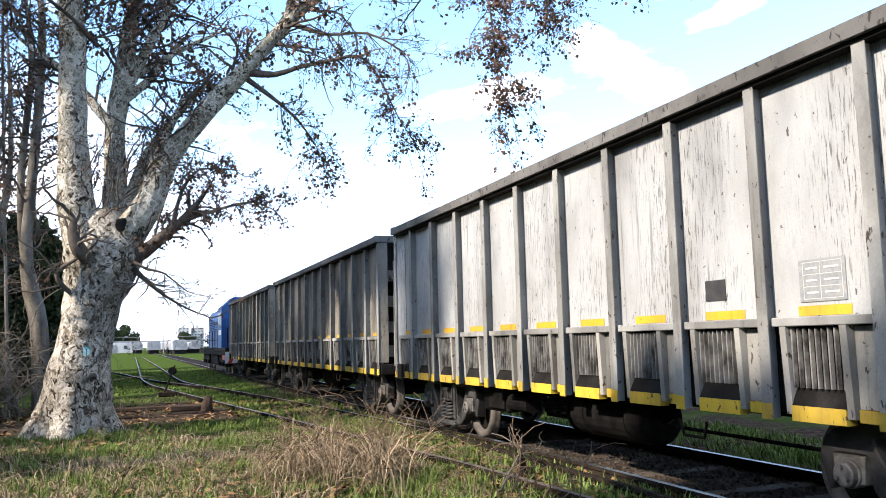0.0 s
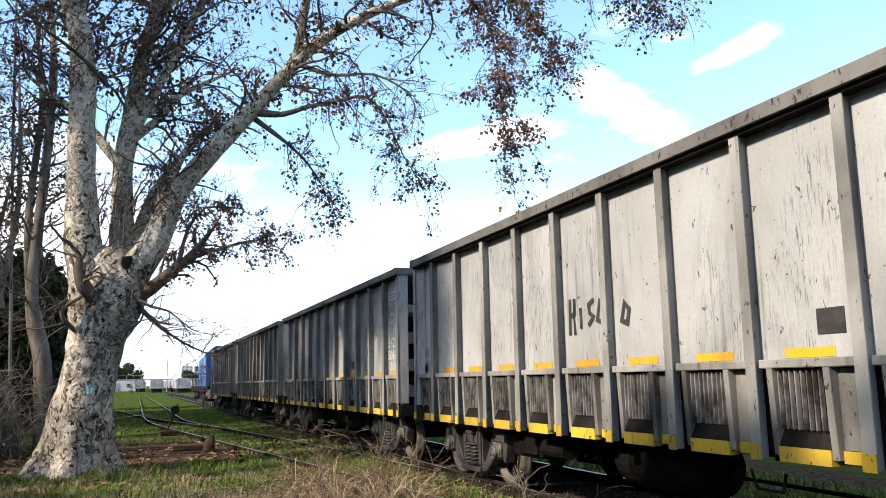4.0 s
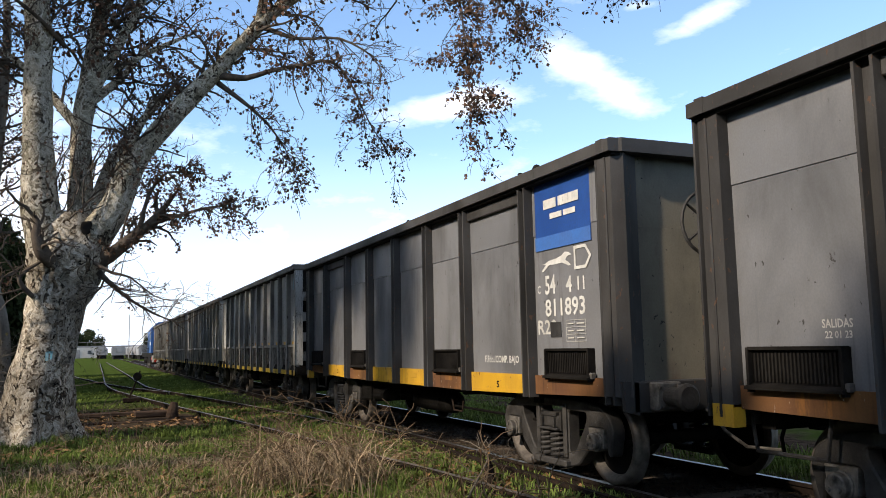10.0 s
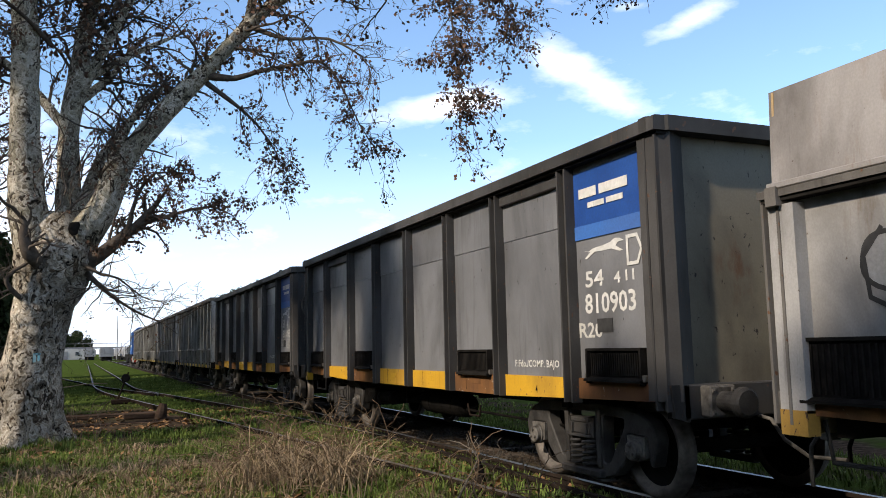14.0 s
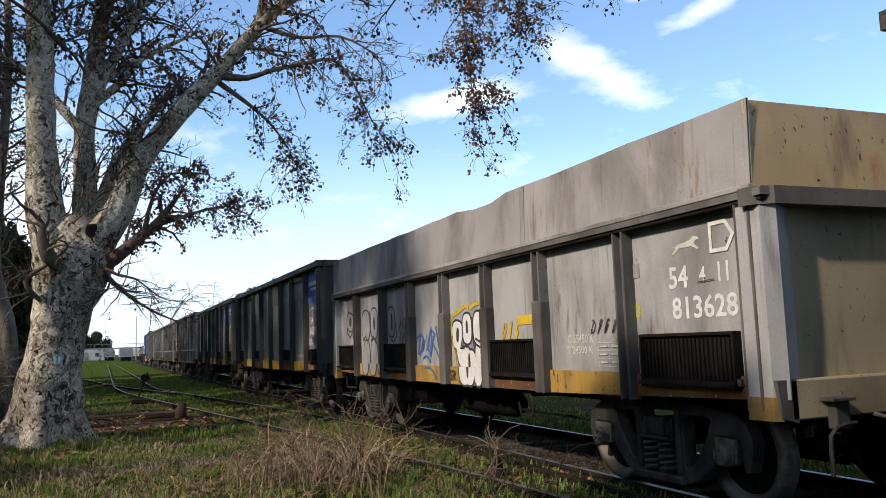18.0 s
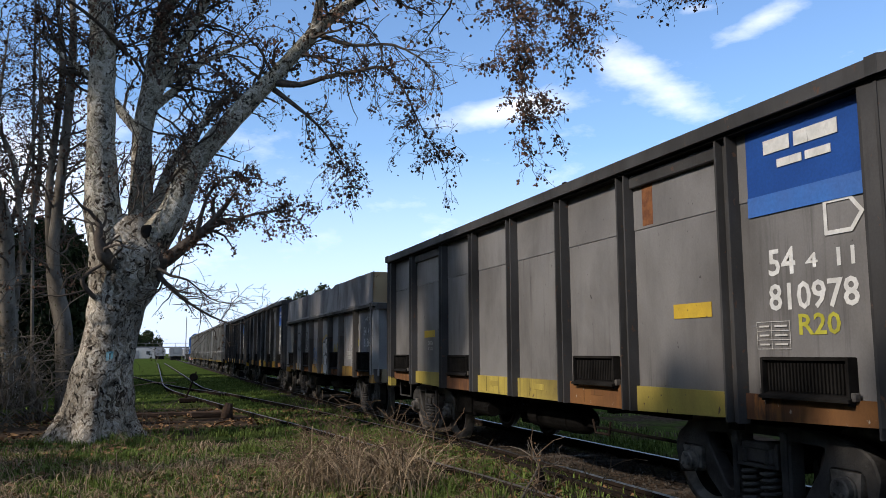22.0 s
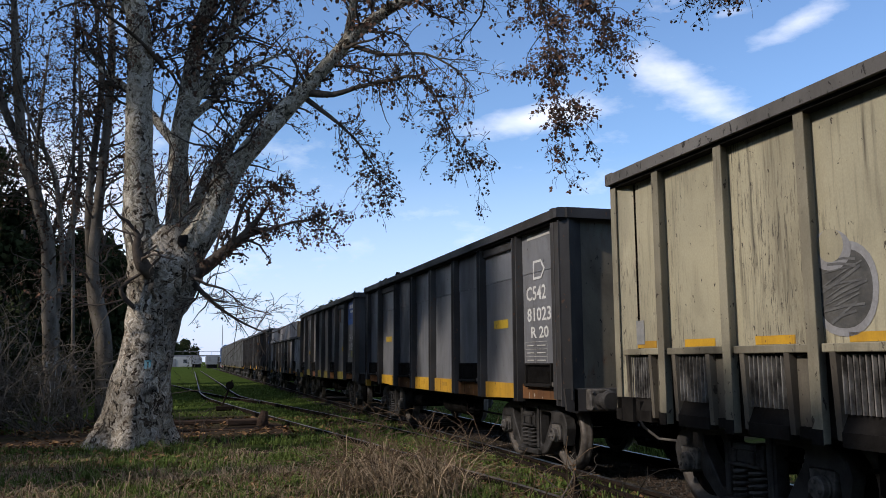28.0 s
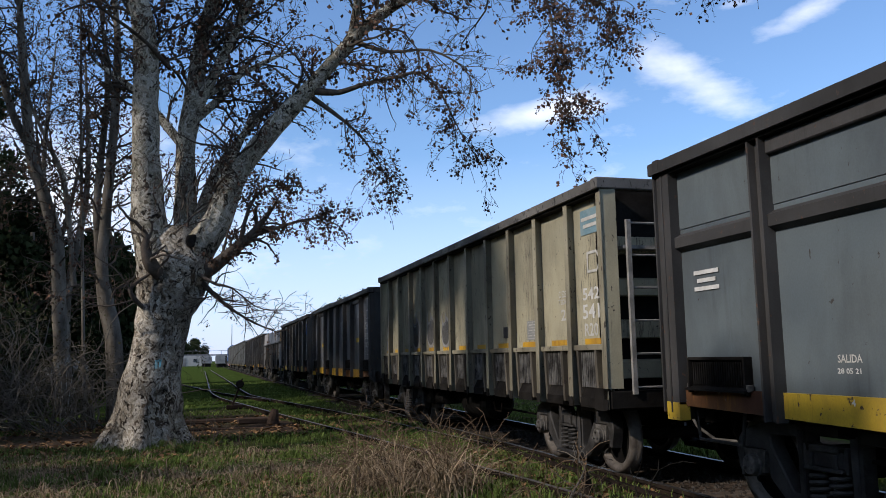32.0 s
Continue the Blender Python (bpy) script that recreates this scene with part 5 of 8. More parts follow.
def scribble(parent, a, b, z0, z1, mat, width):
    """A quick sprayed tag: looping strokes with no letters in them."""
    rng = random.Random(int(abs(a * 100)))
    h_ = z1 - z0
    n = max(2, round((a - b) / max(0.12, h_ * 0.75)))
    w = (a - b) / n
    for k in range(n):
        c = a - w * (k + 0.5)
        turn, off = rng.uniform(0, 6.28), rng.uniform(0.6, 1.1)
        pts = [(c - w * 0.42 * math.sin(turn + t * 0.55) * off, z0 + h_ * (0.5 + 0.48 * math.cos(turn * 0.5 + t * (0.42 + 0.08 * (k % 3))))) for t in range(11)]
        stroke(parent, "spray_stroke", -SKIN - 0.004 - 0.0006 * k, pts, width, mat)
        stroke(parent, "spray_stroke", -SKIN - 0.006 - 0.0006 * k, [(c + w * 0.3, z0 + h_ * rng.uniform(0, 0.2)), (c - w * 0.15, z1 - h_ * rng.uniform(0, 0.1))], width, mat)
    if width > 0.03:
        stroke(parent, "spray_stroke", -SKIN - 0.042, [(a - (a - b) * 0.35, 1.09), (a - (a - b) * 0.55, 1.10), (a - (a - b) * 0.72, 1.02), (a - (a - b) * 0.80, 0.90)], width * 0.8, mat)


def black_tag(parent, a, b, z0, z1, count):
    w = (a - b) / count
    for k in range(count):
        y = a - w * k
        h_ = z1 - z0
        shapes = [[(y, z0), (y - 0.02, z1), (y - 0.02, z0 + h_ * 0.5), (y - w * 0.6, z0 + h_ * 0.55), (y - w * 0.6, z1), (y - w * 0.6, z0)],
                  [(y - w * 0.3, z0 + h_ * 0.15), (y - w * 0.3, z0 + h_ * 0.65)],
                  [(y - w * 0.7, z0 + h_ * 0.85), (y - w * 0.2, z0 + h_ * 0.75), (y - w * 0.3, z0 + h_ * 0.5), (y - w * 0.7, z0 + h_ * 0.4), (y - w * 0.2, z0 + h_ * 0.2)],
                  [(y - w * 0.1, z0 + h_ * 0.3), (y - w * 0.4, z0 + h_ * 0.8), (y - w * 0.8, z0 + h_ * 0.6), (y - w * 0.6, z0 + h_ * 0.2), (y - w * 0.1, z0 + h_ * 0.3)]]
        stroke(parent, "spray_stroke", -SKIN - 0.004, shapes[k % 4] if count > 1 else shapes[3], 0.055, SPRAYBLACK)


def grey_throw(parent, a, b, z0, z1):
    """A sprayed grey ring round a dark, hastily hatched fill, bitten open at its top."""
    cy, cz = (a + b) / 2, (z0 + z1) / 2
    ry, rz = (a - b) * 0.5, (z1 - z0) * 0.5
    paint_shape(parent, "spray_outline", oval(cy, cz - 0.02, ry, rz, 0.08, 2.2), SPRAYGREY, 0.001)
    paint_shape(parent, "spray_fill", oval(cy, cz - 0.02, ry - 0.05, rz - 0.06, 0.08, 2.2), SPRAYDARK, 0.002)
    rng = random.Random(int(a * 100))
    for k in range(13):
        u = -0.9 + 1.8 * (k + 0.5) / 13
        wide = (ry - 0.07) * math.sqrt(max(0.05, 1 - u * u))
        z = cz - 0.02 + u * (rz - 0.10)
        tilt = rng.uniform(-0.02, 0.08)
        stroke(parent, "spray_stroke", -SKIN - 0.0062, [(cy + wide * rng.uniform(0.7, 0.95), z - tilt), (cy + rng.uniform(-0.03, 0.03), z + 0.01), (cy - wide * rng.uniform(0.6, 0.95), z + tilt)], rng.uniform(0.010, 0.026), SPRAYDIM)
    paint_shape(parent, "spray_bite", oval(cy + ry * 0.30, cz + rz * 0.78, ry * 0.62, rz * 0.44, 0.1, 2.0), SPRAYGREY, 0.0060)
    paint_shape(parent, "spray_bite", oval(cy + ry * 0.30, cz + rz * 0.88, ry * 0.40, rz * 0.36, 0.1, 2.0), CREAM, 0.0070)


def throw_up(parent, a, b, z0, z1, fill, lobes, eyes, lines):
    """Swollen sprayed forms that run into one another: a dark rim, a pale fill, dark eyes and inner lines. All in fractions of the patch."""
    def at(u, v):
        return a + (b - a) * u, z0 + (z1 - z0) * v
    for n, (u, v, ru, rv, tilt) in enumerate(lobes):
        y, z = at(u, v)
        paint_shape(parent, "spray_outline", oval(y, z, ru * (a - b), rv * (z1 - z0), tilt, 2.6), SPRAYBLACK, 0.001 + 0.0001 * n)
    for n, (u, v, ru, rv, tilt) in enumerate(lobes):
        y, z = at(u, v)
        paint_shape(parent, "spray_fill", oval(y, z, ru * (a - b) - 0.032, rv * (z1 - z0) - 0.032, tilt, 2.6), fill, 0.0022 + 0.0001 * n)
    for u, v, ru, rv, tilt in eyes:
        y, z = at(u, v)
        paint_shape(parent, "spray_eye", oval(y, z, ru * (a - b), rv * (z1 - z0), tilt), SPRAYBLACK, 0.0036)
    for pts in lines:
        pts = [at(u, v) for u, v in pts]
        up, low = [q for q in pts if q[1] >= 1.12], [q for q in pts if q[1] < 1.12]
        if len(up) > 1:
            stroke(parent, "spray_stroke", -SKIN - 0.0042, up, 0.032, SPRAYBLACK)
        if len(low) > 1:
            stroke(parent, "spray_stroke", -SKIN - 0.0395, low, 0.032, SPRAYBLACK)



DX = -SKIN - 0.0035
plate(wagons["w2"], "blue_panel", DX, -5.21, -5.73, 2.85, 3.2, PALEBLUE, label="faded blue owner panel")
bars(wagons["w2"], -5.24, -5.7, 2.94, 3.14, FADED, 3)
arrow_mark(wagons["w2"], -5.34, -5.63, 2.54, 2.7, FADED)
words(wagons["w2"], "542", -5.2, -5.62, 2.07, 2.26, WHITE)
words(wagons["w2"], "506", -5.18, -5.61, 1.84, 2.02, WHITE)
words(wagons["w2"], "120", -5.22, -5.6, 1.65, 1.81, FADED)
plate(wagons["w2"], "data_panel", DX, -3.38, -3.8, 1.66, 1.96, GREYPLATE, label="grey data panel")
grid_lines(wagons["w2"], -3.42, -3.77, 1.68, 1.94, FADED)
plate(wagons["w2"], "square_plate", DX, -2.33, -2.58, 1.72, 1.89, DARKPLATE, label="")
plate(wagons["w3"], "blue_panel", DX, -5.48, -6.05, 2.91, 3.21, PALEBLUE, label="faded blue owner panel")
arrow_mark(wagons["w3"], -5.64, -5.96, 2.48, 2.68, FADED)
words(wagons["w3"], "542", -5.49, -6.01, 2.09, 2.26, WHITE)
words(wagons["w3"], "405", -5.48, -6.01, 1.84, 1.99, WHITE)
words(wagons["w3"], "120", -5.48, -5.9, 1.67, 1.82, FADED)
words(wagons["w3"], "C 52800 K", -4.68, -5.13, 2.19, 2.27, WHITE)
words(wagons["w3"], "T 23200 K", -4.67, -5.12, 2.09, 2.17, WHITE)
words(wagons["w3"], "20", -4.79, -5.1, 1.86, 2.05, WHITE)
plate(wagons["w3"], "data_panel", DX, -3.63, -4.09, 1.67, 1.95, GREYPLATE, label="grey data panel")
grid_lines(wagons["w3"], -3.66, -4.06, 1.7, 1.93, FADED)
plate(wagons["w3"], "square_plate", DX, -2.65, -2.9, 1.72, 1.9, DARKPLATE, label="")
black_tag(wagons["w3"], 0.91, 0.15, 1.93, 2.31, 4)
black_tag(wagons["w3"], -0.12, -0.32, 1.9, 2.24, 1)
plate(wagons["w3"], "maker_plate", DX, 5.91, 5.68, 1.82, 1.96, GREYPLATE, label="oval maker plate frame")
plate(wagons["w3"], "valve_box", DX, 5.87, 5.71, 1.58, 1.71, BEIGE_POST, label="")
plate(wagons["w3"], "grey_patch", DX, 5.89, 5.45, 1.55, 1.76, GREYPLATE, label="")
plate(wagons["w9"], "blue_panel", DX, -5.4, -5.91, 2.9, 3.21, PALEBLUE, label="faded blue owner panel")
bars(wagons["w9"], -5.43, -5.89, 2.96, 3.14, FADED, 2)
arrow_mark(wagons["w9"], -5.56, -5.9, 2.44, 2.67, FADED)
words(wagons["w9"], "542", -5.39, -5.83, 2.1, 2.25, WHITE)
words(wagons["w9"], "541", -5.37, -5.82, 1.87, 2.05, WHITE)
words(wagons["w9"], "R20", -5.41, -5.77, 1.66, 1.82, FADED)
words(wagons["w9"], "C 52800", -4.67, -5.0, 2.18, 2.27, FADED)
words(wagons["w9"], "T 23200 K", -4.66, -4.99, 2.09, 2.16, FADED)
words(wagons["w9"], "20", -4.73, -5.03, 1.88, 2.03, FADED)
plate(wagons["w9"], "data_panel", DX, -3.54, -3.99, 1.66, 1.93, GREYPLATE, label="grey data panel")
grid_lines(wagons["w9"], -3.58, -3.97, 1.68, 1.91, FADED)
plate(wagons["w9"], "square_plate", DX, -2.56, -2.82, 1.71, 1.88, DARKPLATE, label="")
grey_throw(wagons["w9"], 3.24, 2.59, 1.62, 2.32)
grey_throw(wagons["w9"], 2.0, 1.41, 1.65, 2.31)
grey_throw(wagons["w9"], 0.91, 0.35, 1.63, 2.24)
plate(wagons["w9"], "maker_plate", DX, 6.13, 5.86, 1.87, 2.0, GREYPLATE, label="")
plate(wagons["w9"], "grey_patch", DX, 6.09, 5.7, 1.6, 1.85, GREYPLATE, label="")
plate(wagons["w4"], "blue_panel", DX, -4.44, -5.56, 2.47, 3.21, BLUE, label="bright blue owner panel")
name_bars(wagons["w4"], -4.44, -5.56, 2.47, 3.21, WHITE)
hound_mark(wagons["w4"], -4.54, -5.18, 2.22, 2.42, WHITE)
arrow_mark(wagons["w4"], -5.24, -5.53, 2.22, 2.43, WHITE)
words(wagons["w4"], "54", -4.61, -4.83, 1.98, 2.19, WHITE)
words(wagons["w4"], "4", -5.04, -5.16, 1.98, 2.15, WHITE)
words(wagons["w4"], "11", -5.27, -5.4, 1.99, 2.13, WHITE)
words(wagons["w4"], "C", -4.44, -4.51, 2.0, 2.09, WHITE)
words(wagons["w4"], "811893", -4.6, -5.4, 1.74, 1.93, WHITE)
words(wagons["w4"], "R20", -4.43, -4.83, 1.55, 1.71, FADED)
plate(wagons["w4"], "square_plate", DX, -4.7, -4.92, 1.52, 1.68, DARKPLATE, label="")
grid_lines(wagons["w4"], -5.03, -5.4, 1.47, 1.69, FADED)
words(wagons["w4"], "F.Fdo./COMP. BAJO", -3.05, -3.95, 1.21, 1.32, WHITE)
words(wagons["w4"], "5", -3.42, -3.49, 0.94, 1.02, BLACK)
words(wagons["w4"], "3", 3.75, 3.68, 0.95, 1.03, BLACK)
words(wagons["w5"], "F.Fdo./COMP. BAJO", -3.27, -4.22, 1.18, 1.28, WHITE)
words(wagons["w5"], "4", -3.77, -3.81, 0.93, 1.01, BLACK)
plate(wagons["w5"], "blue_panel", DX, -4.5, -5.76, 2.47, 3.15, BLUE, label="bright blue owner panel")
name_bars(wagons["w5"], -4.5, -5.76, 2.47, 3.15, WHITE)
hound_mark(wagons["w5"], -4.77, -5.43, 2.26, 2.43, WHITE)
arrow_mark(wagons["w5"], -5.48, -5.69, 2.16, 2.41, WHITE)
words(wagons["w5"], "54", -4.77, -5.08, 1.99, 2.15, WHITE)
words(wagons["w5"], "4", -5.25, -5.35, 2.0, 2.11, WHITE)
words(wagons["w5"], "11", -5.43, -5.56, 2.01, 2.11, WHITE)
words(wagons["w5"], "810903", -4.75, -5.57, 1.73, 1.93, WHITE)
words(wagons["w5"], "R20", -4.63, -5.03, 1.5, 1.65, FADED)
plate(wagons["w5"], "square_plate", DX, -4.95, -5.2, 1.55, 1.68, DARKPLATE, label="")
words(wagons["w5"], "SALIDAS", 5.05, 4.8, 1.52, 1.58, FADED)
words(wagons["w5"], "22 01 23", 5.03, 4.81, 1.45, 1.5, FADED)
plate(wagons["w6"], "yellow_mark", DX, -2.02, -2.58, 1.62, 1.73, YELLOW, label="yellow paint bar")
scribble(wagons["w6"], -1.54, -2.07, 1.41, 1.67, YELLOW, 0.03)
words(wagons["w6"], "54", -4.86, -5.11, 1.83, 2.02, WHITE)
words(wagons["w6"], "4", -5.25, -5.33, 1.86, 1.99, WHITE)
stroke(wagons["w6"], "spray_stroke", -SKIN - 0.012, [(-5.24, 1.865), (-5.44, 1.875)], 0.008, SPRAYBLACK)
words(wagons["w6"], "813628", -4.88, -5.68, 1.57, 1.76, WHITE)
words(wagons["w6"], "11", -5.48, -5.60, 1.85, 2.01, WHITE)
arrow_mark(wagons["w6"], -5.42, -5.68, 2.10, 2.32, WHITE)
words(wagons["w6"], "R20", -4.12, -4.43, 1.6, 1.74, LIME)
plate(wagons["w6"], "square_plate", DX, -4.12, -4.32, 1.46, 1.6, DARKPLATE, label="")
words(wagons["w6"], "C 55450 K", -3.12, -3.62, 1.39, 1.48, FADED)
words(wagons["w6"], "T 24500 K", -3.1, -3.6, 1.28, 1.36, FADED)
grid_lines(wagons["w6"], -3.7, -4.11, 1.16, 1.39, FADED)
plate(wagons["w6"], "grey_patch", DX, -4.06, -4.44, 1.97, 2.1, GREYPLATE, label="")
plate(wagons["w6"], "grey_patch", DX, -4.14, -4.35, 1.76, 1.95, GREYPLATE, label="")
hound_mark(wagons["w6"], -4.92, -5.29, 2.11, 2.26, FADED)
scribble(wagons["w6"], -3.56, -4.06, 1.48, 1.62, SPRAYBLACK, 0.012)
throw_up(wagons["w6"], 5.48, 4.70, 1.50, 2.16, SPRAYGREY, [(0.42, 0.62, 0.34, 0.30, 0.2), (0.78, 0.40, 0.20, 0.32, 0.0)], [(0.45, 0.62, 0.10, 0.14, 0.2)],
         [[(0.30, 0.95), (0.12, 0.70), (0.16, 0.30), (0.40, 0.16), (0.62, 0.30), (0.70, 0.60)]])
throw_up(wagons["w6"], 4.40, 3.05, 0.90, 2.13, SPRAYGREY, [(0.22, 0.74, 0.20, 0.24, 0.0), (0.60, 0.76, 0.17, 0.24, 0.0), (0.24, 0.26, 0.16, 0.28, 0.0), (0.58, 0.26, 0.17, 0.28, 0.0), (0.88, 0.40, 0.12, 0.38, 0.0)], [(0.60, 0.76, 0.04, 0.10, 0.0)],
         [[(0.08, 0.52), (0.20, 0.58), (0.30, 0.46), (0.36, 0.02)], [(0.44, 0.50), (0.56, 0.57), (0.68, 0.46), (0.72, 0.04)], [(0.40, 0.94), (0.42, 0.66), (0.50, 0.55)]])
throw_up(wagons["w6"], 2.84, 2.24, 1.44, 2.10, SPRAYGREY, [(0.36, 0.58, 0.34, 0.42, 0.0)], [(0.40, 0.58, 0.08, 0.22, 0.0)], [[(0.70, 0.62), (0.80, 0.20), (0.52, 0.06), (0.34, 0.12)]])
scribble(wagons["w6"], 2.23, 1.7, 1.69, 1.87, SPRAYBLACK, 0.022)
scribble(wagons["w6"], 2.24, 1.72, 1.47, 1.65, SPRAYBLACK, 0.022)
for pts in ([(0.02, 0.72), (0.20, 0.84), (0.29, 0.70), (0.14, 0.28), (0.07, 0.32), (0.17, 0.78)], [(0.33, 0.66), (0.23, 0.34), (0.44, 0.80), (0.40, 0.36), (0.62, 1.0)], [(0.66, 0.74), (0.55, 0.84), (0.46, 0.42), (0.58, 0.28), (0.64, 0.52)],
            [(0.57, 0.24), (0.63, 0.92), (0.76, 0.80), (0.63, 0.60), (0.82, 0.34), (0.98, 0.02)], [(0.80, 1.0), (0.88, 0.55), (0.98, 0.12)], [(0.92, 0.95), (0.96, 0.60)], [(0.26, 0.16), (0.36, 0.24), (0.46, 0.20), (0.54, 0.10)]):
    stroke(wagons["w6"], "spray_stroke", -SKIN - 0.005, [(1.42 - 1.02 * u, 1.12 + 0.56 * v) for u, v in pts], 0.036, SPRAYBLUE)
stroke(wagons["w6"], "spray_stroke", -SKIN - 0.042, [(0.98, 1.08), (0.82, 1.085), (0.68, 1.03), (0.56, 0.93)], 0.03, SPRAYBLUE)
for pts in ([(0.30, 0.8), (0.10, 0.95), (0.05, 0.65), (0.28, 0.45), (0.20, 0.1), (0.0, 0.2)], [(0.35, 0.85), (0.62, 0.9)], [(0.50, 0.95), (0.48, 0.1)], [(0.68, 0.5), (0.95, 0.6), (0.85, 0.9), (0.70, 0.6), (0.78, 0.15), (1.0, 0.2)]):
    stroke(wagons["w6"], "spray_stroke", -SKIN - 0.042, [(0.02 - 0.20 * u, 0.91 + 0.16 * v) for u, v in pts], 0.018, SPRAYBLACK)
stroke(wagons["w6"], "spray_halo", -SKIN - 0.0045, [(0.02, 1.74), (-0.06, 1.82), (-0.22, 1.85), (-0.33, 1.88), (-0.50, 1.93), (-0.66, 1.89), (-0.78, 1.93), (-0.92, 1.94), (-1.04, 1.90)], 0.05, YELLOW)
stroke(wagons["w6"], "spray_halo", -SKIN - 0.0045, [(0.02, 1.66), (-0.02, 1.45), (-0.10, 1.24), (-0.12, 1.12)], 0.04, YELLOW)
throw_up(wagons["w6"], 0.02, -1.02, 0.86, 1.86, SPRAYWHITE, [(0.20, 0.68, 0.21, 0.22, 0.1), (0.28, 0.42, 0.13, 0.20, -0.4), (0.52, 0.76, 0.17, 0.23, 0.0), (0.46, 0.26, 0.20, 0.28, 0.1), (0.62, 0.24, 0.18, 0.26, 0.0), (0.86, 0.76, 0.17, 0.24, 0.0), (0.88, 0.30, 0.16, 0.32, 0.0)],
         [(0.21, 0.68, 0.045, 0.10, 0.15), (0.52, 0.78, 0.035, 0.09, 0.0), (0.56, 0.27, 0.035, 0.17, 0.0)],
         [[(0.37, 0.86), (0.38, 0.66), (0.30, 0.50), (0.42, 0.50)], [(0.69, 0.90), (0.68, 0.66), (0.74, 0.50), (0.72, 0.10)], [(0.78, 0.62), (0.90, 0.58), (0.97, 0.66)], [(0.80, 0.54), (0.94, 0.50)]])
plate(wagons["w7"], "yellow_mark", DX, 3.99, 3.42, 1.7, 1.82, YELLOW, label="yellow paint bar")
words(wagons["w7"], "SALIDA", 3.79, 3.54, 1.57, 1.64, FADED)
words(wagons["w7"], "07 12 22", 3.8, 3.55, 1.48, 1.53, FADED)
plate(wagons["w7"], "yellow_mark", DX, -3.48, -4.03, 1.74, 1.87, YELLOW, label="yellow paint bar")
plate(wagons["w7"], "rust_patch", DX, -3.02, -3.2, 2.67, 3.07, RUSTMARK, label="orange rust patch")
plate(wagons["w7"], "blue_panel", DX, -4.56, -5.74, 2.51, 3.3, BLUE, label="bright blue owner panel")
name_bars(wagons["w7"], -4.56, -5.74, 2.51, 3.3, WHITE)
arrow_mark(wagons["w7"], -5.36, -5.69, 2.28, 2.51, WHITE)
words(wagons["w7"], "54", -4.75, -5.04, 2.02, 2.23, WHITE)
words(wagons["w7"], "4", -5.14, -5.26, 2.05, 2.16, WHITE)
words(wagons["w7"], "11", -5.44, -5.6, 2.04, 2.17, WHITE)
words(wagons["w7"], "810978", -4.74, -5.62, 1.75, 1.96, WHITE)
words(wagons["w7"], "R20", -5.04, -5.44, 1.56, 1.72, LIME)
grid_lines(wagons["w7"], -4.59, -4.95, 1.46, 1.67, FADED)
plate(wagons["w8"], "yellow_mark", DX, 4.05, 3.48, 1.89, 2.01, YELLOW, label="yellow paint bar")
plate(wagons["w8"], "yellow_mark", DX, -3.42, -4.02, 1.92, 2.05, YELLOW, label="yellow paint bar")
bars(wagons["w8"], -4.82, -5.59, 3.08, 3.21, FADED, 1)
arrow_mark(wagons["w8"], -5.02, -5.38, 2.56, 2.79, WHITE)
words(wagons["w8"], "C542", -4.74, -5.42, 2.26, 2.46, WHITE)
words(wagons["w8"], "81023", -4.76, -5.57, 1.97, 2.16, WHITE)
words(wagons["w8"], "R 20", -4.89, -5.48, 1.74, 1.9, WHITE)
grid_lines(wagons["w8"], -4.69, -5.43, 1.39, 1.69, FADED)
bars(wagons["w10"], 5.62, 5.23, 2.0, 2.23, WHITE, 3)
words(wagons["w10"], "SALIDA", 3.84, 3.6, 1.35, 1.41, FADED)
words(wagons["w10"], "28 05 21", 3.85, 3.62, 1.27, 1.31, WHITE)
words(wagons["w10"], "4", 3.7, 3.66, 1.04, 1.09, WHITE)


def hand_wheel(parent, x, y, z):
    """Brake hand wheel on a wagon's front end."""
    bm = bmesh.new()
    n = 22
    ring = [(x + 0.27 * math.cos(2 * math.pi * k / n), y, z + 0.27 * math.sin(2 * math.pi * k / n)) for k in range(n + 1)]
    tube(bm, ring, 0.016, 6, False)
    for k in range(5):
        t = 2 * math.pi * k / 5
        tube(bm, [(x, y, z), (x + 0.27 * math.cos(t), y, z + 0.27 * math.sin(t))], 0.012, 5)
    tube(bm, [(x, y + 0.03, z), (x, y - 0.22, z)], 0.03, 8)
    wh = part("hand_wheel", bm, CAST, parent, "spoked brake hand wheel")
    bm = bmesh.new()
    bmesh.ops.create_circle(bm, cap_ends=True, segments=14, radius=0.13, matrix=Matrix.Translation((x, y - 0.03, z)) @ Matrix.Rotation(radians(90), 4, "X"))
    part("backing_plate", bm, TAN, wh)


hand_wheel(wagons["w5"], -1.16, LB / 2 + 0.14, 2.42)


def lumps(parent, spots, top):
    """Spilt lumps of the load left lying on the rim."""
    rng = random.Random(17)
    for y, size in spots:
        bm = bmesh.new()
        bmesh.ops.create_icosphere(bm, subdivisions=2, radius=size)
        for v in bm.verts:
            v.co *= 1 + 0.45 * noise.noise(v.co * (1.6 / size) + Vector((y, size, 0)))
            v.co.z = max(v.co.z, -size * 0.35)
        part("spilt_lump", bm, SOOT_SHADE, parent, "dark lump of spilt load", pose(-HALF + 0.05 + rng.uniform(-0.02, 0.02), y, top + size * 0.32, 0, 0, rng.uniform(0, 360)))


lumps(wagons["w8"], [(3.9, 0.045), (4.15, 0.03), (2.70, 0.062), (2.78, 0.04), (4.4, 0.035), (2.3, 0.03)], TOPB)
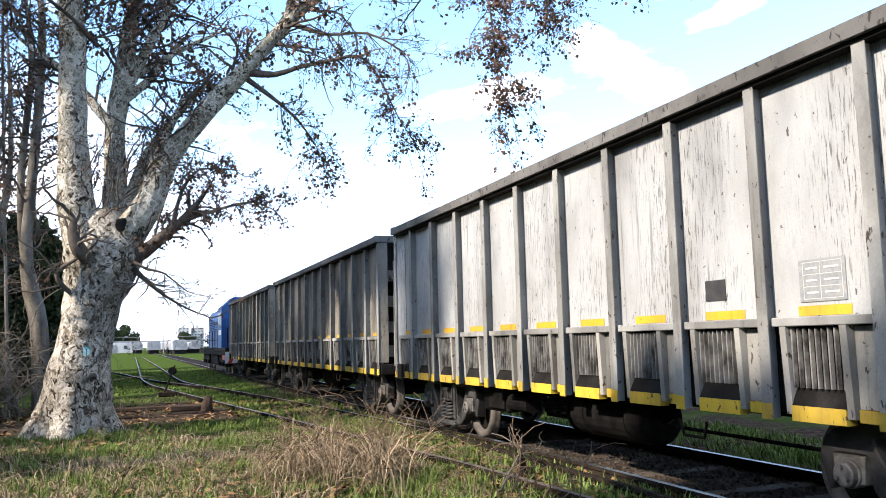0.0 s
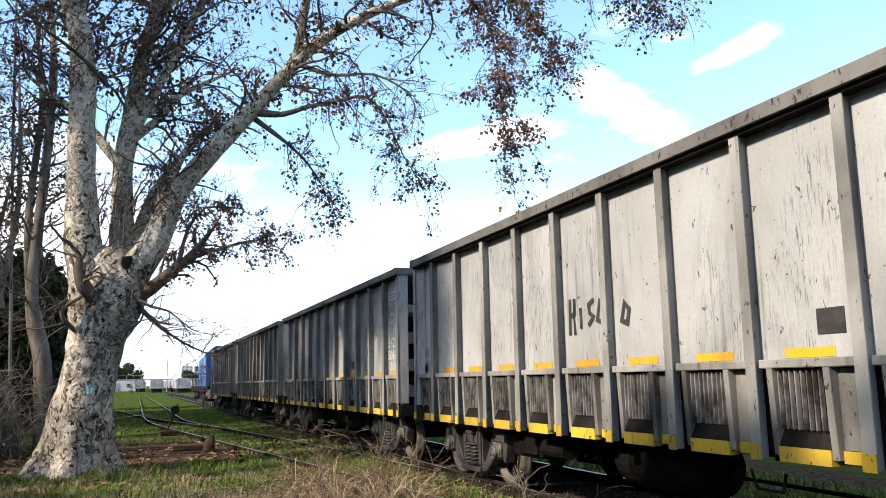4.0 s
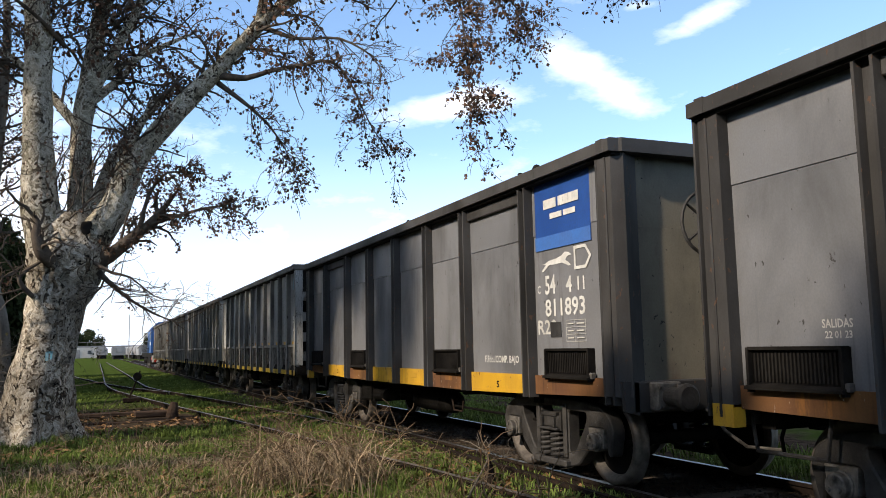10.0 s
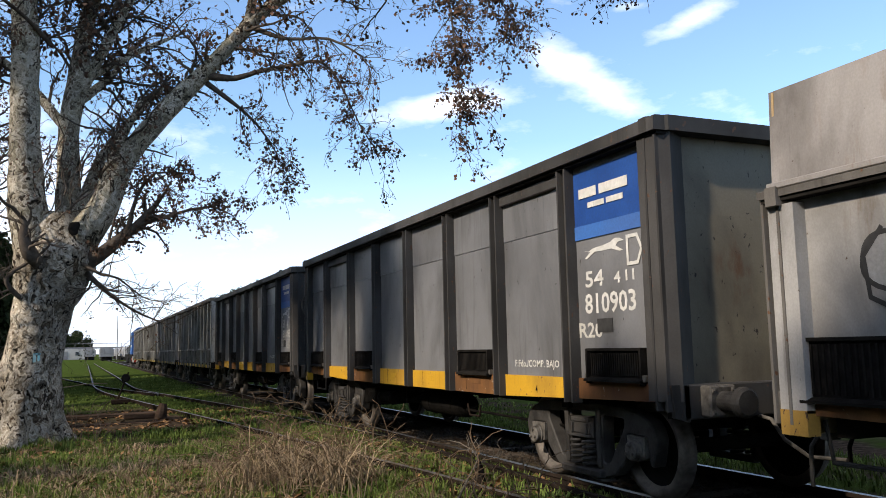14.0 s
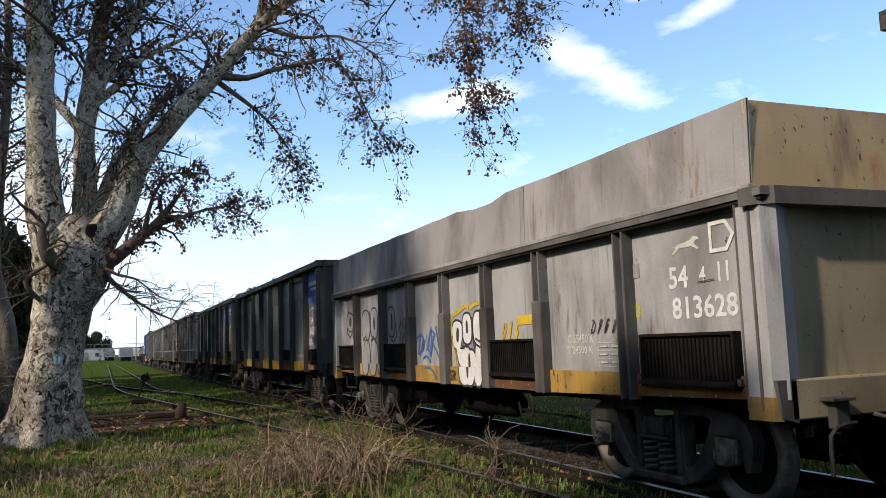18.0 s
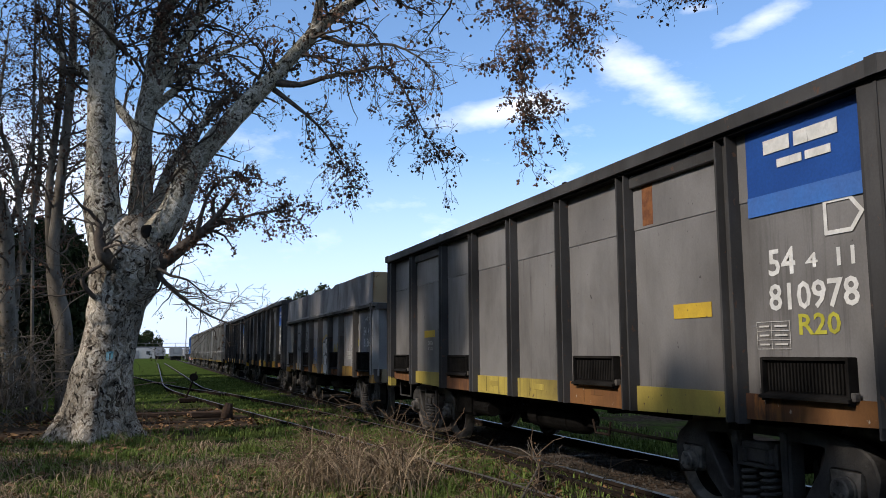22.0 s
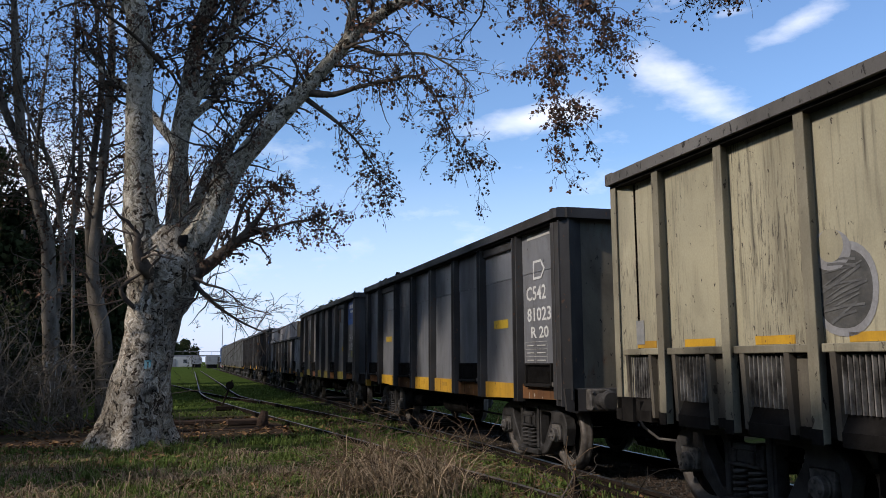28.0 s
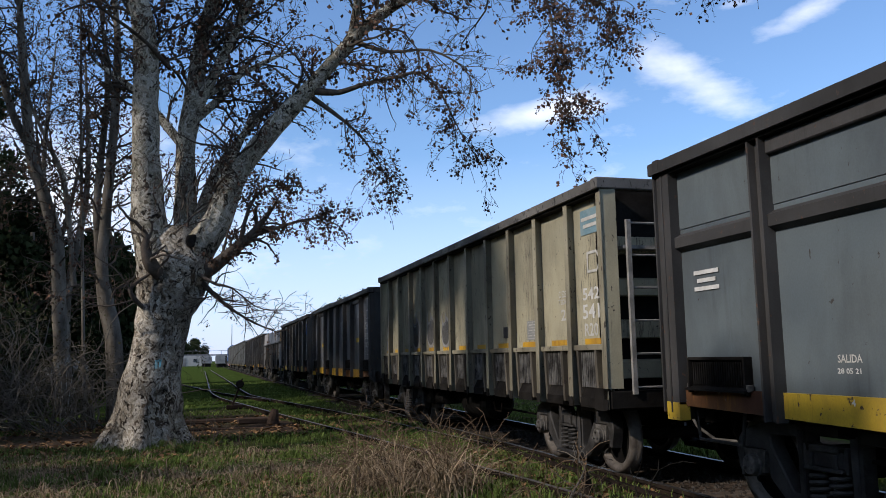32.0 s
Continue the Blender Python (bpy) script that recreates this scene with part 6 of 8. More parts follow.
lumps(wagons["w4"], [(-4.6, 0.05), (-4.2, 0.04), (-0.5, 0.04)], TOPB)
lumps(wagons["w7"], [(-1.5, 0.04), (3.0, 0.035)], TOPB)


# ------------------------------------------------ locomotive


def locomotive():
    w = thing("diesel_locomotive", "blue hood-type diesel locomotive leading the goods train", "locomotive")
    L = 16.5
    h = L / 2
    bm = bmesh.new()
    box(bm, -1.42, 1.42, -h, h, 1.12, 1.32, 0.02)
    part("deck", bm, SOOT_SHADE, w, "dark running deck")
    bm = bmesh.new()
    box(bm, -1.40, 1.40, -h + 0.3, h - 0.3, 0.95, 1.12)
    part("deck_skirt", bm, SOOT_SHADE, w)
    bm = bmesh.new()
    prism(bm, [(-0.92, 1.32), (0.92, 1.32), (0.92, 3.35), (0.70, 3.62), (-0.70, 3.62), (-0.92, 3.35)], "y", -h + 3.9, h - 1.0)
    part("long_hood", bm, LOCOBLUE, w, "long blue engine hood")
    bm = bmesh.new()
    prism(bm, [(-0.92, 1.32), (0.92, 1.32), (0.92, 2.9), (0.70, 3.1), (-0.70, 3.1), (-0.92, 2.9)], "y", -h + 0.9, -h + 2.1)
    part("short_hood", bm, LOCOBLUE, w)
    bm = bmesh.new()
    prism(bm, [(-1.40, 1.32), (1.40, 1.32), (1.40, 3.45), (0.95, 3.85), (-0.95, 3.85), (-1.40, 3.45)], "y", -h + 2.0, -h + 4.0)
    cab = part("cab", bm, LOCOBLUE, w, "blue driver's cab")
    for y in (-h + 2.35, -h + 3.1):
        bm = bmesh.new()
        box(bm, -1.42, -1.39, y, y + 0.6, 2.5, 3.2, 0.01)
        part("window", bm, FARGLASS, cab, "dark cab window")
    for x in (-0.9, 0.35):
        bm = bmesh.new()
        box(bm, x, x + 0.55, -h + 1.98, -h + 2.005, 3.15, 3.5, 0.01)
        part("window", bm, FARGLASS, cab, "dark cab window")
    bm = bmesh.new()
    prism(bm, [(-0.95, 3.86), (0.95, 3.86), (0.8, 3.98), (-0.8, 3.98)], "y", -h + 1.9, -h + 4.1)
    part("cab_roof", bm, LOCOBLUE, cab)
    plate(w, "white_panel", -1.40, -h + 2.2, -h + 3.6, 2.0, 2.25, WHITE)
    for k in range(9):
        bm = bmesh.new()
        y = -h + 5.0 + 1.1 * k
        box(bm, -0.945, -0.915, y - 0.42, y + 0.42, 1.5, 3.1, 0.008)
        door = part("hood_door", bm, LOCOBLUE, w)
        bm = bmesh.new()
        for j in range(6):
            box(bm, -0.962, -0.94, y - 0.32, y + 0.32, 2.3 + 0.11 * j, 2.35 + 0.11 * j)
        part("louvre", bm, SOOT_SHADE, door)
    for y in (-h + 5.5, 0.5, 4.5):
        bm = bmesh.new()
        lathe(bm, [(-0.10, 0.45), (0.10, 0.50), (0.12, 0.42)], sides=20)
        bmesh.ops.rotate(bm, verts=bm.verts, matrix=Matrix.Rotation(radians(90), 3, "Y"))
        bmesh.ops.translate(bm, verts=bm.verts, vec=(0, y, 3.68))
        part("roof_fan", bm, SOOT_SHADE, w)
    bm = bmesh.new()
    for z in (1.75, 2.25):
        tube(bm, [(-1.38, -h + 4.1, z), (-1.38, h - 0.4, z)], 0.02, 5)
        tube(bm, [(1.38, -h + 4.1, z), (1.38, h - 0.4, z)], 0.02, 5)
    part("handrail", bm, BLACK, w)
    for k in range(8):
        bm = bmesh.new()
        y = -h + 4.2 + 1.65 * k
        tube(bm, [(-1.38, y, 1.3), (-1.38, y, 2.25)], 0.02, 5)
        part("stanchion", bm, BLACK, w)
        bm = bmesh.new()
        tube(bm, [(1.38, y, 1.3), (1.38, y, 2.25)], 0.02, 5)
        part("stanchion", bm, BLACK, w)
    bm = bmesh.new()
    for x in (-1.3, -0.65, 0.65, 1.3):
        tube(bm, [(x, -h + 0.06, 1.3), (x, -h + 0.06, 2.3)], 0.022, 5)
    tube(bm, [(-1.3, -h + 0.06, 2.3), (1.3, -h + 0.06, 2.3)], 0.022, 5)
    part("end_railing", bm, BLACK, w)
    # red and white barred headstock
    bm = bmesh.new()
    box(bm, -1.42, 1.42, -h - 0.06, -h + 0.02, 0.55, 1.12)
    head = part("headstock", bm, WHITE, w, "red and white striped headstock")
    for k in range(6):
        bm = bmesh.new()
        y0 = -1.30 + 0.46 * k
        prism(bm, [(y0, 0.56), (y0 + 0.2, 0.56), (y0 + 0.42, 1.11), (y0 + 0.22, 1.11)], "y", -h - 0.066, -h - 0.058)
        part("red_stripe", bm, REDPAINT, head)
    plate(head, "red_stripe", -1.42, -h, -h + 1.3, 0.72, 0.95, REDPAINT)
    bm = bmesh.new()
    box(bm, -1.2, 1.2, -2.2, 2.2, 0.35, 1.0, 0.05)
    part("fuel_tank", bm, SOOT_SHADE, w, "dark fuel tank")
    for s in (-1, 1):
        bm = bmesh.new()
        for e in (-1, 1):
            box(bm, e * 1.12 - 0.10, e * 1.12 + 0.10, s * 5.2 - 2.1, s * 5.2 + 2.1, 0.55, 0.92, 0.03)
            for k in (-1.6, 0, 1.6):
                box(bm, e * 1.14 - 0.13, e * 1.14 + 0.13, s * 5.2 + k - 0.17, s * 5.2 + k + 0.17, 0.35, 0.62, 0.03)
        b = part("truck", bm, SOOT_SHADE, w, "three-axle truck frame")
        for k in (-1.6, 0, 1.6):
            part("wheelset", BOGIE["wheels"], None, b, "", Matrix.Translation((0, s * 5.2 + k, WHEEL_R)))
    coupler(w, -h - 0.02, -1)
    return w


loco = locomotive()
LOCO_Y = 50.9
loco.matrix_basis = base_pose(LOCO_Y)

# ---------------------------------------------------------------- ground and track


def swell(x, y):
    """Height of the ground: gentle unevenness, level under the rails."""
    a = 0.05 * noise.noise(Vector((x * 0.35, y * 0.35, 3.1))) + 0.03 * noise.noise(Vector((x * 1.3, y * 1.3, 7.7)))
    near_track = max(0.0, 1.0 - max(0.0, abs(x - TRACK_X) - 1.4) / 1.0)
    bank = 0.10 * max(0.0, min(1.0, (4.6 - x) / 1.5)) if y < 9 else 0.0
    return a * (1 - near_track) + 0.03 * near_track - 0.4 * bank


def bareness(x, y):
    """How bare the earth is: the worn patch right of the plane tree, under the train, and round the trunk."""
    v = 0.0
    d = math.hypot((x - 0.6) / 3.6, (y - 20.2) / 2.3)
    v = max(v, min(1.0, max(0.0, 1.5 - d * 1.1)))
    v = max(v, min(1.0, max(0.0, 1.3 - math.hypot((x + 3.5) / 3.4, (y - 19.0) / 2.2))))
    v = max(v, max(0.0, 1.2 - abs(x - TRACK_X) / 1.3) if abs(x - TRACK_X) < 1.4 else 0)
    return min(1.0, max(0.0, v + 0.35 * noise.noise(Vector((x * 0.9, y * 0.9, 0.5)))) if v > 0.02 else 0.0)


def ground_sheet():
    xs = [-3000, -900, -300, -120, -60, -35] + [-24 + 0.4 * i for i in range(105)] + [22, 30, 45, 80, 200, 700, 3000]
    ys = [-3000, -600, -150, -60, -25, -12, -6] + [-2 + 0.4 * i for i in range(120)] + [48, 52, 58, 66, 80, 100, 140, 220, 400, 900, 3000]
    nx = len(xs)
    verts, tris, bare = [], [], []
    for y in ys:
        for x in xs:
            close = -20 < x < 20 and -2 < y < 46
            verts.append((x, y, swell(x, y) if close else 0.0))
            bare.append(bareness(x, y) if close else 0.0)
    for j in range(len(ys) - 1):
        for i in range(nx - 1):
            a = j * nx + i
            tris += [(a, a + 1, a + nx + 1), (a, a + nx + 1, a + nx)]
    me = arrays("ground", verts, tris, GROUND, True)
    at = me.attributes.new("bare", "FLOAT", "POINT")
    at.data.foreach_set("value", np.array(bare, dtype=np.float32))
    tagged(new("ground", me), "rough grass with bare earth and leaf litter beside the railway", "ground", kind="structure")


ground_sheet()


def rail(name, pts, top, label, group, worn=True, head=None):
    """A flat-bottomed rail along plan points (x, y), as one mesh with a bright head."""
    prof = [(-0.035, 0), (0.035, 0), (0.035, -0.04), (0.010, -0.05), (0.010, -0.125), (0.065, -0.15), (-0.065, -0.15), (-0.010, -0.125), (-0.010, -0.05), (-0.035, -0.04)]
    bm = bmesh.new()
    rings = []
    for i, (x, y) in enumerate(pts):
        a, b = Vector(pts[max(0, i - 1)]), Vector(pts[min(len(pts) - 1, i + 1)])
        d = (b - a).normalized()
        n_ = Vector((d.y, -d.x))
        rings.append([bm.verts.new((x + n_.x * u, y + n_.y * u, top + v)) for u, v in prof])
    k = len(prof)
    for r0, r1 in zip(rings, rings[1:]):
        for i in range(k):
            f = bm.faces.new((r0[i], r0[(i + 1) % k], r1[(i + 1) % k], r1[i]))
            f.material_index = 0 if i == 0 and worn else 1
    bm.faces.new(rings[0])
    bm.faces.new(rings[-1])
    return thing(name, label, "rail", group, bm, [head or RAILTOP, RAILSIDE], kind="structure")


def smooth_line(ctrl, step=0.8):
    """Points of a Catmull-Rom curve through plan points."""
    p = [Vector(c) for c in ctrl]
    p = [p[0] * 2 - p[1]] + p + [p[-1] * 2 - p[-2]]
    out = []
    for i in range(1, len(p) - 2):
        n_ = max(2, int((p[i + 1] - p[i]).length / step))
        n_ = min(n_, 40)
        for k in range(n_):
            t = k / n_
            out.append(0.5 * ((2 * p[i]) + (p[i + 1] - p[i - 1]) * t + (2 * p[i - 1] - 5 * p[i] + 4 * p[i + 1] - p[i + 2]) * t * t + (3 * p[i] - p[i - 1] - 3 * p[i + 1] + p[i + 2]) * t ** 3))
    out.append(p[-2])
    return [tuple(v) for v in out]


rail("rail", [(TRACK_X - 0.875, y) for y in range(-60, 400, 20)], RAIL, "polished running rail of the main track", "rails")
rail("rail", [(TRACK_X + 0.875, y) for y in range(-60, 400, 20)], RAIL, "polished running rail of the main track", "rails")
rail("rail", smooth_line([(4.55, -8.0), (4.25, 2.0), (3.90, 8.4), (3.62, 11.0), (3.05, 16.0), (2.52, 20.1), (2.17, 22.9), (1.74, 26.5), (1.16, 31.4), (0.74, 35.7), (0.51, 41.5), (0.50, 50.0), (0.53, 62.0), (0.65, 130.0)]), RAIL - 0.03, "rusty siding rail half sunk in grass", "rails", head=RAILDULL)
rail("rail", smooth_line([(4.78, 13.0), (4.36, 18.1), (4.12, 20.4), (3.74, 23.8), (2.98, 29.6), (2.22, 35.8), (2.03, 42.0), (1.98, 66.0), (1.6, 140.0)]), RAIL - 0.035, "rusty siding rail half sunk in grass", "rails", head=RAILDULL)
rail("rail", smooth_line([(2.55, 32.2), (1.85, 35.6), (1.30, 38.3), (0.40, 44.4), (-0.55, 52.5), (-2.6, 70.0)]), RAIL - 0.045, "worn siding rail curving away through grass", "rails", head=RAILDULL)
rail("rail", smooth_line([(4.62, -8.0), (4.60, 4.0), (4.66, 9.0), (4.75, 13.0), (4.90, 18.0)]), RAIL - 0.02, "rusty guard rail beside the main track", "rails", False)

# bed strip whose near-black paints the shade beneath the train
bm = bmesh.new()
bed = []
for k in range(121):
    y = -20 + 1.5 * k
    bed.append([bm.verts.new((TRACK_X + u + 0.10 * noise.noise(Vector((y * 0.7, u, 2.0))), y, zz)) for u, zz in ((-1.02, -0.06), (-0.86, 0.025), (0.0, 0.03), (0.95, 0.025), (1.2, -0.06))])
for r0, r1 in zip(bed, bed[1:]):
    for i in range(4):
        bm.faces.new((r0[i], r0[i + 1], r1[i + 1], r1[i]))
thing("track_bed", "dark cinder bed between the rails, under-train shade in its colour", "track bed", "", bm, CINDER, kind="structure")

# loose cinders between the rails
def cinders():
    r = np.random.RandomState(63)
    m = 9000
    c = np.stack([TRACK_X + r.uniform(-1.0, 1.15, m), 3.0 + 22.0 * r.uniform(0, 1, m) ** 1.4, np.full(m, 0.028)], 1)
    size = r.uniform(0.012, 0.034, m)[:, None, None]
    shape = np.array([(1, 0, 0), (-0.5, 0.85, 0), (-0.5, -0.85, 0), (0, 0, 1.1)], dtype=float)
    v = c[:, None, :] + size * (shape[None] + r.normal(0, 0.25, (m, 4, 3)))
    i = np.arange(m)[:, None] * 4
    f = np.concatenate([np.hstack([i + a, i + b, i + d]) for a, b, d in ((0, 1, 3), (1, 2, 3), (2, 0, 3))])
    tagged(new("cinders", arrays("cinders", v.reshape(-1, 3), f, material("loose_cinder", (0.03, 0.026, 0.022), (0.07, 0.06, 0.05), 0.9, scale=5.0, bump=0.0, island=0.5))), "loose dark cinders between the rails", "cinders", kind="stuff")


cinders()

# sleepers, mostly sunk in the earth
bm = bmesh.new()
box(bm, -1.35, 1.35, -0.12, 0.12, -0.16, 0.0, 0.015)
tie_me = mesh_of("sleeper", bm, TIE)
tie_rng = random.Random(11)
main_ties = thing("main_track_sleepers", "weathered wooden sleepers under the main track", "sleepers", kind="structure")
for k in range(70):
    y = -4 + 0.64 * k
    part("sleeper", tie_me, None, main_ties, "", pose(TRACK_X + tie_rng.uniform(-0.05, 0.05), y, 0.035 + tie_rng.uniform(-0.015, 0.01), 0, 0, tie_rng.uniform(-2, 2)))
side_ties = thing("siding_sleepers", "rotten sleepers of the overgrown siding", "sleepers", kind="structure")
for k in range(26):
    y = 4.5 + 0.62 * k
    part("sleeper", tie_me, None, side_ties, "", pose(4.15 - 0.00006 * (y - 4) ** 3 - 0.02 * max(0, y - 9), y, 0.0 + tie_rng.uniform(-0.03, 0.012), tie_rng.uniform(-1, 1), tie_rng.uniform(-2, 2), tie_rng.uniform(-8, 2)) @ Matrix.Diagonal((0.55, 1, 1, 1)))


# switch lever
def switch_lever():
    w = thing("switch_lever", "rusty hand-thrown points lever with a round counterweight beside the siding", "points lever", m=pose(1.12, 28.2, 0.02))
    bm = bmesh.new()
    box(bm, -0.28, 0.28, -0.18, 0.18, 0, 0.14, 0.02)
    part("base", bm, RAILSIDE, w)
    bm = bmesh.new()
    tube(bm, [(-0.10, 0, 0.10), (0.05, 0, 0.50), (0.22, 0, 0.98)], [0.03, 0.028, 0.02], 8)
    part("lever", bm, RAILSIDE, w)
    bm = bmesh.new()
    lathe(bm, [(-0.05, 0.04), (-0.05, 0.11), (-0.03, 0.13), (0.04, 0.13), (0.05, 0.09)], sides=18)
    part("counterweight", bm, SOOT_SHADE, w, "round cast counterweight", pose(0.14, 0, 0.80, 0, 0, 80))


switch_lever()


# old timbers lying on the bare earth
def old_timber(x, y, turn, length, thick, label):
    bm = bmesh.new()
    box(bm, -length / 2, length / 2, -thick * 0.6, thick * 0.6, 0, thick, 0.02)
    for v in bm.verts:
        v.co += Vector((0, noise.noise(v.co * 2.0 + Vector((x, y, 0))) * 0.05, noise.noise(v.co * 2.5 + Vector((y, x, 2))) * 0.03))
    thing("old_timber", label, "timber", "timbers on the earth", bm, TIMBER, pose(x, y, swell(x, y) + 0.0, 0, 0, turn))


old_timber(0.75, 22.0, -3, 2.2, 0.10, "weathered brown sleeper lying on bare earth")
old_timber(1.35, 21.3, 6, 0.9, 0.13, "short pale timber lying across another")
old_timber(0.4, 20.1, -4, 2.4, 0.06, "half-buried rotten plank on bare earth")
old_timber(-0.2, 23.0, 3, 1.6, 0.08, "dark broken sleeper end in the earth")


def stump(x, y, r, hgt):
    bm = bmesh.new()
    tube(bm, [(0, 0, -0.05), (0.02, 0, hgt * 0.5), (0.05, 0.03, hgt)], [r * 1.2, r, r * 0.7], 9)
    for v in bm.verts:
        v.co += Vector((noise.noise(v.co * 6), noise.noise(v.co * 6 + Vector((5, 0, 0))), noise.noise(v.co * 5))) * 0.05
    thing("broken_stump", "short reddish broken stump beside the timbers", "stump", bm=bm, mat=TIMBER, m=pose(x, y, 0))


stump(1.75, 21.2, 0.13, 0.36)

# ---------------------------------------------------------------- trees


class Wood:
    """Collects bark tubes and leaves as arrays."""

    def __init__(self, seed):
        self.r = np.random.RandomState(seed)
        self.v, self.f, self.n = [], [], 0
        self.lv, self.lf, self.ln = [], [], 0

    def tube(self, pts, radii, sides):
        pts = np.asarray(pts, dtype=float)
        k = len(pts)
        tang = np.gradient(pts, axis=0)
        tang /= np.linalg.norm(tang, axis=1)[:, None] + 1e-9
        ref = np.array([0.3, 0.2, 1.0]) if abs(tang[0][2]) < 0.8 else np.array([1.0, 0.2, 0.1])
        a = np.cross(tang, ref)
        a /= np.linalg.norm(a, axis=1)[:, None] + 1e-9
        b = np.cross(tang, a)
        ang = np.arange(sides) * 2 * np.pi / sides
        ring = pts[:, None, :] + (a[:, None, :] * np.cos(ang)[None, :, None] + b[:, None, :] * np.sin(ang)[None, :, None]) * np.asarray(radii)[:, None, None]
        self.v.append(ring.reshape(-1, 3))
        i = np.arange(k - 1)[:, None] * sides + np.arange(sides)[None, :]
        j = np.arange(k - 1)[:, None] * sides + (np.arange(sides)[None, :] + 1) % sides
        t1 = np.stack([i, j, j + sides], -1).reshape(-1, 3)
        t2 = np.stack([i, j + sides, i + sides], -1).reshape(-1, 3)
        self.f.append(np.concatenate([t1, t2]) + self.n)
        self.n += k * sides

    def leaves(self, at, count, size, spread):
        """Curled leaves hanging round points: two bent halves and a tip each."""
        at = np.repeat(np.asarray(at, dtype=float), count, axis=0)
        m = len(at)
        if not m:
            return
        c = at + self.r.normal(0, spread, (m, 3)) + np.array([0, 0, -0.03])
        s = size * self.r.uniform(0.5, 1.3, m)[:, None]
        d = self.r.normal(0, 1, (m, 3)) * np.array([0.6, 0.6, 0.5]) + np.array([0, 0, -0.8])
        d /= np.linalg.norm(d, axis=1)[:, None]
        side = np.cross(d, self.r.normal(0, 1, (m, 3)))
        side /= np.linalg.norm(side, axis=1)[:, None] + 1e-9
        nrm = np.cross(d, side)
        quad = np.stack([c, c + d * s * 0.55 + side * s * 0.5 + nrm * s * 0.22, c + d * s * 1.1 + nrm * s * 0.1, c + d * s * 0.5 - side * s * 0.5 + nrm * s * 0.25], 1)
        self.lv.append(quad.reshape(-1, 3))
        i = np.arange(m)[:, None] * 4 + self.ln
        self.lf.append(np.concatenate([np.hstack([i, i + 1, i + 2]), np.hstack([i, i + 2, i + 3])]))
        self.ln += 4 * m

    def twig(self, start, way, length, radius, level, leaf, droop, sides, kids, leafy=1.0):
        """A branch that wanders, droops and bears smaller ones."""
        r = self.r
        n_ = max(3, int(length / (0.16 if level > 1 else 0.11)))
        n_ = min(n_, 14)
        pts, d = [np.array(start, dtype=float)], np.array(way, dtype=float)
        for k in range(n_):
            d = d + r.normal(0, 0.26, 3) + np.array([0, 0, -droop * (0.4 + k / n_)])
            d /= np.linalg.norm(d)
            pts.append(pts[-1] + d * length / n_)
        radii = np.linspace(radius, max(0.0048, radius * 0.3), n_ + 1)
        self.tube(pts, radii, sides)
        if level > 0:
            for _ in range(kids[level - 1] if r.rand() < 0.9 else 1):
                k = r.randint(max(1, n_ // 4), n_ + 1)
                t = pts[min(k, n_)] - pts[k - 1]
                t /= np.linalg.norm(t)
                w = r.normal(0, 1, 3)
                w = w - t * w.dot(t)
                w /= np.linalg.norm(w)
                self.twig(pts[k - 1], t * 0.55 + w * 0.8, length * r.uniform(0.28, 0.55), radii[k] * 0.6, level - 1, leaf, droop * 1.15, 3, kids, leafy)
        elif r.rand() < leafy:
            self.leaves(pts[1:], 1, leaf * 0.66, 0.045)

    def objects(self, parent, bark, leafmat, bark_name="twig_growth", leaf_name="foliage"):
        if self.v:
            ob = new(bark_name, arrays(bark_name, np.concatenate(self.v), np.concatenate(self.f), bark, True))
            ob.parent = parent
            tagged(ob, "fine bare twigs", kind="stuff")
        if self.lv:
            ob = new(leaf_name, arrays(leaf_name, np.concatenate(self.lv), np.concatenate(self.lf), leafmat))
            ob.parent = parent
            tagged(ob, "withered brown leaves hanging on", kind="stuff")


def curve3(ctrl, step=0.25):
    """Smooth points and radii through rows of (x, y, z, radius)."""
    p = [np.array(c, dtype=float) for c in ctrl]
    p = [2 * p[0] - p[1]] + p + [2 * p[-1] - p[-2]]
    out = []
    for i in range(1, len(p) - 2):
        n_ = max(2, int(np.linalg.norm(p[i + 1][:3] - p[i][:3]) / step))
        for k in range(n_):
            t = k / n_
            out.append(0.5 * (2 * p[i] + (p[i + 1] - p[i - 1]) * t + (2 * p[i - 1] - 5 * p[i] + 4 * p[i + 1] - p[i + 2]) * t * t + (3 * p[i] - p[i - 1] - 3 * p[i + 1] + p[i + 2]) * t ** 3))
    out.append(p[-2])
    out = np.array(out)
    return out[:, :3], np.maximum(out[:, 3], 0.004)


def limb(parent, ctrl, bark, name="limb", sides=12, rough_=0.10, label=""):
    """A bark-covered limb as a part: an uneven tube."""
    pts, rad = curve3(ctrl)
    w = Wood(1)
    w.tube(pts, rad, sides)
    v = w.v[0]
    centre = np.repeat(pts, sides, axis=0)
    for i in range(len(v)):
        q = Vector(v[i])
        k = 1 + rough_ * (noise.noise(q * 2.2) + 0.5 * noise.noise(q * 6.0))
        v[i] = centre[i] + (v[i] - centre[i]) * k
    ob = new(name, arrays(name, v, np.concatenate(w.f), bark, True))
    ob.parent = parent
    tagged(ob, label)
    return pts, rad


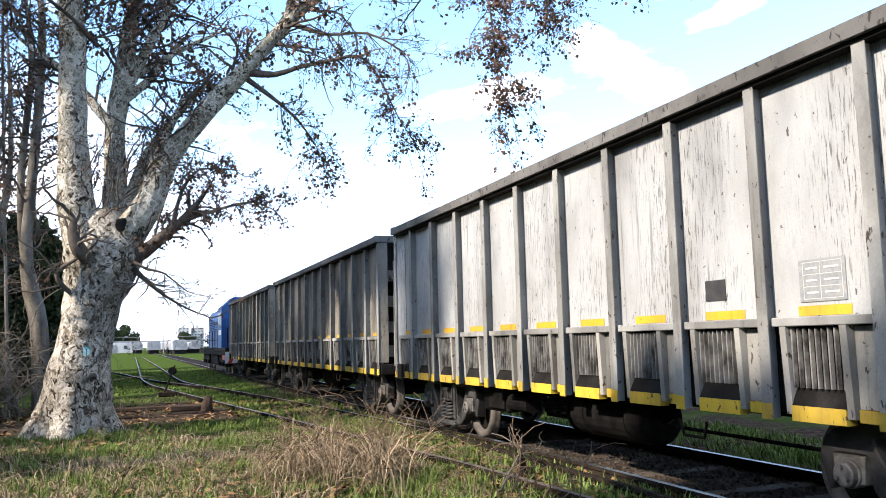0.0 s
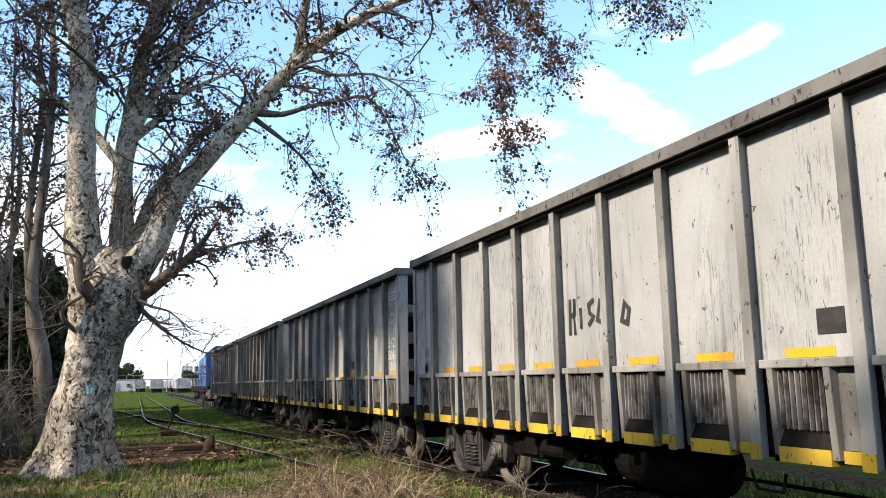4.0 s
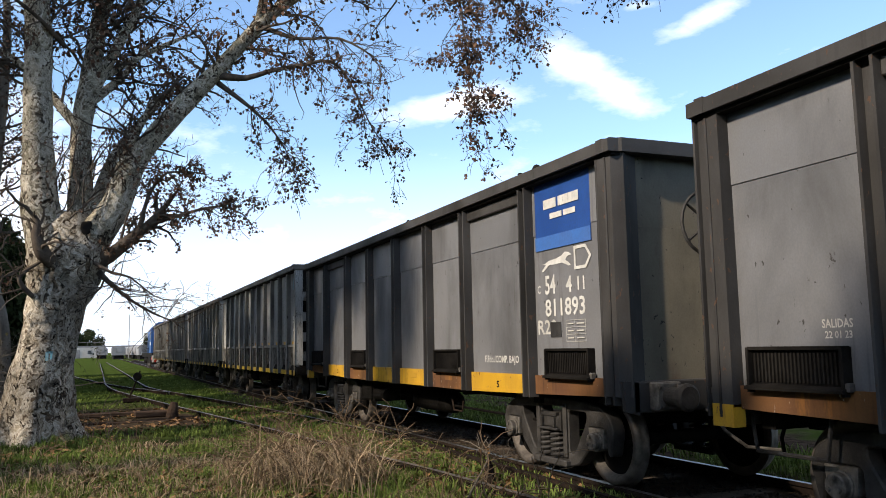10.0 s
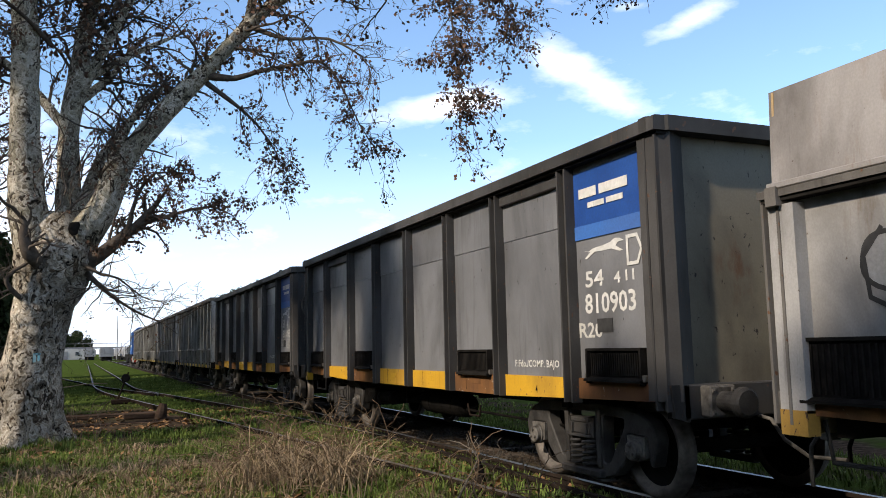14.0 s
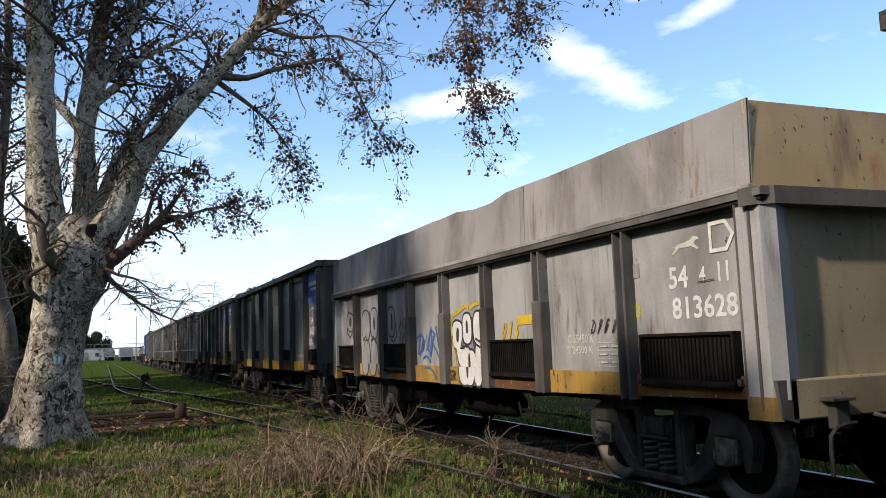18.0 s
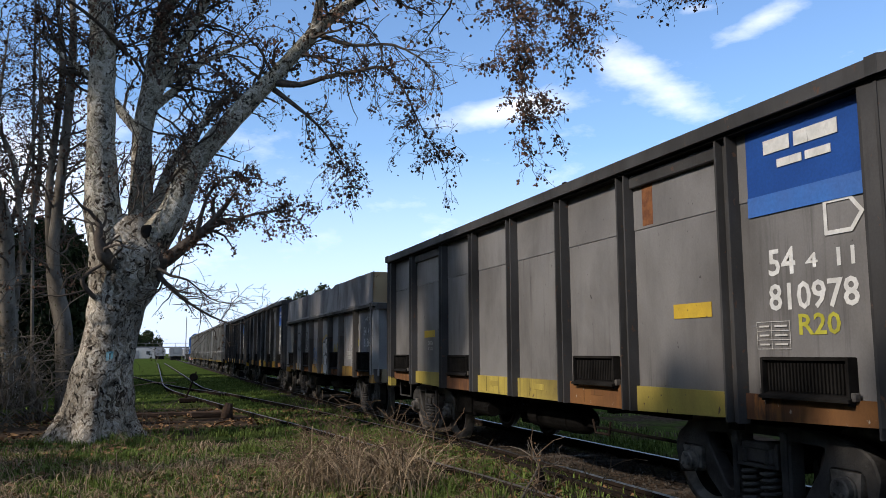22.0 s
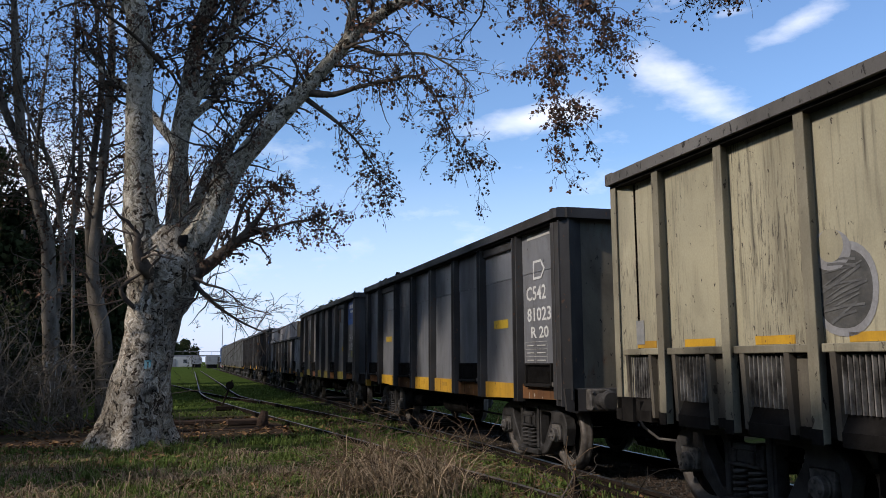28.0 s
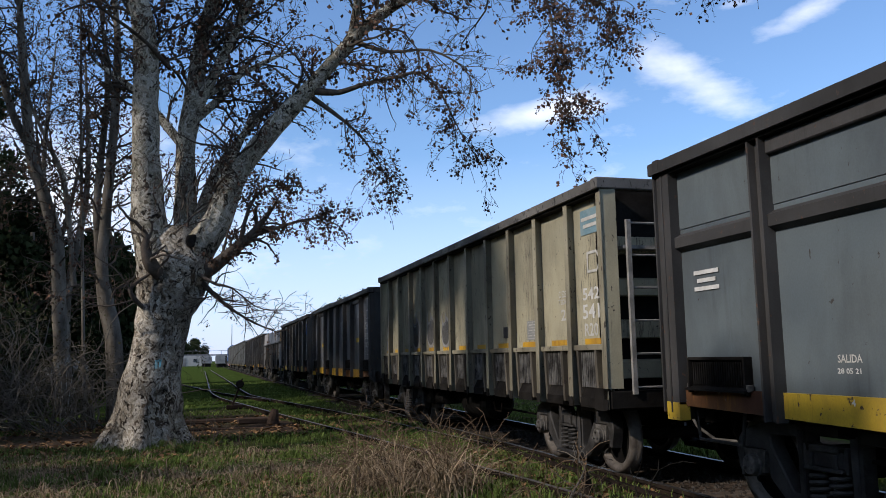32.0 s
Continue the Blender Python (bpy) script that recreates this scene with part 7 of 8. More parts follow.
def branches(wood, pts, rad, every, length, leaf=0.09, droop=0.05, level=2, kids=(4, 5), up=0.25, start=0.15, leafy=1.0, out=None):
    """Branches all along a limb."""
    seg = np.linalg.norm(np.diff(pts, axis=0), axis=1)
    cum = np.concatenate([[0], np.cumsum(seg)])
    s = cum[-1] * start
    while s < cum[-1]:
        k = min(len(pts) - 2, int(np.searchsorted(cum, s)))
        t = pts[k + 1] - pts[k]
        t /= np.linalg.norm(t) + 1e-9
        w = wood.r.normal(0, 1, 3)
        w = w - t * w.dot(t)
        w /= np.linalg.norm(w)
        d = t * 0.45 + w * 0.8 + np.array([0, 0, up])
        if out is not None:
            d = d + np.array(out)
        d /= np.linalg.norm(d)
        wood.twig(pts[k], d, wood.r.uniform(*length), min(rad[k] * 0.45, 0.035), level, leaf, droop, 5, kids, leafy)
        s += every * wood.r.uniform(0.6, 1.4)
    k = len(pts) - 1
    t = pts[k] - pts[k - 1]
    t /= np.linalg.norm(t)
    wood.twig(pts[k], t, wood.r.uniform(*length), rad[k], level, leaf, droop, 5, kids, leafy)


def plane_tree():
    tree = thing("plane_tree", "old plane tree with pale flaking bark and withered brown leaves", "tree")
    # trunk with flared roots and the swollen fork
    rows = [(-1.00, 17.2, -0.12, 0.86), (-1.00, 17.2, 0.10, 0.75), (-0.98, 17.2, 0.40, 0.645), (-0.94, 17.2, 0.96, 0.575), (-0.88, 17.2, 1.5, 0.525), (-0.80, 17.2, 2.05, 0.50),
            (-0.71, 17.2, 2.6, 0.53), (-0.61, 17.2, 3.05, 0.62), (-0.54, 17.15, 3.45, 0.64), (-0.52, 17.1, 3.85, 0.54), (-0.52, 17.1, 4.25, 0.32)]
    sides = 40
    pts, rad = curve3(rows, 0.10)
    w = Wood(1)
    w.tube(pts, rad, sides)
    v, centre = w.v[0], np.repeat(pts, sides, axis=0)
    for i in range(len(v)):
        off = v[i] - centre[i]
        z = v[i][2]
        a = math.atan2(off[1], off[0])
        root = max(0.0, 1 - z / 1.3) ** 2
        burl = max(0.0, min(1.0, (z - 2.4) / 0.6))
        k = 1 + root * 0.22 * math.sin(7 * a + 0.8) + root * 0.10 * math.sin(11 * a) + 0.05 * math.sin(3 * a + z * 0.9) + 0.10 * noise.noise(Vector(v[i]) * 1.3) + 0.05 * noise.noise(Vector(v[i]) * 4.0) + burl * (0.20 * noise.noise(Vector(v[i]) * 2.6) + 0.12 * noise.noise(Vector(v[i]) * 6.5))
        v[i] = centre[i] + off * k * np.array([1, 1, 1])
    ob = new("trunk", arrays("trunk", v, np.concatenate(w.f), BARK, True))
    ob.parent = tree
    tagged(ob, "thick pale trunk with flared roots and flaking bark")
    # painted mark and knot holes
    bm = bmesh.new()
    for q in ((0, 0, 0.05, 0.16), (0.05, 0.13, 0.10, 0.035), (0.07, 0.02, 0.04, 0.15)):
        box(bm, -0.80 + q[0] - q[2] / 2, -0.80 + q[0] + q[2] / 2, 16.585, 16.60, 1.47 + q[1], 1.47 + q[1] + q[3])
    part("painted_mark", bm, material("sky_blue_spray", (0.16, 0.42, 0.52), (0.30, 0.48, 0.54), 0.7, scale=12.0, bump=0.1), tree, "faded sky-blue spray mark")
    for x, y, z, r in ((-0.22, 16.54, 3.92, 0.11),):
        bm = bmesh.new()
        bmesh.ops.create_uvsphere(bm, u_segments=14, v_segments=8, radius=r)
        bmesh.ops.scale(bm, vec=(1, 0.3, 1.25), verts=bm.verts)
        for v in bm.verts:
            v.co *= 1 + 0.5 * noise.noise(v.co * 9 + Vector((x, y, z)))
        part("knot_hole", bm, SOOT_SHADE, tree, "dark knot hole", Matrix.Translation((x, y, z)))
    wood = Wood(21)
    B = BARK_LIMB
    l1 = limb(tree, [(-0.75, 17.1, 3.2, 0.405), (-1.00, 17.0, 4.2, 0.350), (-1.11, 16.9, 5.7, 0.267), (-1.18, 16.8, 8.0, 0.239), (-1.40, 16.7, 9.0, 0.202), (-1.9, 16.4, 11.0, 0.138), (-2.3, 16.0, 13.2, 0.064)], B)
    l2 = limb(tree, [(-0.50, 17.25, 3.3, 0.353), (-0.34, 17.4, 4.3, 0.252), (-0.38, 17.5, 5.9, 0.197), (-0.25, 17.5, 6.95, 0.202), (-0.09, 17.6, 8.4, 0.160), (0.16, 17.6, 9.3, 0.134), (0.5, 17.6, 11.0, 0.092), (0.7, 17.6, 12.8, 0.042)], B)
    l2b = limb(tree, [(-0.25, 17.5, 6.7, 0.136), (0.15, 17.3, 7.5, 0.111), (0.59, 17.2, 8.5, 0.093), (0.89, 17.1, 9.2, 0.085), (1.5, 16.9, 10.8, 0.043)], B)
    l3 = limb(tree, [(-0.45, 17.0, 3.2, 0.350), (-0.05, 16.9, 3.85, 0.319), (0.28, 16.7, 4.35, 0.274), (0.61, 16.6, 5.2, 0.220), (1.18, 16.4, 6.03, 0.201), (1.84, 16.2, 6.8, 0.175), (2.27, 16.0, 7.3, 0.144), (2.84, 15.7, 7.97, 0.125),
                     (3.5, 15.3, 8.5, 0.106), (4.4, 15.0, 9.0, 0.084), (5.4, 14.7, 9.4, 0.061), (6.3, 14.3, 9.6, 0.038)], B, label="great limb that leans out over the train")
    l7 = limb(tree, [(-0.2, 17.2, 4.1, 0.15), (0.0, 17.4, 4.8, 0.12), (0.26, 17.6, 5.55, 0.10), (0.79, 17.8, 6.4, 0.08), (1.4, 18.0, 7.2, 0.05)], BARK_LIMB)
    l9 = limb(tree, [(0.1, 16.8, 4.0, 0.13), (0.25, 16.7, 4.8, 0.10), (0.55, 16.5, 5.6, 0.075), (0.9, 16.4, 6.4, 0.05)], BARK_LIMB)
    l4 = limb(tree, [(-0.2, 17.0, 3.25, 0.20), (0.21, 16.7, 3.42, 0.14), (0.55, 16.5, 3.71, 0.11), (0.86, 16.3, 3.97, 0.085), (1.17, 16.1, 4.34, 0.05)], TWIG)
    l4b = limb(tree, [(0.80, 16.3, 3.95, 0.05), (1.48, 16.0, 4.16, 0.032), (2.11, 15.8, 4.31, 0.02), (2.53, 15.7, 4.14, 0.012)], TWIG, sides=7)
    l4c = limb(tree, [(0.70, 16.3, 3.88, 0.05), (0.84, 16.1, 4.49, 0.035), (1.15, 15.9, 4.91, 0.022), (1.77, 15.7, 4.89, 0.012)], TWIG, sides=7)
    l5 = limb(tree, [(-0.05, 17.0, 3.2, 0.07), (0.3, 16.6, 2.80, 0.036), (0.63, 16.3, 2.52, 0.027), (0.97, 16.0, 2.29, 0.02), (1.37, 15.8, 2.11, 0.010)], TWIG, sides=8)
    stub = limb(tree, [(-0.62, 16.85, 3.10, 0.15), (-0.84, 16.52, 3.32, 0.125), (-0.98, 16.40, 3.50, 0.105), (-1.04, 16.36, 3.74, 0.085), (-1.02, 16.36, 3.94, 0.065), (-1.08, 16.36, 4.06, 0.04)], TWIG, rough_=0.45, label="broken dark stub")
    hook = limb(tree, [(-1.05, 16.80, 2.62, 0.055), (-1.22, 16.62, 2.78, 0.045), (-1.30, 16.55, 2.96, 0.04), (-1.16, 16.55, 3.12, 0.035)], TWIG, rough_=0.4, label="hooked short limb")
    branches(wood, *stub, 0.10, (0.3, 1.1), 0.05, 0.0, level=1, kids=(3, 3), start=0.4, leafy=0.1, up=0.3)
    branches(wood, *hook, 0.16, (0.4, 1.3), 0.05, 0.0, level=2, kids=(3, 3), start=0.4, leafy=0.1, up=0.0)
    l3b = limb(tree, [(2.10, 16.1, 6.95, 0.09), (2.57, 15.9, 6.88, 0.06), (2.97, 15.6, 6.97, 0.045), (3.65, 15.2, 7.07, 0.035), (4.06, 15.0, 7.1, 0.028), (4.37, 14.8, 6.65, 0.02), (4.69, 14.6, 5.83, 0.012), (5.0, 14.5, 5.3, 0.006)], TWIG, sides=7)
    l3c = limb(tree, [(2.05, 16.2, 6.85, 0.06), (2.7, 16.0, 6.32, 0.035), (3.07, 15.8, 5.88, 0.022), (3.35, 15.7, 5.41, 0.012), (3.52, 15.6, 4.9, 0.006)], TWIG, sides=7)
    l3d = limb(tree, [(2.80, 15.7, 7.9, 0.06), (3.46, 15.2, 7.55, 0.035), (4.16, 14.8, 7.5, 0.025), (4.74, 14.5, 7.1, 0.015), (4.87, 14.4, 6.75, 0.008)], TWIG, sides=7)
    l10 = limb(tree, [(5.8, 14.5, 9.5, 0.05), (6.35, 14.2, 8.6, 0.03), (6.44, 14.0, 7.5, 0.018), (6.48, 13.9, 6.4, 0.010), (6.55, 13.8, 5.9, 0.005)], TWIG, sides=7)
    l11 = limb(tree, [(6.2, 14.3, 9.6, 0.05), (6.9, 13.9, 9.0, 0.03), (7.31, 13.7, 8.3, 0.018), (7.66, 13.5, 7.6, 0.008)], TWIG, sides=7)
    l12 = limb(tree, [(6.3, 14.3, 9.6, 0.05), (7.2, 13.8, 9.8, 0.04), (8.1, 13.4, 9.5, 0.025), (8.9, 13.2, 9.3, 0.015), (9.7, 13.0, 8.9, 0.006)], TWIG, sides=7)
    l13 = limb(tree, [(-0.7, 17.0, 7.5, 0.05), (-1.1, 16.4, 7.75, 0.04), (-1.45, 16.0, 7.9, 0.032), (-1.94, 15.5, 8.1, 0.025), (-2.6, 15.0, 8.8, 0.012)], TWIG, sides=7)
    for p, r_ in (l1, l2):
        branches(wood, p, r_, 0.15, (1.0, 2.6), 0.125, 0.03, start=0.36)
    branches(wood, *l2b, 0.14, (0.9, 2.2), 0.125, 0.04)
    branches(wood, *l3, 0.16, (0.9, 2.0), 0.12, 0.045, start=0.36, leafy=0.85)
    branches(wood, *l7, 0.24, (0.7, 1.4), 0.09, 0.02, leafy=0.7)
    branches(wood, *l9, 0.24, (0.6, 1.2), 0.09, 0.02, leafy=0.7)
    for p, r_ in (l4, l4b, l4c):
        branches(wood, p, r_, 0.085, (0.4, 0.85), 0.085, 0.03, start=0.25, level=2, kids=(4, 4))
    branches(wood, *l5, 0.085, (0.5, 1.25), 0.06, 0.03, level=2, kids=(2, 2), start=0.1, leafy=0.2, up=0.1)
    l5b = limb(tree, [(-0.1, 16.7, 3.3, 0.05), (0.25, 16.3, 3.05, 0.03), (0.55, 16.0, 2.95, 0.02), (0.95, 15.8, 2.6, 0.012), (1.25, 15.6, 2.5, 0.007)], TWIG, sides=6)
    branches(wood, *l5b, 0.10, (0.4, 1.1), 0.06, 0.03, level=2, kids=(2, 2), start=0.2, leafy=0.25, up=0.05)
    for p, r_ in (l3b, l3c, l3d):
        branches(wood, p, r_, 0.10, (0.5, 1.2), 0.095, 0.11, start=0.25, level=2, kids=(3, 4), up=-0.05, leafy=0.08 if p is l3d[0] else 0.9)
    for p, r_ in (l10, l11, l12):
        branches(wood, p, r_, 0.07, (0.5, 1.2), 0.10, 0.13, start=0.05, level=2, kids=(4, 4), up=-0.1)
    branches(wood, *l13, 0.3, (0.6, 1.4), 0.08, 0.05)
    # the upper crown, over the picture's top
    for ctrl in ([(-1.2, 16.8, 8.5, 0.14), (-2.0, 15.8, 10.0, 0.10), (-2.9, 15.0, 11.2, 0.06), (-3.6, 14.4, 12.0, 0.03)], [(-0.1, 17.6, 8.4, 0.14), (0.4, 16.4, 10.2, 0.10), (0.8, 15.2, 11.2, 0.06), (1.0, 14.0, 11.8, 0.03)],
                 [(2.8, 15.7, 8.0, 0.10), (3.0, 15.0, 9.6, 0.07), (3.3, 14.2, 10.6, 0.03)], [(-1.3, 16.7, 9.0, 0.14), (-0.9, 15.8, 11.0, 0.09), (-0.4, 15.0, 12.2, 0.05), (0.2, 14.4, 13.0, 0.02)],
                 [(-1.3, 16.7, 9.0, 0.12), (-2.6, 17.2, 10.2, 0.09), (-3.6, 17.6, 11.0, 0.05), (-4.6, 18.0, 11.4, 0.02)], [(0.2, 17.6, 9.4, 0.12), (0.9, 18.2, 10.6, 0.08), (1.6, 18.8, 11.4, 0.03)], [(-0.4, 17.5, 6.0, 0.10), (-1.4, 18.6, 7.4, 0.08), (-2.4, 19.6, 8.4, 0.04)],
                 [(-0.3, 17.5, 6.5, 0.10), (0.4, 18.8, 7.6, 0.08), (0.8, 20.0, 8.6, 0.04)], [(-0.2, 17.5, 7.0, 0.09), (0.8, 18.4, 8.0, 0.07), (1.8, 19.0, 8.8, 0.03)]):
        up = limb(tree, ctrl, B, sides=8)
        branches(wood, *up, 0.26, (1.0, 2.0), 0.12, 0.04, start=0.2, kids=(4, 3), leafy=0.4)
    # upright shoots round the fork
    for k in range(26):
        x, z = wood.r.uniform(-1.1, 0.5), wood.r.uniform(3.6, 5.2)
        wood.twig((x, 16.6 + wood.r.uniform(-0.2, 0.6), z), (wood.r.uniform(-0.4, 0.9), wood.r.uniform(-0.5, 0.2), 0.9), wood.r.uniform(0.8, 2.2), 0.016, 2, 0.075, 0.03, 4, (3, 3), 0.9)
    # stringy shoots round the foot
    for k in range(10):
        wood.twig((wood.r.uniform(-0.3, 0.4), 16.4 + wood.r.uniform(-0.2, 0.3), 0.0), (wood.r.uniform(0, 0.5), 0, 1), wood.r.uniform(0.5, 1.0), 0.008, 1, 0.05, 0.02, 3, (2, 2), 0.1)
    wood.objects(tree, TWIG, LEAFDRY)


plane_tree()


def far_tree(name, stems, seed, label, every=0.25, leaf=0.13, length=(1.0, 2.6), start=0.2, bark=None, kids=(4, 3), leafy=0.7):
    tree = thing(name, label, "tree", "trees behind the plane tree")
    wood = Wood(seed)
    for ctrl in stems:
        p, r_ = limb(tree, [(a, b, c, q * 0.72) for a, b, c, q in ctrl], bark or BARK_FAR, "stem", 9)
        branches(wood, p, r_, every, length, leaf, 0.05, start=start, kids=kids, leafy=leafy)
    wood.objects(tree, TWIG, LEAFDRY)


far_tree("slender_plane_tree", [[(-2.1, 24, -0.1, 0.42), (-2.15, 24, 0.7, 0.34), (-2.27, 24, 2.24, 0.31), (-2.47, 24, 3.15, 0.30), (-2.61, 24, 4.07, 0.22), (-2.58, 24, 5.3, 0.20), (-2.49, 24, 6.9, 0.18), (-2.42, 24, 8.5, 0.17), (-2.41, 24, 10.5, 0.14), (-2.6, 24, 12.5, 0.09), (-2.8, 24, 15.0, 0.04)],
                                [(-2.47, 24, 3.3, 0.22), (-2.72, 24.2, 4.5, 0.17), (-2.83, 24.3, 6.1, 0.15), (-2.78, 24.5, 7.6, 0.13), (-2.7, 24.6, 9.5, 0.11), (-3.0, 24.8, 12.0, 0.06), (-3.2, 25, 14, 0.03)]], 5, "slender plane tree with grey bark and brown leaves")
far_tree("leaning_tree", [[(-3.9, 28, -0.1, 0.40), (-4.02, 28, 0.6, 0.34), (-4.23, 28, 3.0, 0.30), (-4.4, 28, 5.3, 0.29), (-4.87, 28, 7.0, 0.27), (-5.26, 28, 8.2, 0.23), (-5.56, 28, 10.7, 0.19), (-5.8, 28, 13.2, 0.13), (-6.0, 28, 16, 0.05)],
                          [(-5.2, 28, 8.2, 0.18), (-5.87, 28.2, 9.5, 0.17), (-6.34, 28.4, 11.1, 0.15), (-6.8, 28.6, 13.0, 0.1), (-7.3, 29, 15.5, 0.04)],
                          [(-3.71, 27, 3.9, 0.12), (-4.07, 27, 6.9, 0.11), (-4.6, 27, 8.3, 0.09), (-5.1, 27, 9.4, 0.06), (-5.6, 27, 11.0, 0.03)]], 6, "grey leaning tree with a forked stem")
far_tree("thin_tree", [[(-3.15, 26, -0.1, 0.09), (-3.2, 26, 0.8, 0.075), (-3.4, 26, 5.1, 0.06), (-3.57, 26, 9.0, 0.055), (-3.69, 26, 12.5, 0.045), (-3.8, 26, 15, 0.02)]], 7, "thin dark sapling among larger trees", every=0.5, length=(0.7, 1.6))
far_tree("woodland_tree", [[(-7.5, 30, -0.1, 0.35), (-7.6, 30, 3, 0.28), (-7.4, 30, 7, 0.22), (-7.8, 30, 12, 0.13), (-8, 30, 16, 0.04)], [(-7.5, 30, 4, 0.15), (-8.6, 30.4, 8, 0.1), (-9.0, 31, 13, 0.04)]], 8, "bare woodland tree with brown leaves")
far_tree("woodland_tree", [[(-10.5, 35, -0.1, 0.4), (-10.3, 35, 4, 0.3), (-10.8, 35, 9, 0.2), (-10.2, 35, 16, 0.05)], [(-10.3, 35, 4, 0.2), (-9.2, 35, 8, 0.14), (-8.4, 35, 14, 0.04)]], 9, "bare woodland tree with brown leaves")
far_tree("woodland_tree", [[(-5.0, 36, -0.1, 0.3), (-5.2, 36, 4, 0.24), (-4.6, 36, 9, 0.16), (-4.9, 36, 15, 0.04)], [(-5.2, 36, 4, 0.16), (-6.3, 36, 9, 0.1), (-6.8, 36, 13, 0.03)]], 10, "bare woodland tree with brown leaves")
far_tree("woodland_tree", [[(-7.2, 42, -0.1, 0.35), (-7.0, 42, 5, 0.26), (-7.3, 42, 11, 0.16), (-7.0, 42, 17, 0.04)], [(-7.0, 42, 5, 0.2), (-5.9, 42, 10, 0.12), (-5.4, 42, 15, 0.03)]], 12, "bare woodland tree with brown leaves")


def thicket(name, spots, seed, leafmat, label, leaf=0.12, dens=420, twigs=10, bark=None):
    """Bushes of many leaves round bare stems."""
    for i, (x, y, r, hgt) in enumerate(spots):
        bush = thing(name, label, "bush", "undergrowth by the trees")
        w = Wood(seed + i)
        for _ in range(twigs):
            w.twig((x + w.r.normal(0, r * 0.25), y + w.r.normal(0, r * 0.25), 0), (w.r.normal(0, 0.5), w.r.normal(0, 0.5), 1), hgt * w.r.uniform(0.6, 1.15), 0.022, 2, leaf, 0.06, 4, (3, 4), 0.8)
        m = int(dens * r * hgt)
        a = w.r.uniform(0, 2 * np.pi, m)
        rad = r * np.sqrt(w.r.uniform(0, 1, m))
        z = hgt * w.r.uniform(0.02, 1, m) * (1 - 0.45 * (rad / r) ** 2)
        pts = np.stack([x + rad * np.cos(a), y + rad * np.sin(a), z], 1)
        keep = np.array([noise.noise(Vector(q) * 0.9) > -0.18 for q in pts])
        w.leaves(pts[keep], 1, leaf * 1.2, 0.10)
        w.objects(bush, bark or TWIG, leafmat)


thicket("evergreen_bush", [(-7.2, 32, 2.2, 5.0), (-9.5, 31, 2.6, 5.2), (-5.6, 38, 2.2, 5.8), (-8.6, 39, 2.8, 6.6), (-12, 36, 3.2, 6.6), (-4.0, 44, 2.0, 4.2), (-11, 28, 2.4, 4.6), (-5.4, 48, 2.6, 5.2), (-8, 52, 3.2, 6.4), (-13, 46, 4, 7.2), (-9.5, 22, 2.2, 4.5), (-12, 16, 2.6, 5)], 40, BUSHLEAF, "dark evergreen bush in the undergrowth", 0.13, 300)
thicket("bare_sapling", [(-3.3, 21.5, 0.7, 4.6), (-4.3, 22.5, 0.9, 5.2), (-5.3, 21.5, 0.9, 4.6), (-2.6, 22.5, 0.6, 3.6), (-6.4, 23.0, 1.0, 5.0)], 52, BUSHDRY, "tangle of bare grey sapling stems", 0.06, 40, 15, PALETWIG)
thicket("brown_shrub", [(-4.9, 25.5, 1.0, 2.4), (-6.2, 24.5, 1.3, 3.2), (-7.6, 26, 1.5, 3.4), (-3.6, 29.5, 0.9, 1.6), (-5.4, 29.5, 1.1, 1.7), (-4.4, 33.0, 1.0, 1.5)], 60, BUSHDRY, "tangled brown leafless shrub", 0.07, 60, 12)

# a clump of pampas grass at the wood's foot
def pampas(x, y):
    clump = thing("pampas_grass", "pampas grass with pale feathery plumes under the trees", "grass", m=pose(x, y, 0))
    w = Wood(33)
    for _ in range(90):
        w.twig((w.r.normal(0, 0.12), w.r.normal(0, 0.12), 0), (w.r.normal(0, 0.5), w.r.normal(0, 0.5), 1), w.r.uniform(0.6, 1.2), 0.007, 0, 0.03, 0.14, 3, (1, 1), 0.0)
    w.objects(clump, BUSHDRY, BUSHDRY, "leaf_tuft")
    for dx, top, lean in ((-0.42, 1.5, -0.3), (-0.22, 1.72, -0.12), (0.0, 1.85, 0.02), (0.2, 1.7, 0.2), (0.40, 1.55, 0.35)):
        f = Wood(int(100 + dx * 50))
        stem = [(dx * 0.2, 0, 0), (dx * 0.6, 0, top * 0.55), (dx, 0, top * 0.85), (dx + lean * 0.4, 0, top)]
        f.tube(stem, [0.008, 0.007, 0.006, 0.004], 4)
        for k in range(60):
            t = f.r.uniform(0.0, 1.0)
            p = np.array(stem[2]) * (1 - t) + np.array(stem[3]) * t - np.array([0, 0, 0.12])
            f.twig(p, (lean * 0.5 + f.r.normal(0, 0.4), f.r.normal(0, 0.4), 0.7), f.r.uniform(0.08, 0.2), 0.005, 0, 0.03, 0.25, 3, (1, 1), 0.0)
        ob = new("plume", arrays("plume", np.concatenate(f.v), np.concatenate(f.f), FADED))
        ob.parent = clump
        tagged(ob, "pale feathery plume")


pampas(-3.9, 27.6)

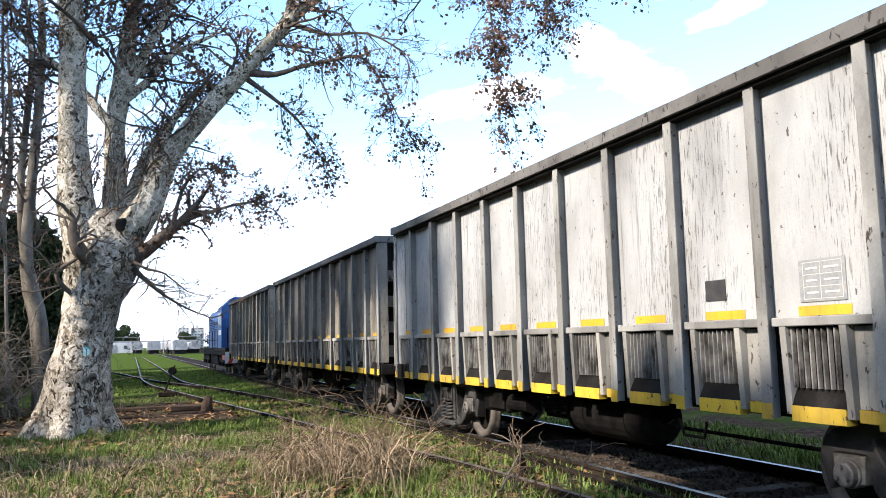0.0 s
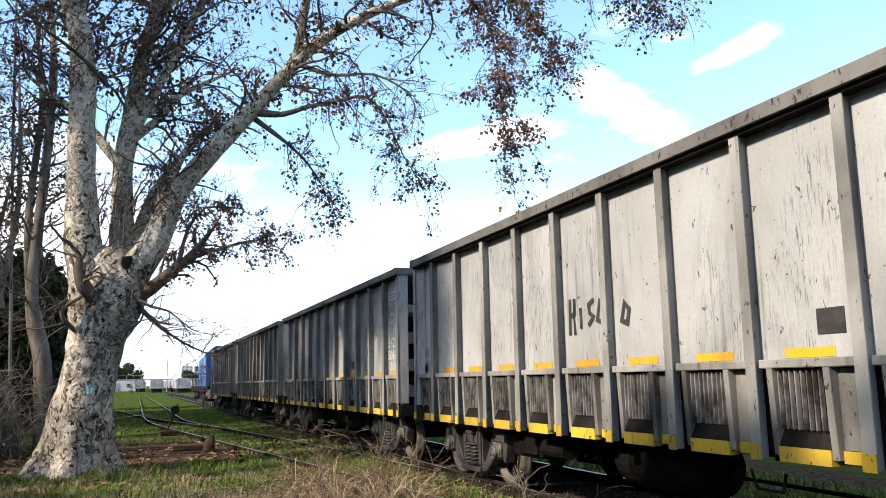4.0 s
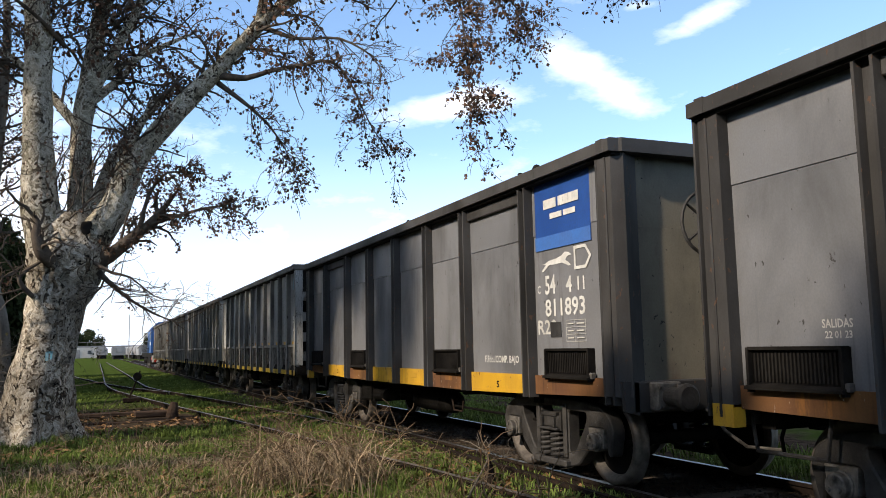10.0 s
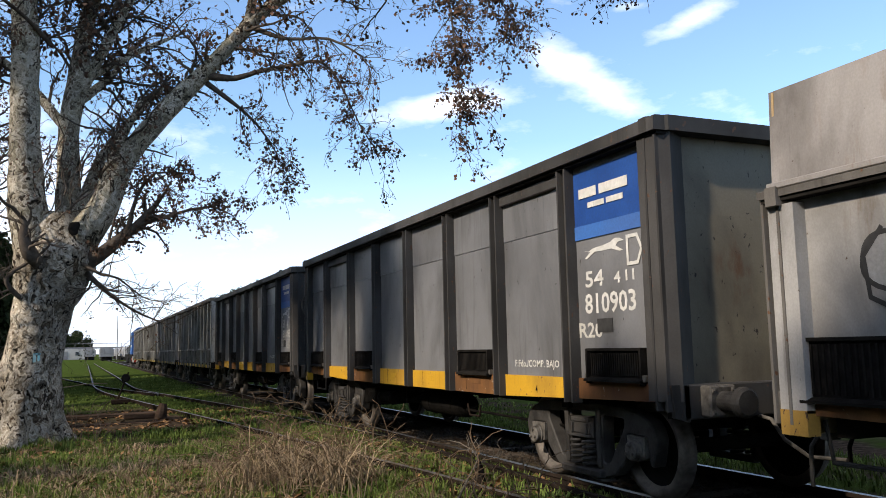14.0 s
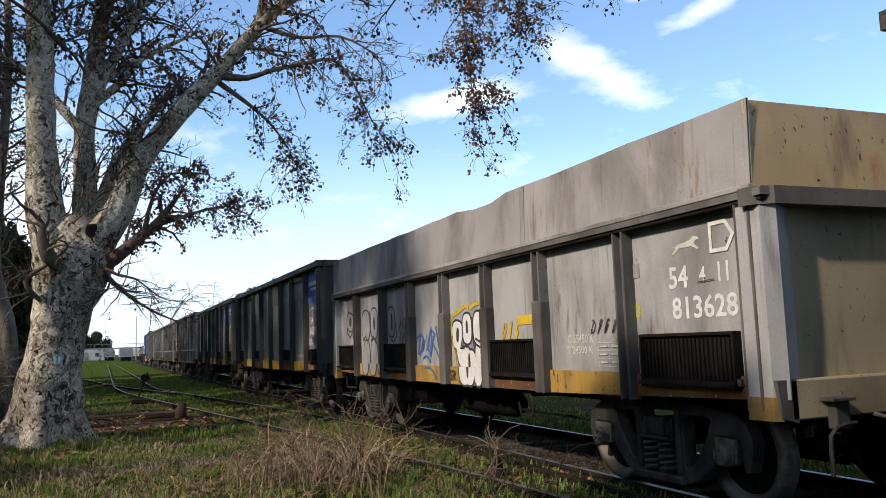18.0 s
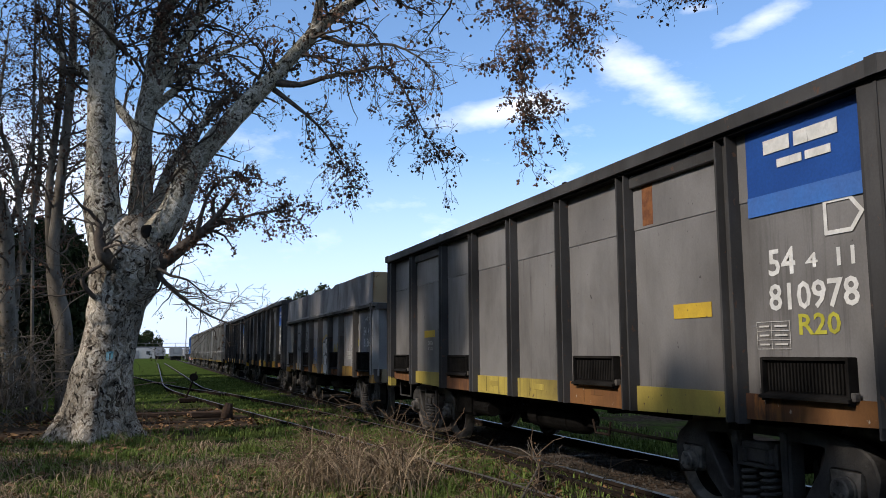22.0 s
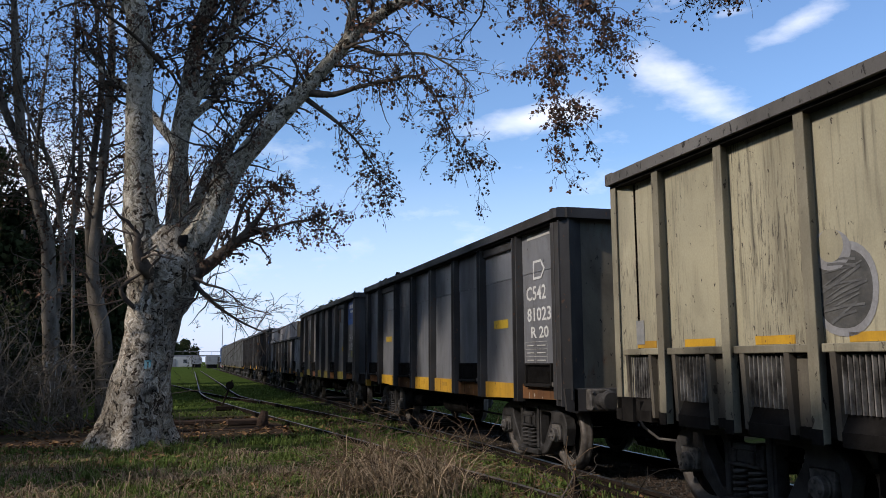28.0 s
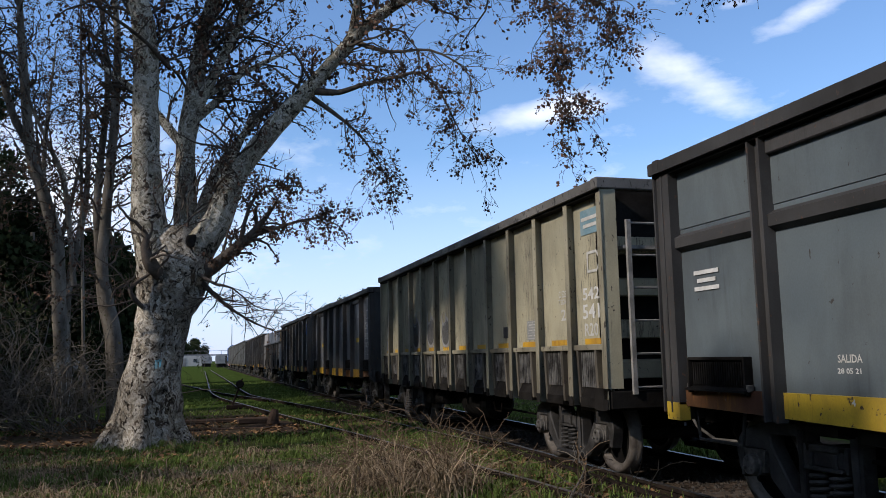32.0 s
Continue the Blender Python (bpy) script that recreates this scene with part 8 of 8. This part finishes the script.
# the wood's backdrop, plus unseen evergreens beside and behind the viewer, added for shade
def dense_tree(x, y, hgt, r, seed, clumps=16):
    tree = thing("evergreen_tree", "dense dark evergreen tree, unseen ones added for shade", "tree", "trees along the lane")
    limb(tree, [(x, y, -0.1, 0.35), (x + 0.2, y, hgt * 0.4, 0.26), (x, y + 0.3, hgt * 0.9, 0.08)], BARK_FAR, "trunk", 9)
    w = Wood(seed)
    for _ in range(clumps):
        a = w.r.uniform(0, 2 * np.pi)
        rr = r * math.sqrt(w.r.uniform(0, 1)) * 0.8
        c = np.array([x + rr * math.cos(a), y + rr * math.sin(a), hgt * w.r.uniform(0.35, 0.95)])
        w.twig((x, y, c[2] * 0.7), (c - np.array([x, y, c[2] * 0.7])) / (np.linalg.norm(c - np.array([x, y, c[2] * 0.7])) + 0.1), rr + 0.6, 0.05, 1, 0.2, 0.02, 5, (3, 3))
        p = w.r.normal(0, 1, (700, 3))
        p /= np.linalg.norm(p, axis=1)[:, None]
        p *= (r * 0.42 * w.r.uniform(0.1, 1, 700) ** 0.4)[:, None]
        w.leaves(p + c, 1, 0.26, 0.1)
    w.objects(tree, TWIG, BUSHLEAF)


# first two stand unseen by the viewer, placed to shade the train's near foot
for k, (x, y, hgt, r) in enumerate([(-7.0, -1.0, 9.5, 2.8), (-7.2, 2.2, 8.6, 2.3), (-4.9, 40.0, 7.4, 2.3), (-6.8, 37.0, 7.8, 2.6), (-8.9, 40.0, 8.8, 3.0), (-5.8, 46.5, 8.2, 2.6), (-12.5, 10.0, 6.0, 2.6), (-12.5, 3.5, 5.5, 2.6), (-13.5, -4.0, 6.5, 3.0), (-9.0, -14.0, 5.5, 3.0), (-21.0, 4.0, 9.0, 3.6), (-7.0, 41.0, 6.4, 3.0), (-5.6, 52.0, 6.0, 2.6), (-9.5, 45.0, 7.6, 3.4), (-13.5, 40.0, 7.6, 3.8), (-4.8, 62.0, 6.5, 2.4)]):
    dense_tree(x, y, hgt, r, 100 + k, 40 if k < 2 else 16)

def sky_screen_tree(x, y, hgt, seed):
    """An unseen tree that continues the wood's edge, added to keep sky light off the train."""
    tree = thing("broadleaf_tree", "broad dark tree added out of view to block sky light", "tree", "trees of the wood's edge")
    limb(tree, [(x, y, -0.1, 0.4), (x + 0.2, y, hgt * 0.4, 0.28), (x, y + 0.3, hgt * 0.9, 0.06)], BARK_FAR, "trunk", 8)
    w = Wood(seed)
    for _ in range(15):
        c = np.array([x + w.r.uniform(-2.4, 2.4), y + w.r.uniform(-3.2, 3.2), hgt * w.r.uniform(0.12, 0.9)])
        p = w.r.normal(0, 1, (170, 3))
        p *= (1.7 * w.r.uniform(0.1, 1, 170) ** 0.4 / np.linalg.norm(p, axis=1))[:, None]
        w.leaves(p + c, 1, 0.62, 0.1)
    w.objects(tree, TWIG, BUSHLEAF)


def tall_tree(x, y, hgt, low, r, seed):
    """A tall tree with a bare bole and a high spreading crown, added out of view to shade the train."""
    tree = thing("tall_tree", "tall unseen tree with a bare bole and high crown, added to shade the train", "tree", "trees along the lane")
    limb(tree, [(x, y, -0.1, 0.45), (x + 0.2, y, low * 0.6, 0.32), (x - 0.1, y + 0.2, low, 0.26), (x, y + 0.3, hgt * 0.92, 0.06)], BARK_FAR, "trunk", 9)
    w = Wood(seed)
    for _ in range(18 if y < 15 else 34):
        a = w.r.uniform(0, 2 * np.pi)
        rr = r * math.sqrt(w.r.uniform(0, 1)) * 0.9
        c = np.array([x + rr * math.cos(a), y + rr * math.sin(a), low + (hgt - low) * w.r.uniform(0.15, 0.95)])
        foot = np.array([x, y, max(low - 0.4, c[2] - rr * 0.6)])
        w.twig(foot, (c - foot) / (np.linalg.norm(c - foot) + 0.1), np.linalg.norm(c - foot), 0.05, 1, 0.2, 0.0, 5, (3, 3))
        p = w.r.normal(0, 1, (150, 3))
        p /= np.linalg.norm(p, axis=1)[:, None]
        p *= (w.r.uniform(0.6, 1.1) * w.r.uniform(0.1, 1, 150) ** 0.5)[:, None]
        w.leaves(p + c, 1, 0.24, 0.1)
    w.objects(tree, TWIG, BUSHLEAF)


# placed along the sun's path, so that their crowns dapple the wagons
for k, (x, y, hgt, low, r) in enumerate([(-10.5, 9.6, 17.0, 11.4, 2.4), (-11.5, 12.8, 17.5, 11.8, 2.8), (-11.6, 17.4, 16.5, 10.2, 1.9), (-11.0, 21.0, 18.0, 9.8, 3.4), (-12.0, 25.5, 18.0, 9.6, 3.8), (-12.5, 32.0, 18.0, 9.6, 3.8), (-13.0, 38.0, 18.0, 9.4, 3.8), (-13.0, 44.5, 18.0, 9.4, 3.8), (-13.5, 51.0, 18.0, 9.4, 3.8)]):
    tall_tree(x, y, hgt, low, r, 140 + k)

# closed row outside the view, added to cut the blue sky light
for k in range(15):
    sky_screen_tree(-17.5 - 2.0 * ((k * 7) % 3), -22 + 6.0 * k, 10.5 + 1.2 * ((k * 5) % 3), 200 + k)

# eucalyptus crowns that show above the wagons
def crown_tree(x, y, hgt, r, seed, label):
    tree = thing("distant_tree", label, "tree", "distant trees")
    limb(tree, [(x, y, -0.1, 0.5), (x, y, hgt * 0.5, 0.35), (x + 0.3, y, hgt * 0.9, 0.1)], BARK_FAR, "trunk", 8)
    w = Wood(seed)
    for _ in range(9):
        cx, cy, cz = x + w.r.normal(0, r * 0.5), y + w.r.normal(0, r * 0.4), hgt * w.r.uniform(0.55, 1.0)
        m = 420
        p = w.r.normal(0, 1, (m, 3))
        p /= np.linalg.norm(p, axis=1)[:, None]
        p *= (r * 0.42 * w.r.uniform(0.4, 1, m) ** 0.5)[:, None]
        w.leaves(p + np.array([cx, cy, cz]), 1, r * 0.10, 0.1)
    w.objects(tree, TWIG, BUSHLEAF)


crown_tree(15.5, 88, 8.3, 2.0, 70, "dark green tree crown behind the train")
crown_tree(17.6, 92, 8.4, 1.8, 71, "dark green tree crown behind the train")
for k, (x, y, hgt, r) in enumerate([(-3.0, 330, 9.0, 4.5), (-7.5, 300, 8, 4.0), (1.0, 420, 7, 3.5), (-14, 280, 9, 5), (40, 420, 8, 5), (30, 500, 8, 6), (55, 430, 9, 6), (-24, 320, 11, 6)]):
    crown_tree(x, y, hgt, r, 80 + k, "grey-green tree on the horizon")

# ---------------------------------------------------------------- the far yard


def far_box(name, label, category, x0, x1, y0, y1, z1, mat, parts=()):
    bm = bmesh.new()
    box(bm, x0, x1, y0, y1, 0, z1, 0.1)
    w = thing(name, label, category, "far yard", bm, mat)
    for nm, a, b, c, d, e, f, m2 in parts:
        part(nm, box(bmesh.new(), a, b, c, d, e, f), m2, w)
    return w


def standing_wagon(x, y, length, hgt, mat, label):
    w = thing("standing_wagon", label, "wagon", "wagons in the far yard")
    bm = bmesh.new()
    prism(bm, [(x - 1.4, 0.9), (x + 1.4, 0.9), (x + 1.4, hgt - 0.4), (x + 0.9, hgt), (x - 0.9, hgt), (x - 1.4, hgt - 0.4)], "y", y, y + length)
    part("body", bm, mat, w)
    bm = bmesh.new()
    box(bm, x - 1.1, x + 1.1, y + 0.5, y + length - 0.5, -0.02, 0.9)
    part("running_gear", bm, SOOT_SHADE, w)
    bm = bmesh.new()
    box(bm, x - 0.7, x + 0.7, y - 0.06, y, 1.6, 2.6)
    part("end_door", bm, FARGREY, w)


for k in range(6):
    standing_wagon(9.6 - 0.05 * k, 181 + 14.5 * k, 13.5, 3.0, FARWHITE, "pale covered wagon standing in the far yard")
standing_wagon(4.9, 200, 14, 3.0, FARGREY, "grey coach standing in the far yard")
standing_wagon(1.6, 230, 14, 2.9, FARWHITE, "pale coach standing in the far yard")
standing_wagon(14.2, 205, 30, 2.7, FARWHITE, "long white coach standing in the far yard")
far_box("low_shed", "low pale shed beyond the yard", "shed", -12, 0.5, 260, 268, 3.2, CONCRETE, [("door", -6, -4, 259.9, 260, 0, 2.4, FARGREY), ("window", -2, -1, 259.9, 260, 1.2, 2.2, FARGLASS)])


def apartment_block(x, y, wide, deep, storeys, label):
    bm = bmesh.new()
    hgt = storeys * 3.0
    box(bm, x, x + wide, y, y + deep, 0, hgt)
    w = thing("apartment_building", label, "building", "apartment blocks", bm, CONCRETE)
    cols = max(3, int(wide / 3.2))
    win = mesh_of("window", box(bmesh.new(), -0.7, 0.7, -0.05, 0.02, -0.6, 0.6), FARGLASS)
    for i in range(storeys):
        for j in range(cols):
            part("window", win, None, w, "", Matrix.Translation((x + wide * (j + 0.5) / cols, y - 0.02, 3 * i + 1.6)))
    part("roof_tank", box(bmesh.new(), x + wide * 0.4, x + wide * 0.6, y + 2, y + deep - 2, hgt, hgt + 3), CONCRETE, w)


apartment_block(45.5, 900, 11, 10, 7, "pale apartment block on the skyline")
apartment_block(58.5, 905, 13, 10, 7, "pale apartment block on the skyline")
apartment_block(52, 980, 9, 9, 6, "pale apartment block on the skyline")


def footbridge():
    w = thing("pipe_bridge", "long dark pipe bridge with a thin rail across the far tracks", "bridge")
    bm = bmesh.new()
    box(bm, -22, 30, 238.6, 239.4, 2.95, 3.35)
    part("deck", bm, FARGREY, w)
    bm = bmesh.new()
    tube(bm, [(-22, 239, 4.3), (30, 239, 4.3)], 0.06, 5)
    part("hand_rail", bm, FARGREY, w)
    for k in range(14):
        bm = bmesh.new()
        tube(bm, [(-21 + 3.8 * k, 239, 3.3), (-21 + 3.8 * k, 239, 4.3)], 0.05, 5)
        part("rail_post", bm, FARGREY, w)
    for x in (-20, -8.5, 12.2, 28):
        bm = bmesh.new()
        box(bm, x - 0.25, x + 0.25, 238.7, 239.3, 0, 2.95)
        part("pier", bm, FARGREY, w)


footbridge()
bm = bmesh.new()
tube(bm, [(0, 0, 0), (0, 0, 11.0)], [0.14, 0.08], 8)
lamp = thing("yard_mast", "tall thin steel mast in the yard", "mast", bm=bm, mat=FARGREY, m=pose(7.8, 224, 0))

# ---------------------------------------------------------------- grass, straw and leaf litter


def blades(name, count, xr, yr, size, lean, mat, seed, label, keep, width=0.006, z=0.0):
    """Grass as one object of kind stuff: bent blades of three triangles."""
    r = np.random.RandomState(seed)
    x, y = r.uniform(*xr, count), r.uniform(*yr, count)
    ok = np.array([keep(a, b, c) for a, b, c in zip(x, y, r.rand(count))])
    x, y = x[ok], y[ok]
    m = len(x)
    g = np.array([swell(a, b) for a, b in zip(x, y)]) + z
    a = r.uniform(0, 2 * np.pi, m)
    h_ = size * r.uniform(0.4, 1.3, m)
    le = lean * r.uniform(0.2, 1.4, m) * h_
    dx, dy = np.cos(a), np.sin(a)
    sx, sy = -dy * width, dx * width
    base = np.stack([x, y, g - 0.01], 1)
    d1 = np.stack([dx * le * 0.35, dy * le * 0.35, h_ * 0.6], 1)
    d2 = np.stack([dx * le, dy * le, h_ * (1 - 0.25 * np.minimum(1.5, le / h_))], 1)
    s3 = np.stack([sx, sy, np.zeros(m)], 1)
    v = np.stack([base - s3, base + s3, base + d1 + s3 * 0.8, base + d1 - s3 * 0.8, base + d2], 1).reshape(-1, 3)
    i = np.arange(m)[:, None] * 5
    f = np.concatenate([np.hstack([i, i + 1, i + 2]), np.hstack([i, i + 2, i + 3]), np.hstack([i + 3, i + 2, i + 4])])
    tagged(new(name, arrays(name, v, f, mat)), label, "grass", kind="stuff")


def patchy(scale, level, seed):
    def f(x, y, p):
        return noise.noise(Vector((x * scale, y * scale, seed))) > level + (p - 0.5) * 0.5
    return f


def green_ok(x, y, p):
    if abs(x - TRACK_X) < 0.8:
        return False
    return bareness(x, y) < 0.35 + p * 0.3 and patchy(0.55, -0.12, 2.0)(x, y, p)


blades("lawn_grass", 55000, (-6, 5.2), (5.5, 18), 0.11, 0.8, GRASS, 1, "short green grass among dead leaves", green_ok, 0.008)
blades("lawn_grass", 44000, (2.2, 9.5), (4.0, 24), 0.13, 0.7, GRASS, 2, "green grass between the rails", lambda x, y, p: abs(x - TRACK_X) > 0.90 and patchy(0.8, -0.1, 5.0)(x, y, p), 0.008)
blades("meadow_grass", 60000, (-12, 18), (18, 62), 0.085, 0.9, GRASS, 3, "green grass of the yard", green_ok, 0.016)
blades("straw_grass", 46000, (-6, 3.6), (7.5, 15.5), 0.11, 2.4, DRYGRASS, 4, "dry trampled straw", lambda x, y, p: patchy(0.7, 0.06, 9.0)(x, y, p), 0.005)
blades("tall_dry_grass", 1300, (1.6, 3.5), (8.6, 11.8), 0.55, 0.85, DRYGRASS, 5, "tall dry grass in an arching clump", lambda x, y, p: math.hypot((x - 2.5) / 0.75, (y - 10.0) / 1.5) < 0.45 + 0.5 * p and patchy(1.6, -0.1, 3.0)(x, y, p), 0.005)


def tussocks(name, spots, seed, label, mat, per=46, reach=0.42, width=0.0045):
    """Clumps of long blades that rise and arch over; one object of kind stuff."""
    r = np.random.RandomState(seed)
    c = np.repeat(np.array(spots), per, axis=0)
    m = len(c)
    size = c[:, 2] * r.uniform(0.45, 1.25, m)
    a = r.uniform(0, 2 * np.pi, m)
    x, y = c[:, 0] + r.normal(0, 0.09, m), c[:, 1] + r.normal(0, 0.09, m)
    g = np.array([swell(p, q) for p, q in zip(x, y)])
    lean = reach * size * r.uniform(0.15, 2.0, m)
    out = np.stack([np.cos(a), np.sin(a), np.zeros(m)], 1)
    side = np.stack([-np.sin(a), np.cos(a), np.zeros(m)], 1) * (width * r.uniform(0.6, 1.5, m))[:, None]
    base = np.stack([x, y, g - 0.01], 1)
    up = np.array([0, 0, 1.0])
    rows = []
    for f, o, h_ in ((0, 0, 0), (0.35, 0.14, 0.52), (0.65, 0.42, 0.82), (0.85, 0.72, 0.90)):
        q = base + out * (lean * o)[:, None] + up * (size * h_ * (1 - 0.18 * np.minimum(2, lean / size) * f))[:, None]
        rows += [q - side * (1 - 0.5 * f), q + side * (1 - 0.5 * f)]
    rows.append(base + out * lean[:, None] + up * (size * (0.86 - 0.22 * np.minimum(2, lean / size)))[:, None])
    v = np.stack(rows, 1).reshape(-1, 3)
    i = np.arange(m)[:, None] * 9
    f = [np.hstack([i + p, i + q, i + s]) for p, q, s in ((0, 1, 3), (0, 3, 2), (2, 3, 5), (2, 5, 4), (4, 5, 7), (4, 7, 6), (6, 7, 8))]
    tagged(new(name, arrays(name, v, np.concatenate(f), mat)), label, "grass", kind="stuff")


tr = random.Random(52)
straw_spots = [(tr.uniform(-3.0, 1.9), tr.uniform(8.6, 12.2), tr.uniform(0.10, 0.28)) for _ in range(150)]
straw_spots += [(tr.gauss(2.05, 0.25), tr.gauss(10.3, 0.5), tr.uniform(0.35, 0.8)) for _ in range(22)]
straw_spots += [(tr.gauss(2.75, 0.33), tr.gauss(9.8, 0.6), tr.uniform(0.35, 0.75)) for _ in range(30)]
straw_spots += [(tr.uniform(-3.5, 2.0), tr.uniform(11.5, 15.0), tr.uniform(0.08, 0.18)) for _ in range(70)]
tussocks("straw_tussocks", [q for q in straw_spots if q[0] < 3.4], 53, "long dead grass arching over in pale clumps", DRYGRASS, 15, 1.25, 0.0055)
tussocks("green_tussocks", [(tr.uniform(-4.0, 4.1), tr.uniform(7.5, 17.0), tr.uniform(0.10, 0.22)) for _ in range(260)], 54, "fresh green grass in clumps", GRASS, 40, 0.5, 0.005)


def litter(name, count, xr, yr, seed, size, keep):
    r = np.random.RandomState(seed)
    w = Wood(seed)
    x, y = r.uniform(*xr, count), r.uniform(*yr, count)
    pts = [(a, b, swell(a, b) + 0.025) for a, b, p in zip(x, y, r.rand(count)) if keep(a, b, p)]
    pts = np.array(pts)
    m = len(pts)
    s = size * r.uniform(0.5, 1.3, m)[:, None]
    a = r.uniform(0, 2 * np.pi, m)
    d = np.stack([np.cos(a), np.sin(a), r.normal(0, 0.25, m)], 1)
    e = np.stack([-np.sin(a), np.cos(a), r.normal(0, 0.25, m)], 1)
    up = np.array([0, 0, 1.0])
    q = np.stack([pts - d * s * 0.5, pts + e * s * 0.45 + up * s * 0.25, pts + d * s * 0.5 + up * s * 0.1, pts - e * s * 0.45 + up * s * 0.2], 1).reshape(-1, 3)
    i = np.arange(m)[:, None] * 4
    f = np.concatenate([np.hstack([i, i + 1, i + 2]), np.hstack([i, i + 2, i + 3])])
    tagged(new(name, arrays(name, q, f, LEAFLITTER)), "fallen brown plane leaves", "leaves", kind="stuff")


litter("leaf_litter", 9000, (-7, 4.8), (5.2, 24), 31, 0.11, patchy(0.45, -0.15, 4.0))
litter("leaf_litter", 500, (3.2, 5.0), (5, 14), 32, 0.11, lambda x, y, p: True)


def weed_stalks():
    """Bare dry stalks that stand up out of the straw."""
    w = Wood(77)
    clump = thing("dry_weed_stalks", "bare dry weed stalks standing in the straw", "weeds", kind="stuff")
    for k in range(70):
        x, y = w.r.uniform(2.0, 4.1), w.r.uniform(9.5, 14.0)
        w.twig((x, y, 0), (w.r.normal(0, 0.35), w.r.normal(0, 0.3), 1), w.r.uniform(0.5, 1.15), 0.006, 1, 0.04, 0.06, 3, (3, 3), 0.05)
    for k in range(150):
        x, y = w.r.normal(2.45, 0.5), w.r.normal(10.1, 0.9)
        w.twig((x, y, 0), (w.r.normal(0, 0.45), w.r.normal(0, 0.3), 1), w.r.uniform(0.35, 0.95), 0.005, 1, 0.03, 0.14, 3, (2, 2), 0.04)
    for k in range(14):
        x, y = w.r.uniform(3.1, 4.0), w.r.uniform(6.5, 8.5)
        w.twig((x, y, 0), (w.r.normal(0, 0.5), w.r.normal(0, 0.3), 0.8), w.r.uniform(0.4, 0.9), 0.009, 1, 0.05, 0.05, 3, (3, 3), 0.25)
    for k in range(90):
        x, y = w.r.uniform(-3.4, 2.5), w.r.uniform(7.5, 15.0)
        w.twig((x, y, 0), (w.r.normal(0, 0.7), w.r.normal(0, 0.4), 0.8), w.r.uniform(0.2, 0.6), 0.005, 1, 0.04, 0.12, 3, (2, 2), 0.1)
    w.objects(clump, STALK, LEAFLITTER)


weed_stalks()


def dark_clod(x, y, r, hgt):
    bm = bmesh.new()
    bmesh.ops.create_icosphere(bm, subdivisions=3, radius=1)
    for v in bm.verts:
        k = 1 + 0.25 * noise.noise(v.co * 2.5) + 0.12 * noise.noise(v.co * 7)
        v.co = Vector((v.co.x * r * k, v.co.y * r * k, max(-0.05, v.co.z * hgt * k)))
    thing("charred_stump", "small dark stump among dry grass", "stump", bm=bm, mat=RAILSIDE, m=pose(x, y, 0))


dark_clod(2.25, 10.5, 0.13, 0.33)


def dead_branch():
    """A fallen branch with its twigs, lying against the siding rail."""
    w = Wood(91)
    branch = thing("dead_branch", "fallen grey dead branch lying on the siding rail", "branch")
    limb(branch, [(3.55, 7.9, 0.05, 0.016), (3.85, 8.25, 0.20, 0.014), (4.20, 8.75, 0.30, 0.011), (4.55, 9.4, 0.42, 0.006)], BARK_FAR, "stick", 6)
    for x, y, z, dx, dz in ((3.85, 8.25, 0.20, -0.4, 0.5), (4.0, 8.45, 0.24, 0.6, 0.5), (4.2, 8.75, 0.30, 0.3, 0.7), (4.3, 8.9, 0.33, -0.5, 0.4), (4.1, 8.6, 0.27, 0.7, 0.1)):
        w.twig((x, y, z), (dx, 0.3, dz), w.r.uniform(0.3, 0.6), 0.007, 1, 0.05, 0.02, 4, (3, 3), 0.1)
    w.objects(branch, BARK_FAR, LEAFLITTER, "twig_growth", "foliage")


dead_branch()
dark_clod(4.12, 8.55, 0.07, 0.30)

# ---------------------------------------------------------------- the train's travel
TRAVEL = [(0, 0.0), (2, 6.2), (4, 12.37), (6, 18.55), (8, 24.78), (10, 31.09), (12, 37.38), (14, 43.62), (16, 49.80), (18, 56.0), (20, 62.3),
          (22, 68.65), (24, 75.1), (26, 81.52), (28, 87.93), (30, 94.3), (32, 100.65)]


def gone(t):
    """Metres that the train has gone by t seconds."""
    for (t0, s0), (t1, s1) in zip(TRAVEL, TRAVEL[1:]):
        if t <= t1:
            return s0 + (s1 - s0) * (t - t0) / (t1 - t0)
    return TRAVEL[-1][1]


def motions():
    for key, w in wagons.items():
        walk(w, [(t, base_pose(CENTRES[key] + s)) for t, s in TRAVEL])
    walk(loco, [(t, base_pose(LOCO_Y + s)) for t, s in TRAVEL])
    for w in (*wagons.values(), loco):
        for o in w.children_recursive:
            if o.name.startswith("wheelset"):
                at = o.matrix_basis.translation.copy()
                walk(o, [(0.2 * k, Matrix.Translation(at) @ Matrix.Rotation(-gone(0.2 * k) / WHEEL_R, 4, "X")) for k in range(161)])


motions()
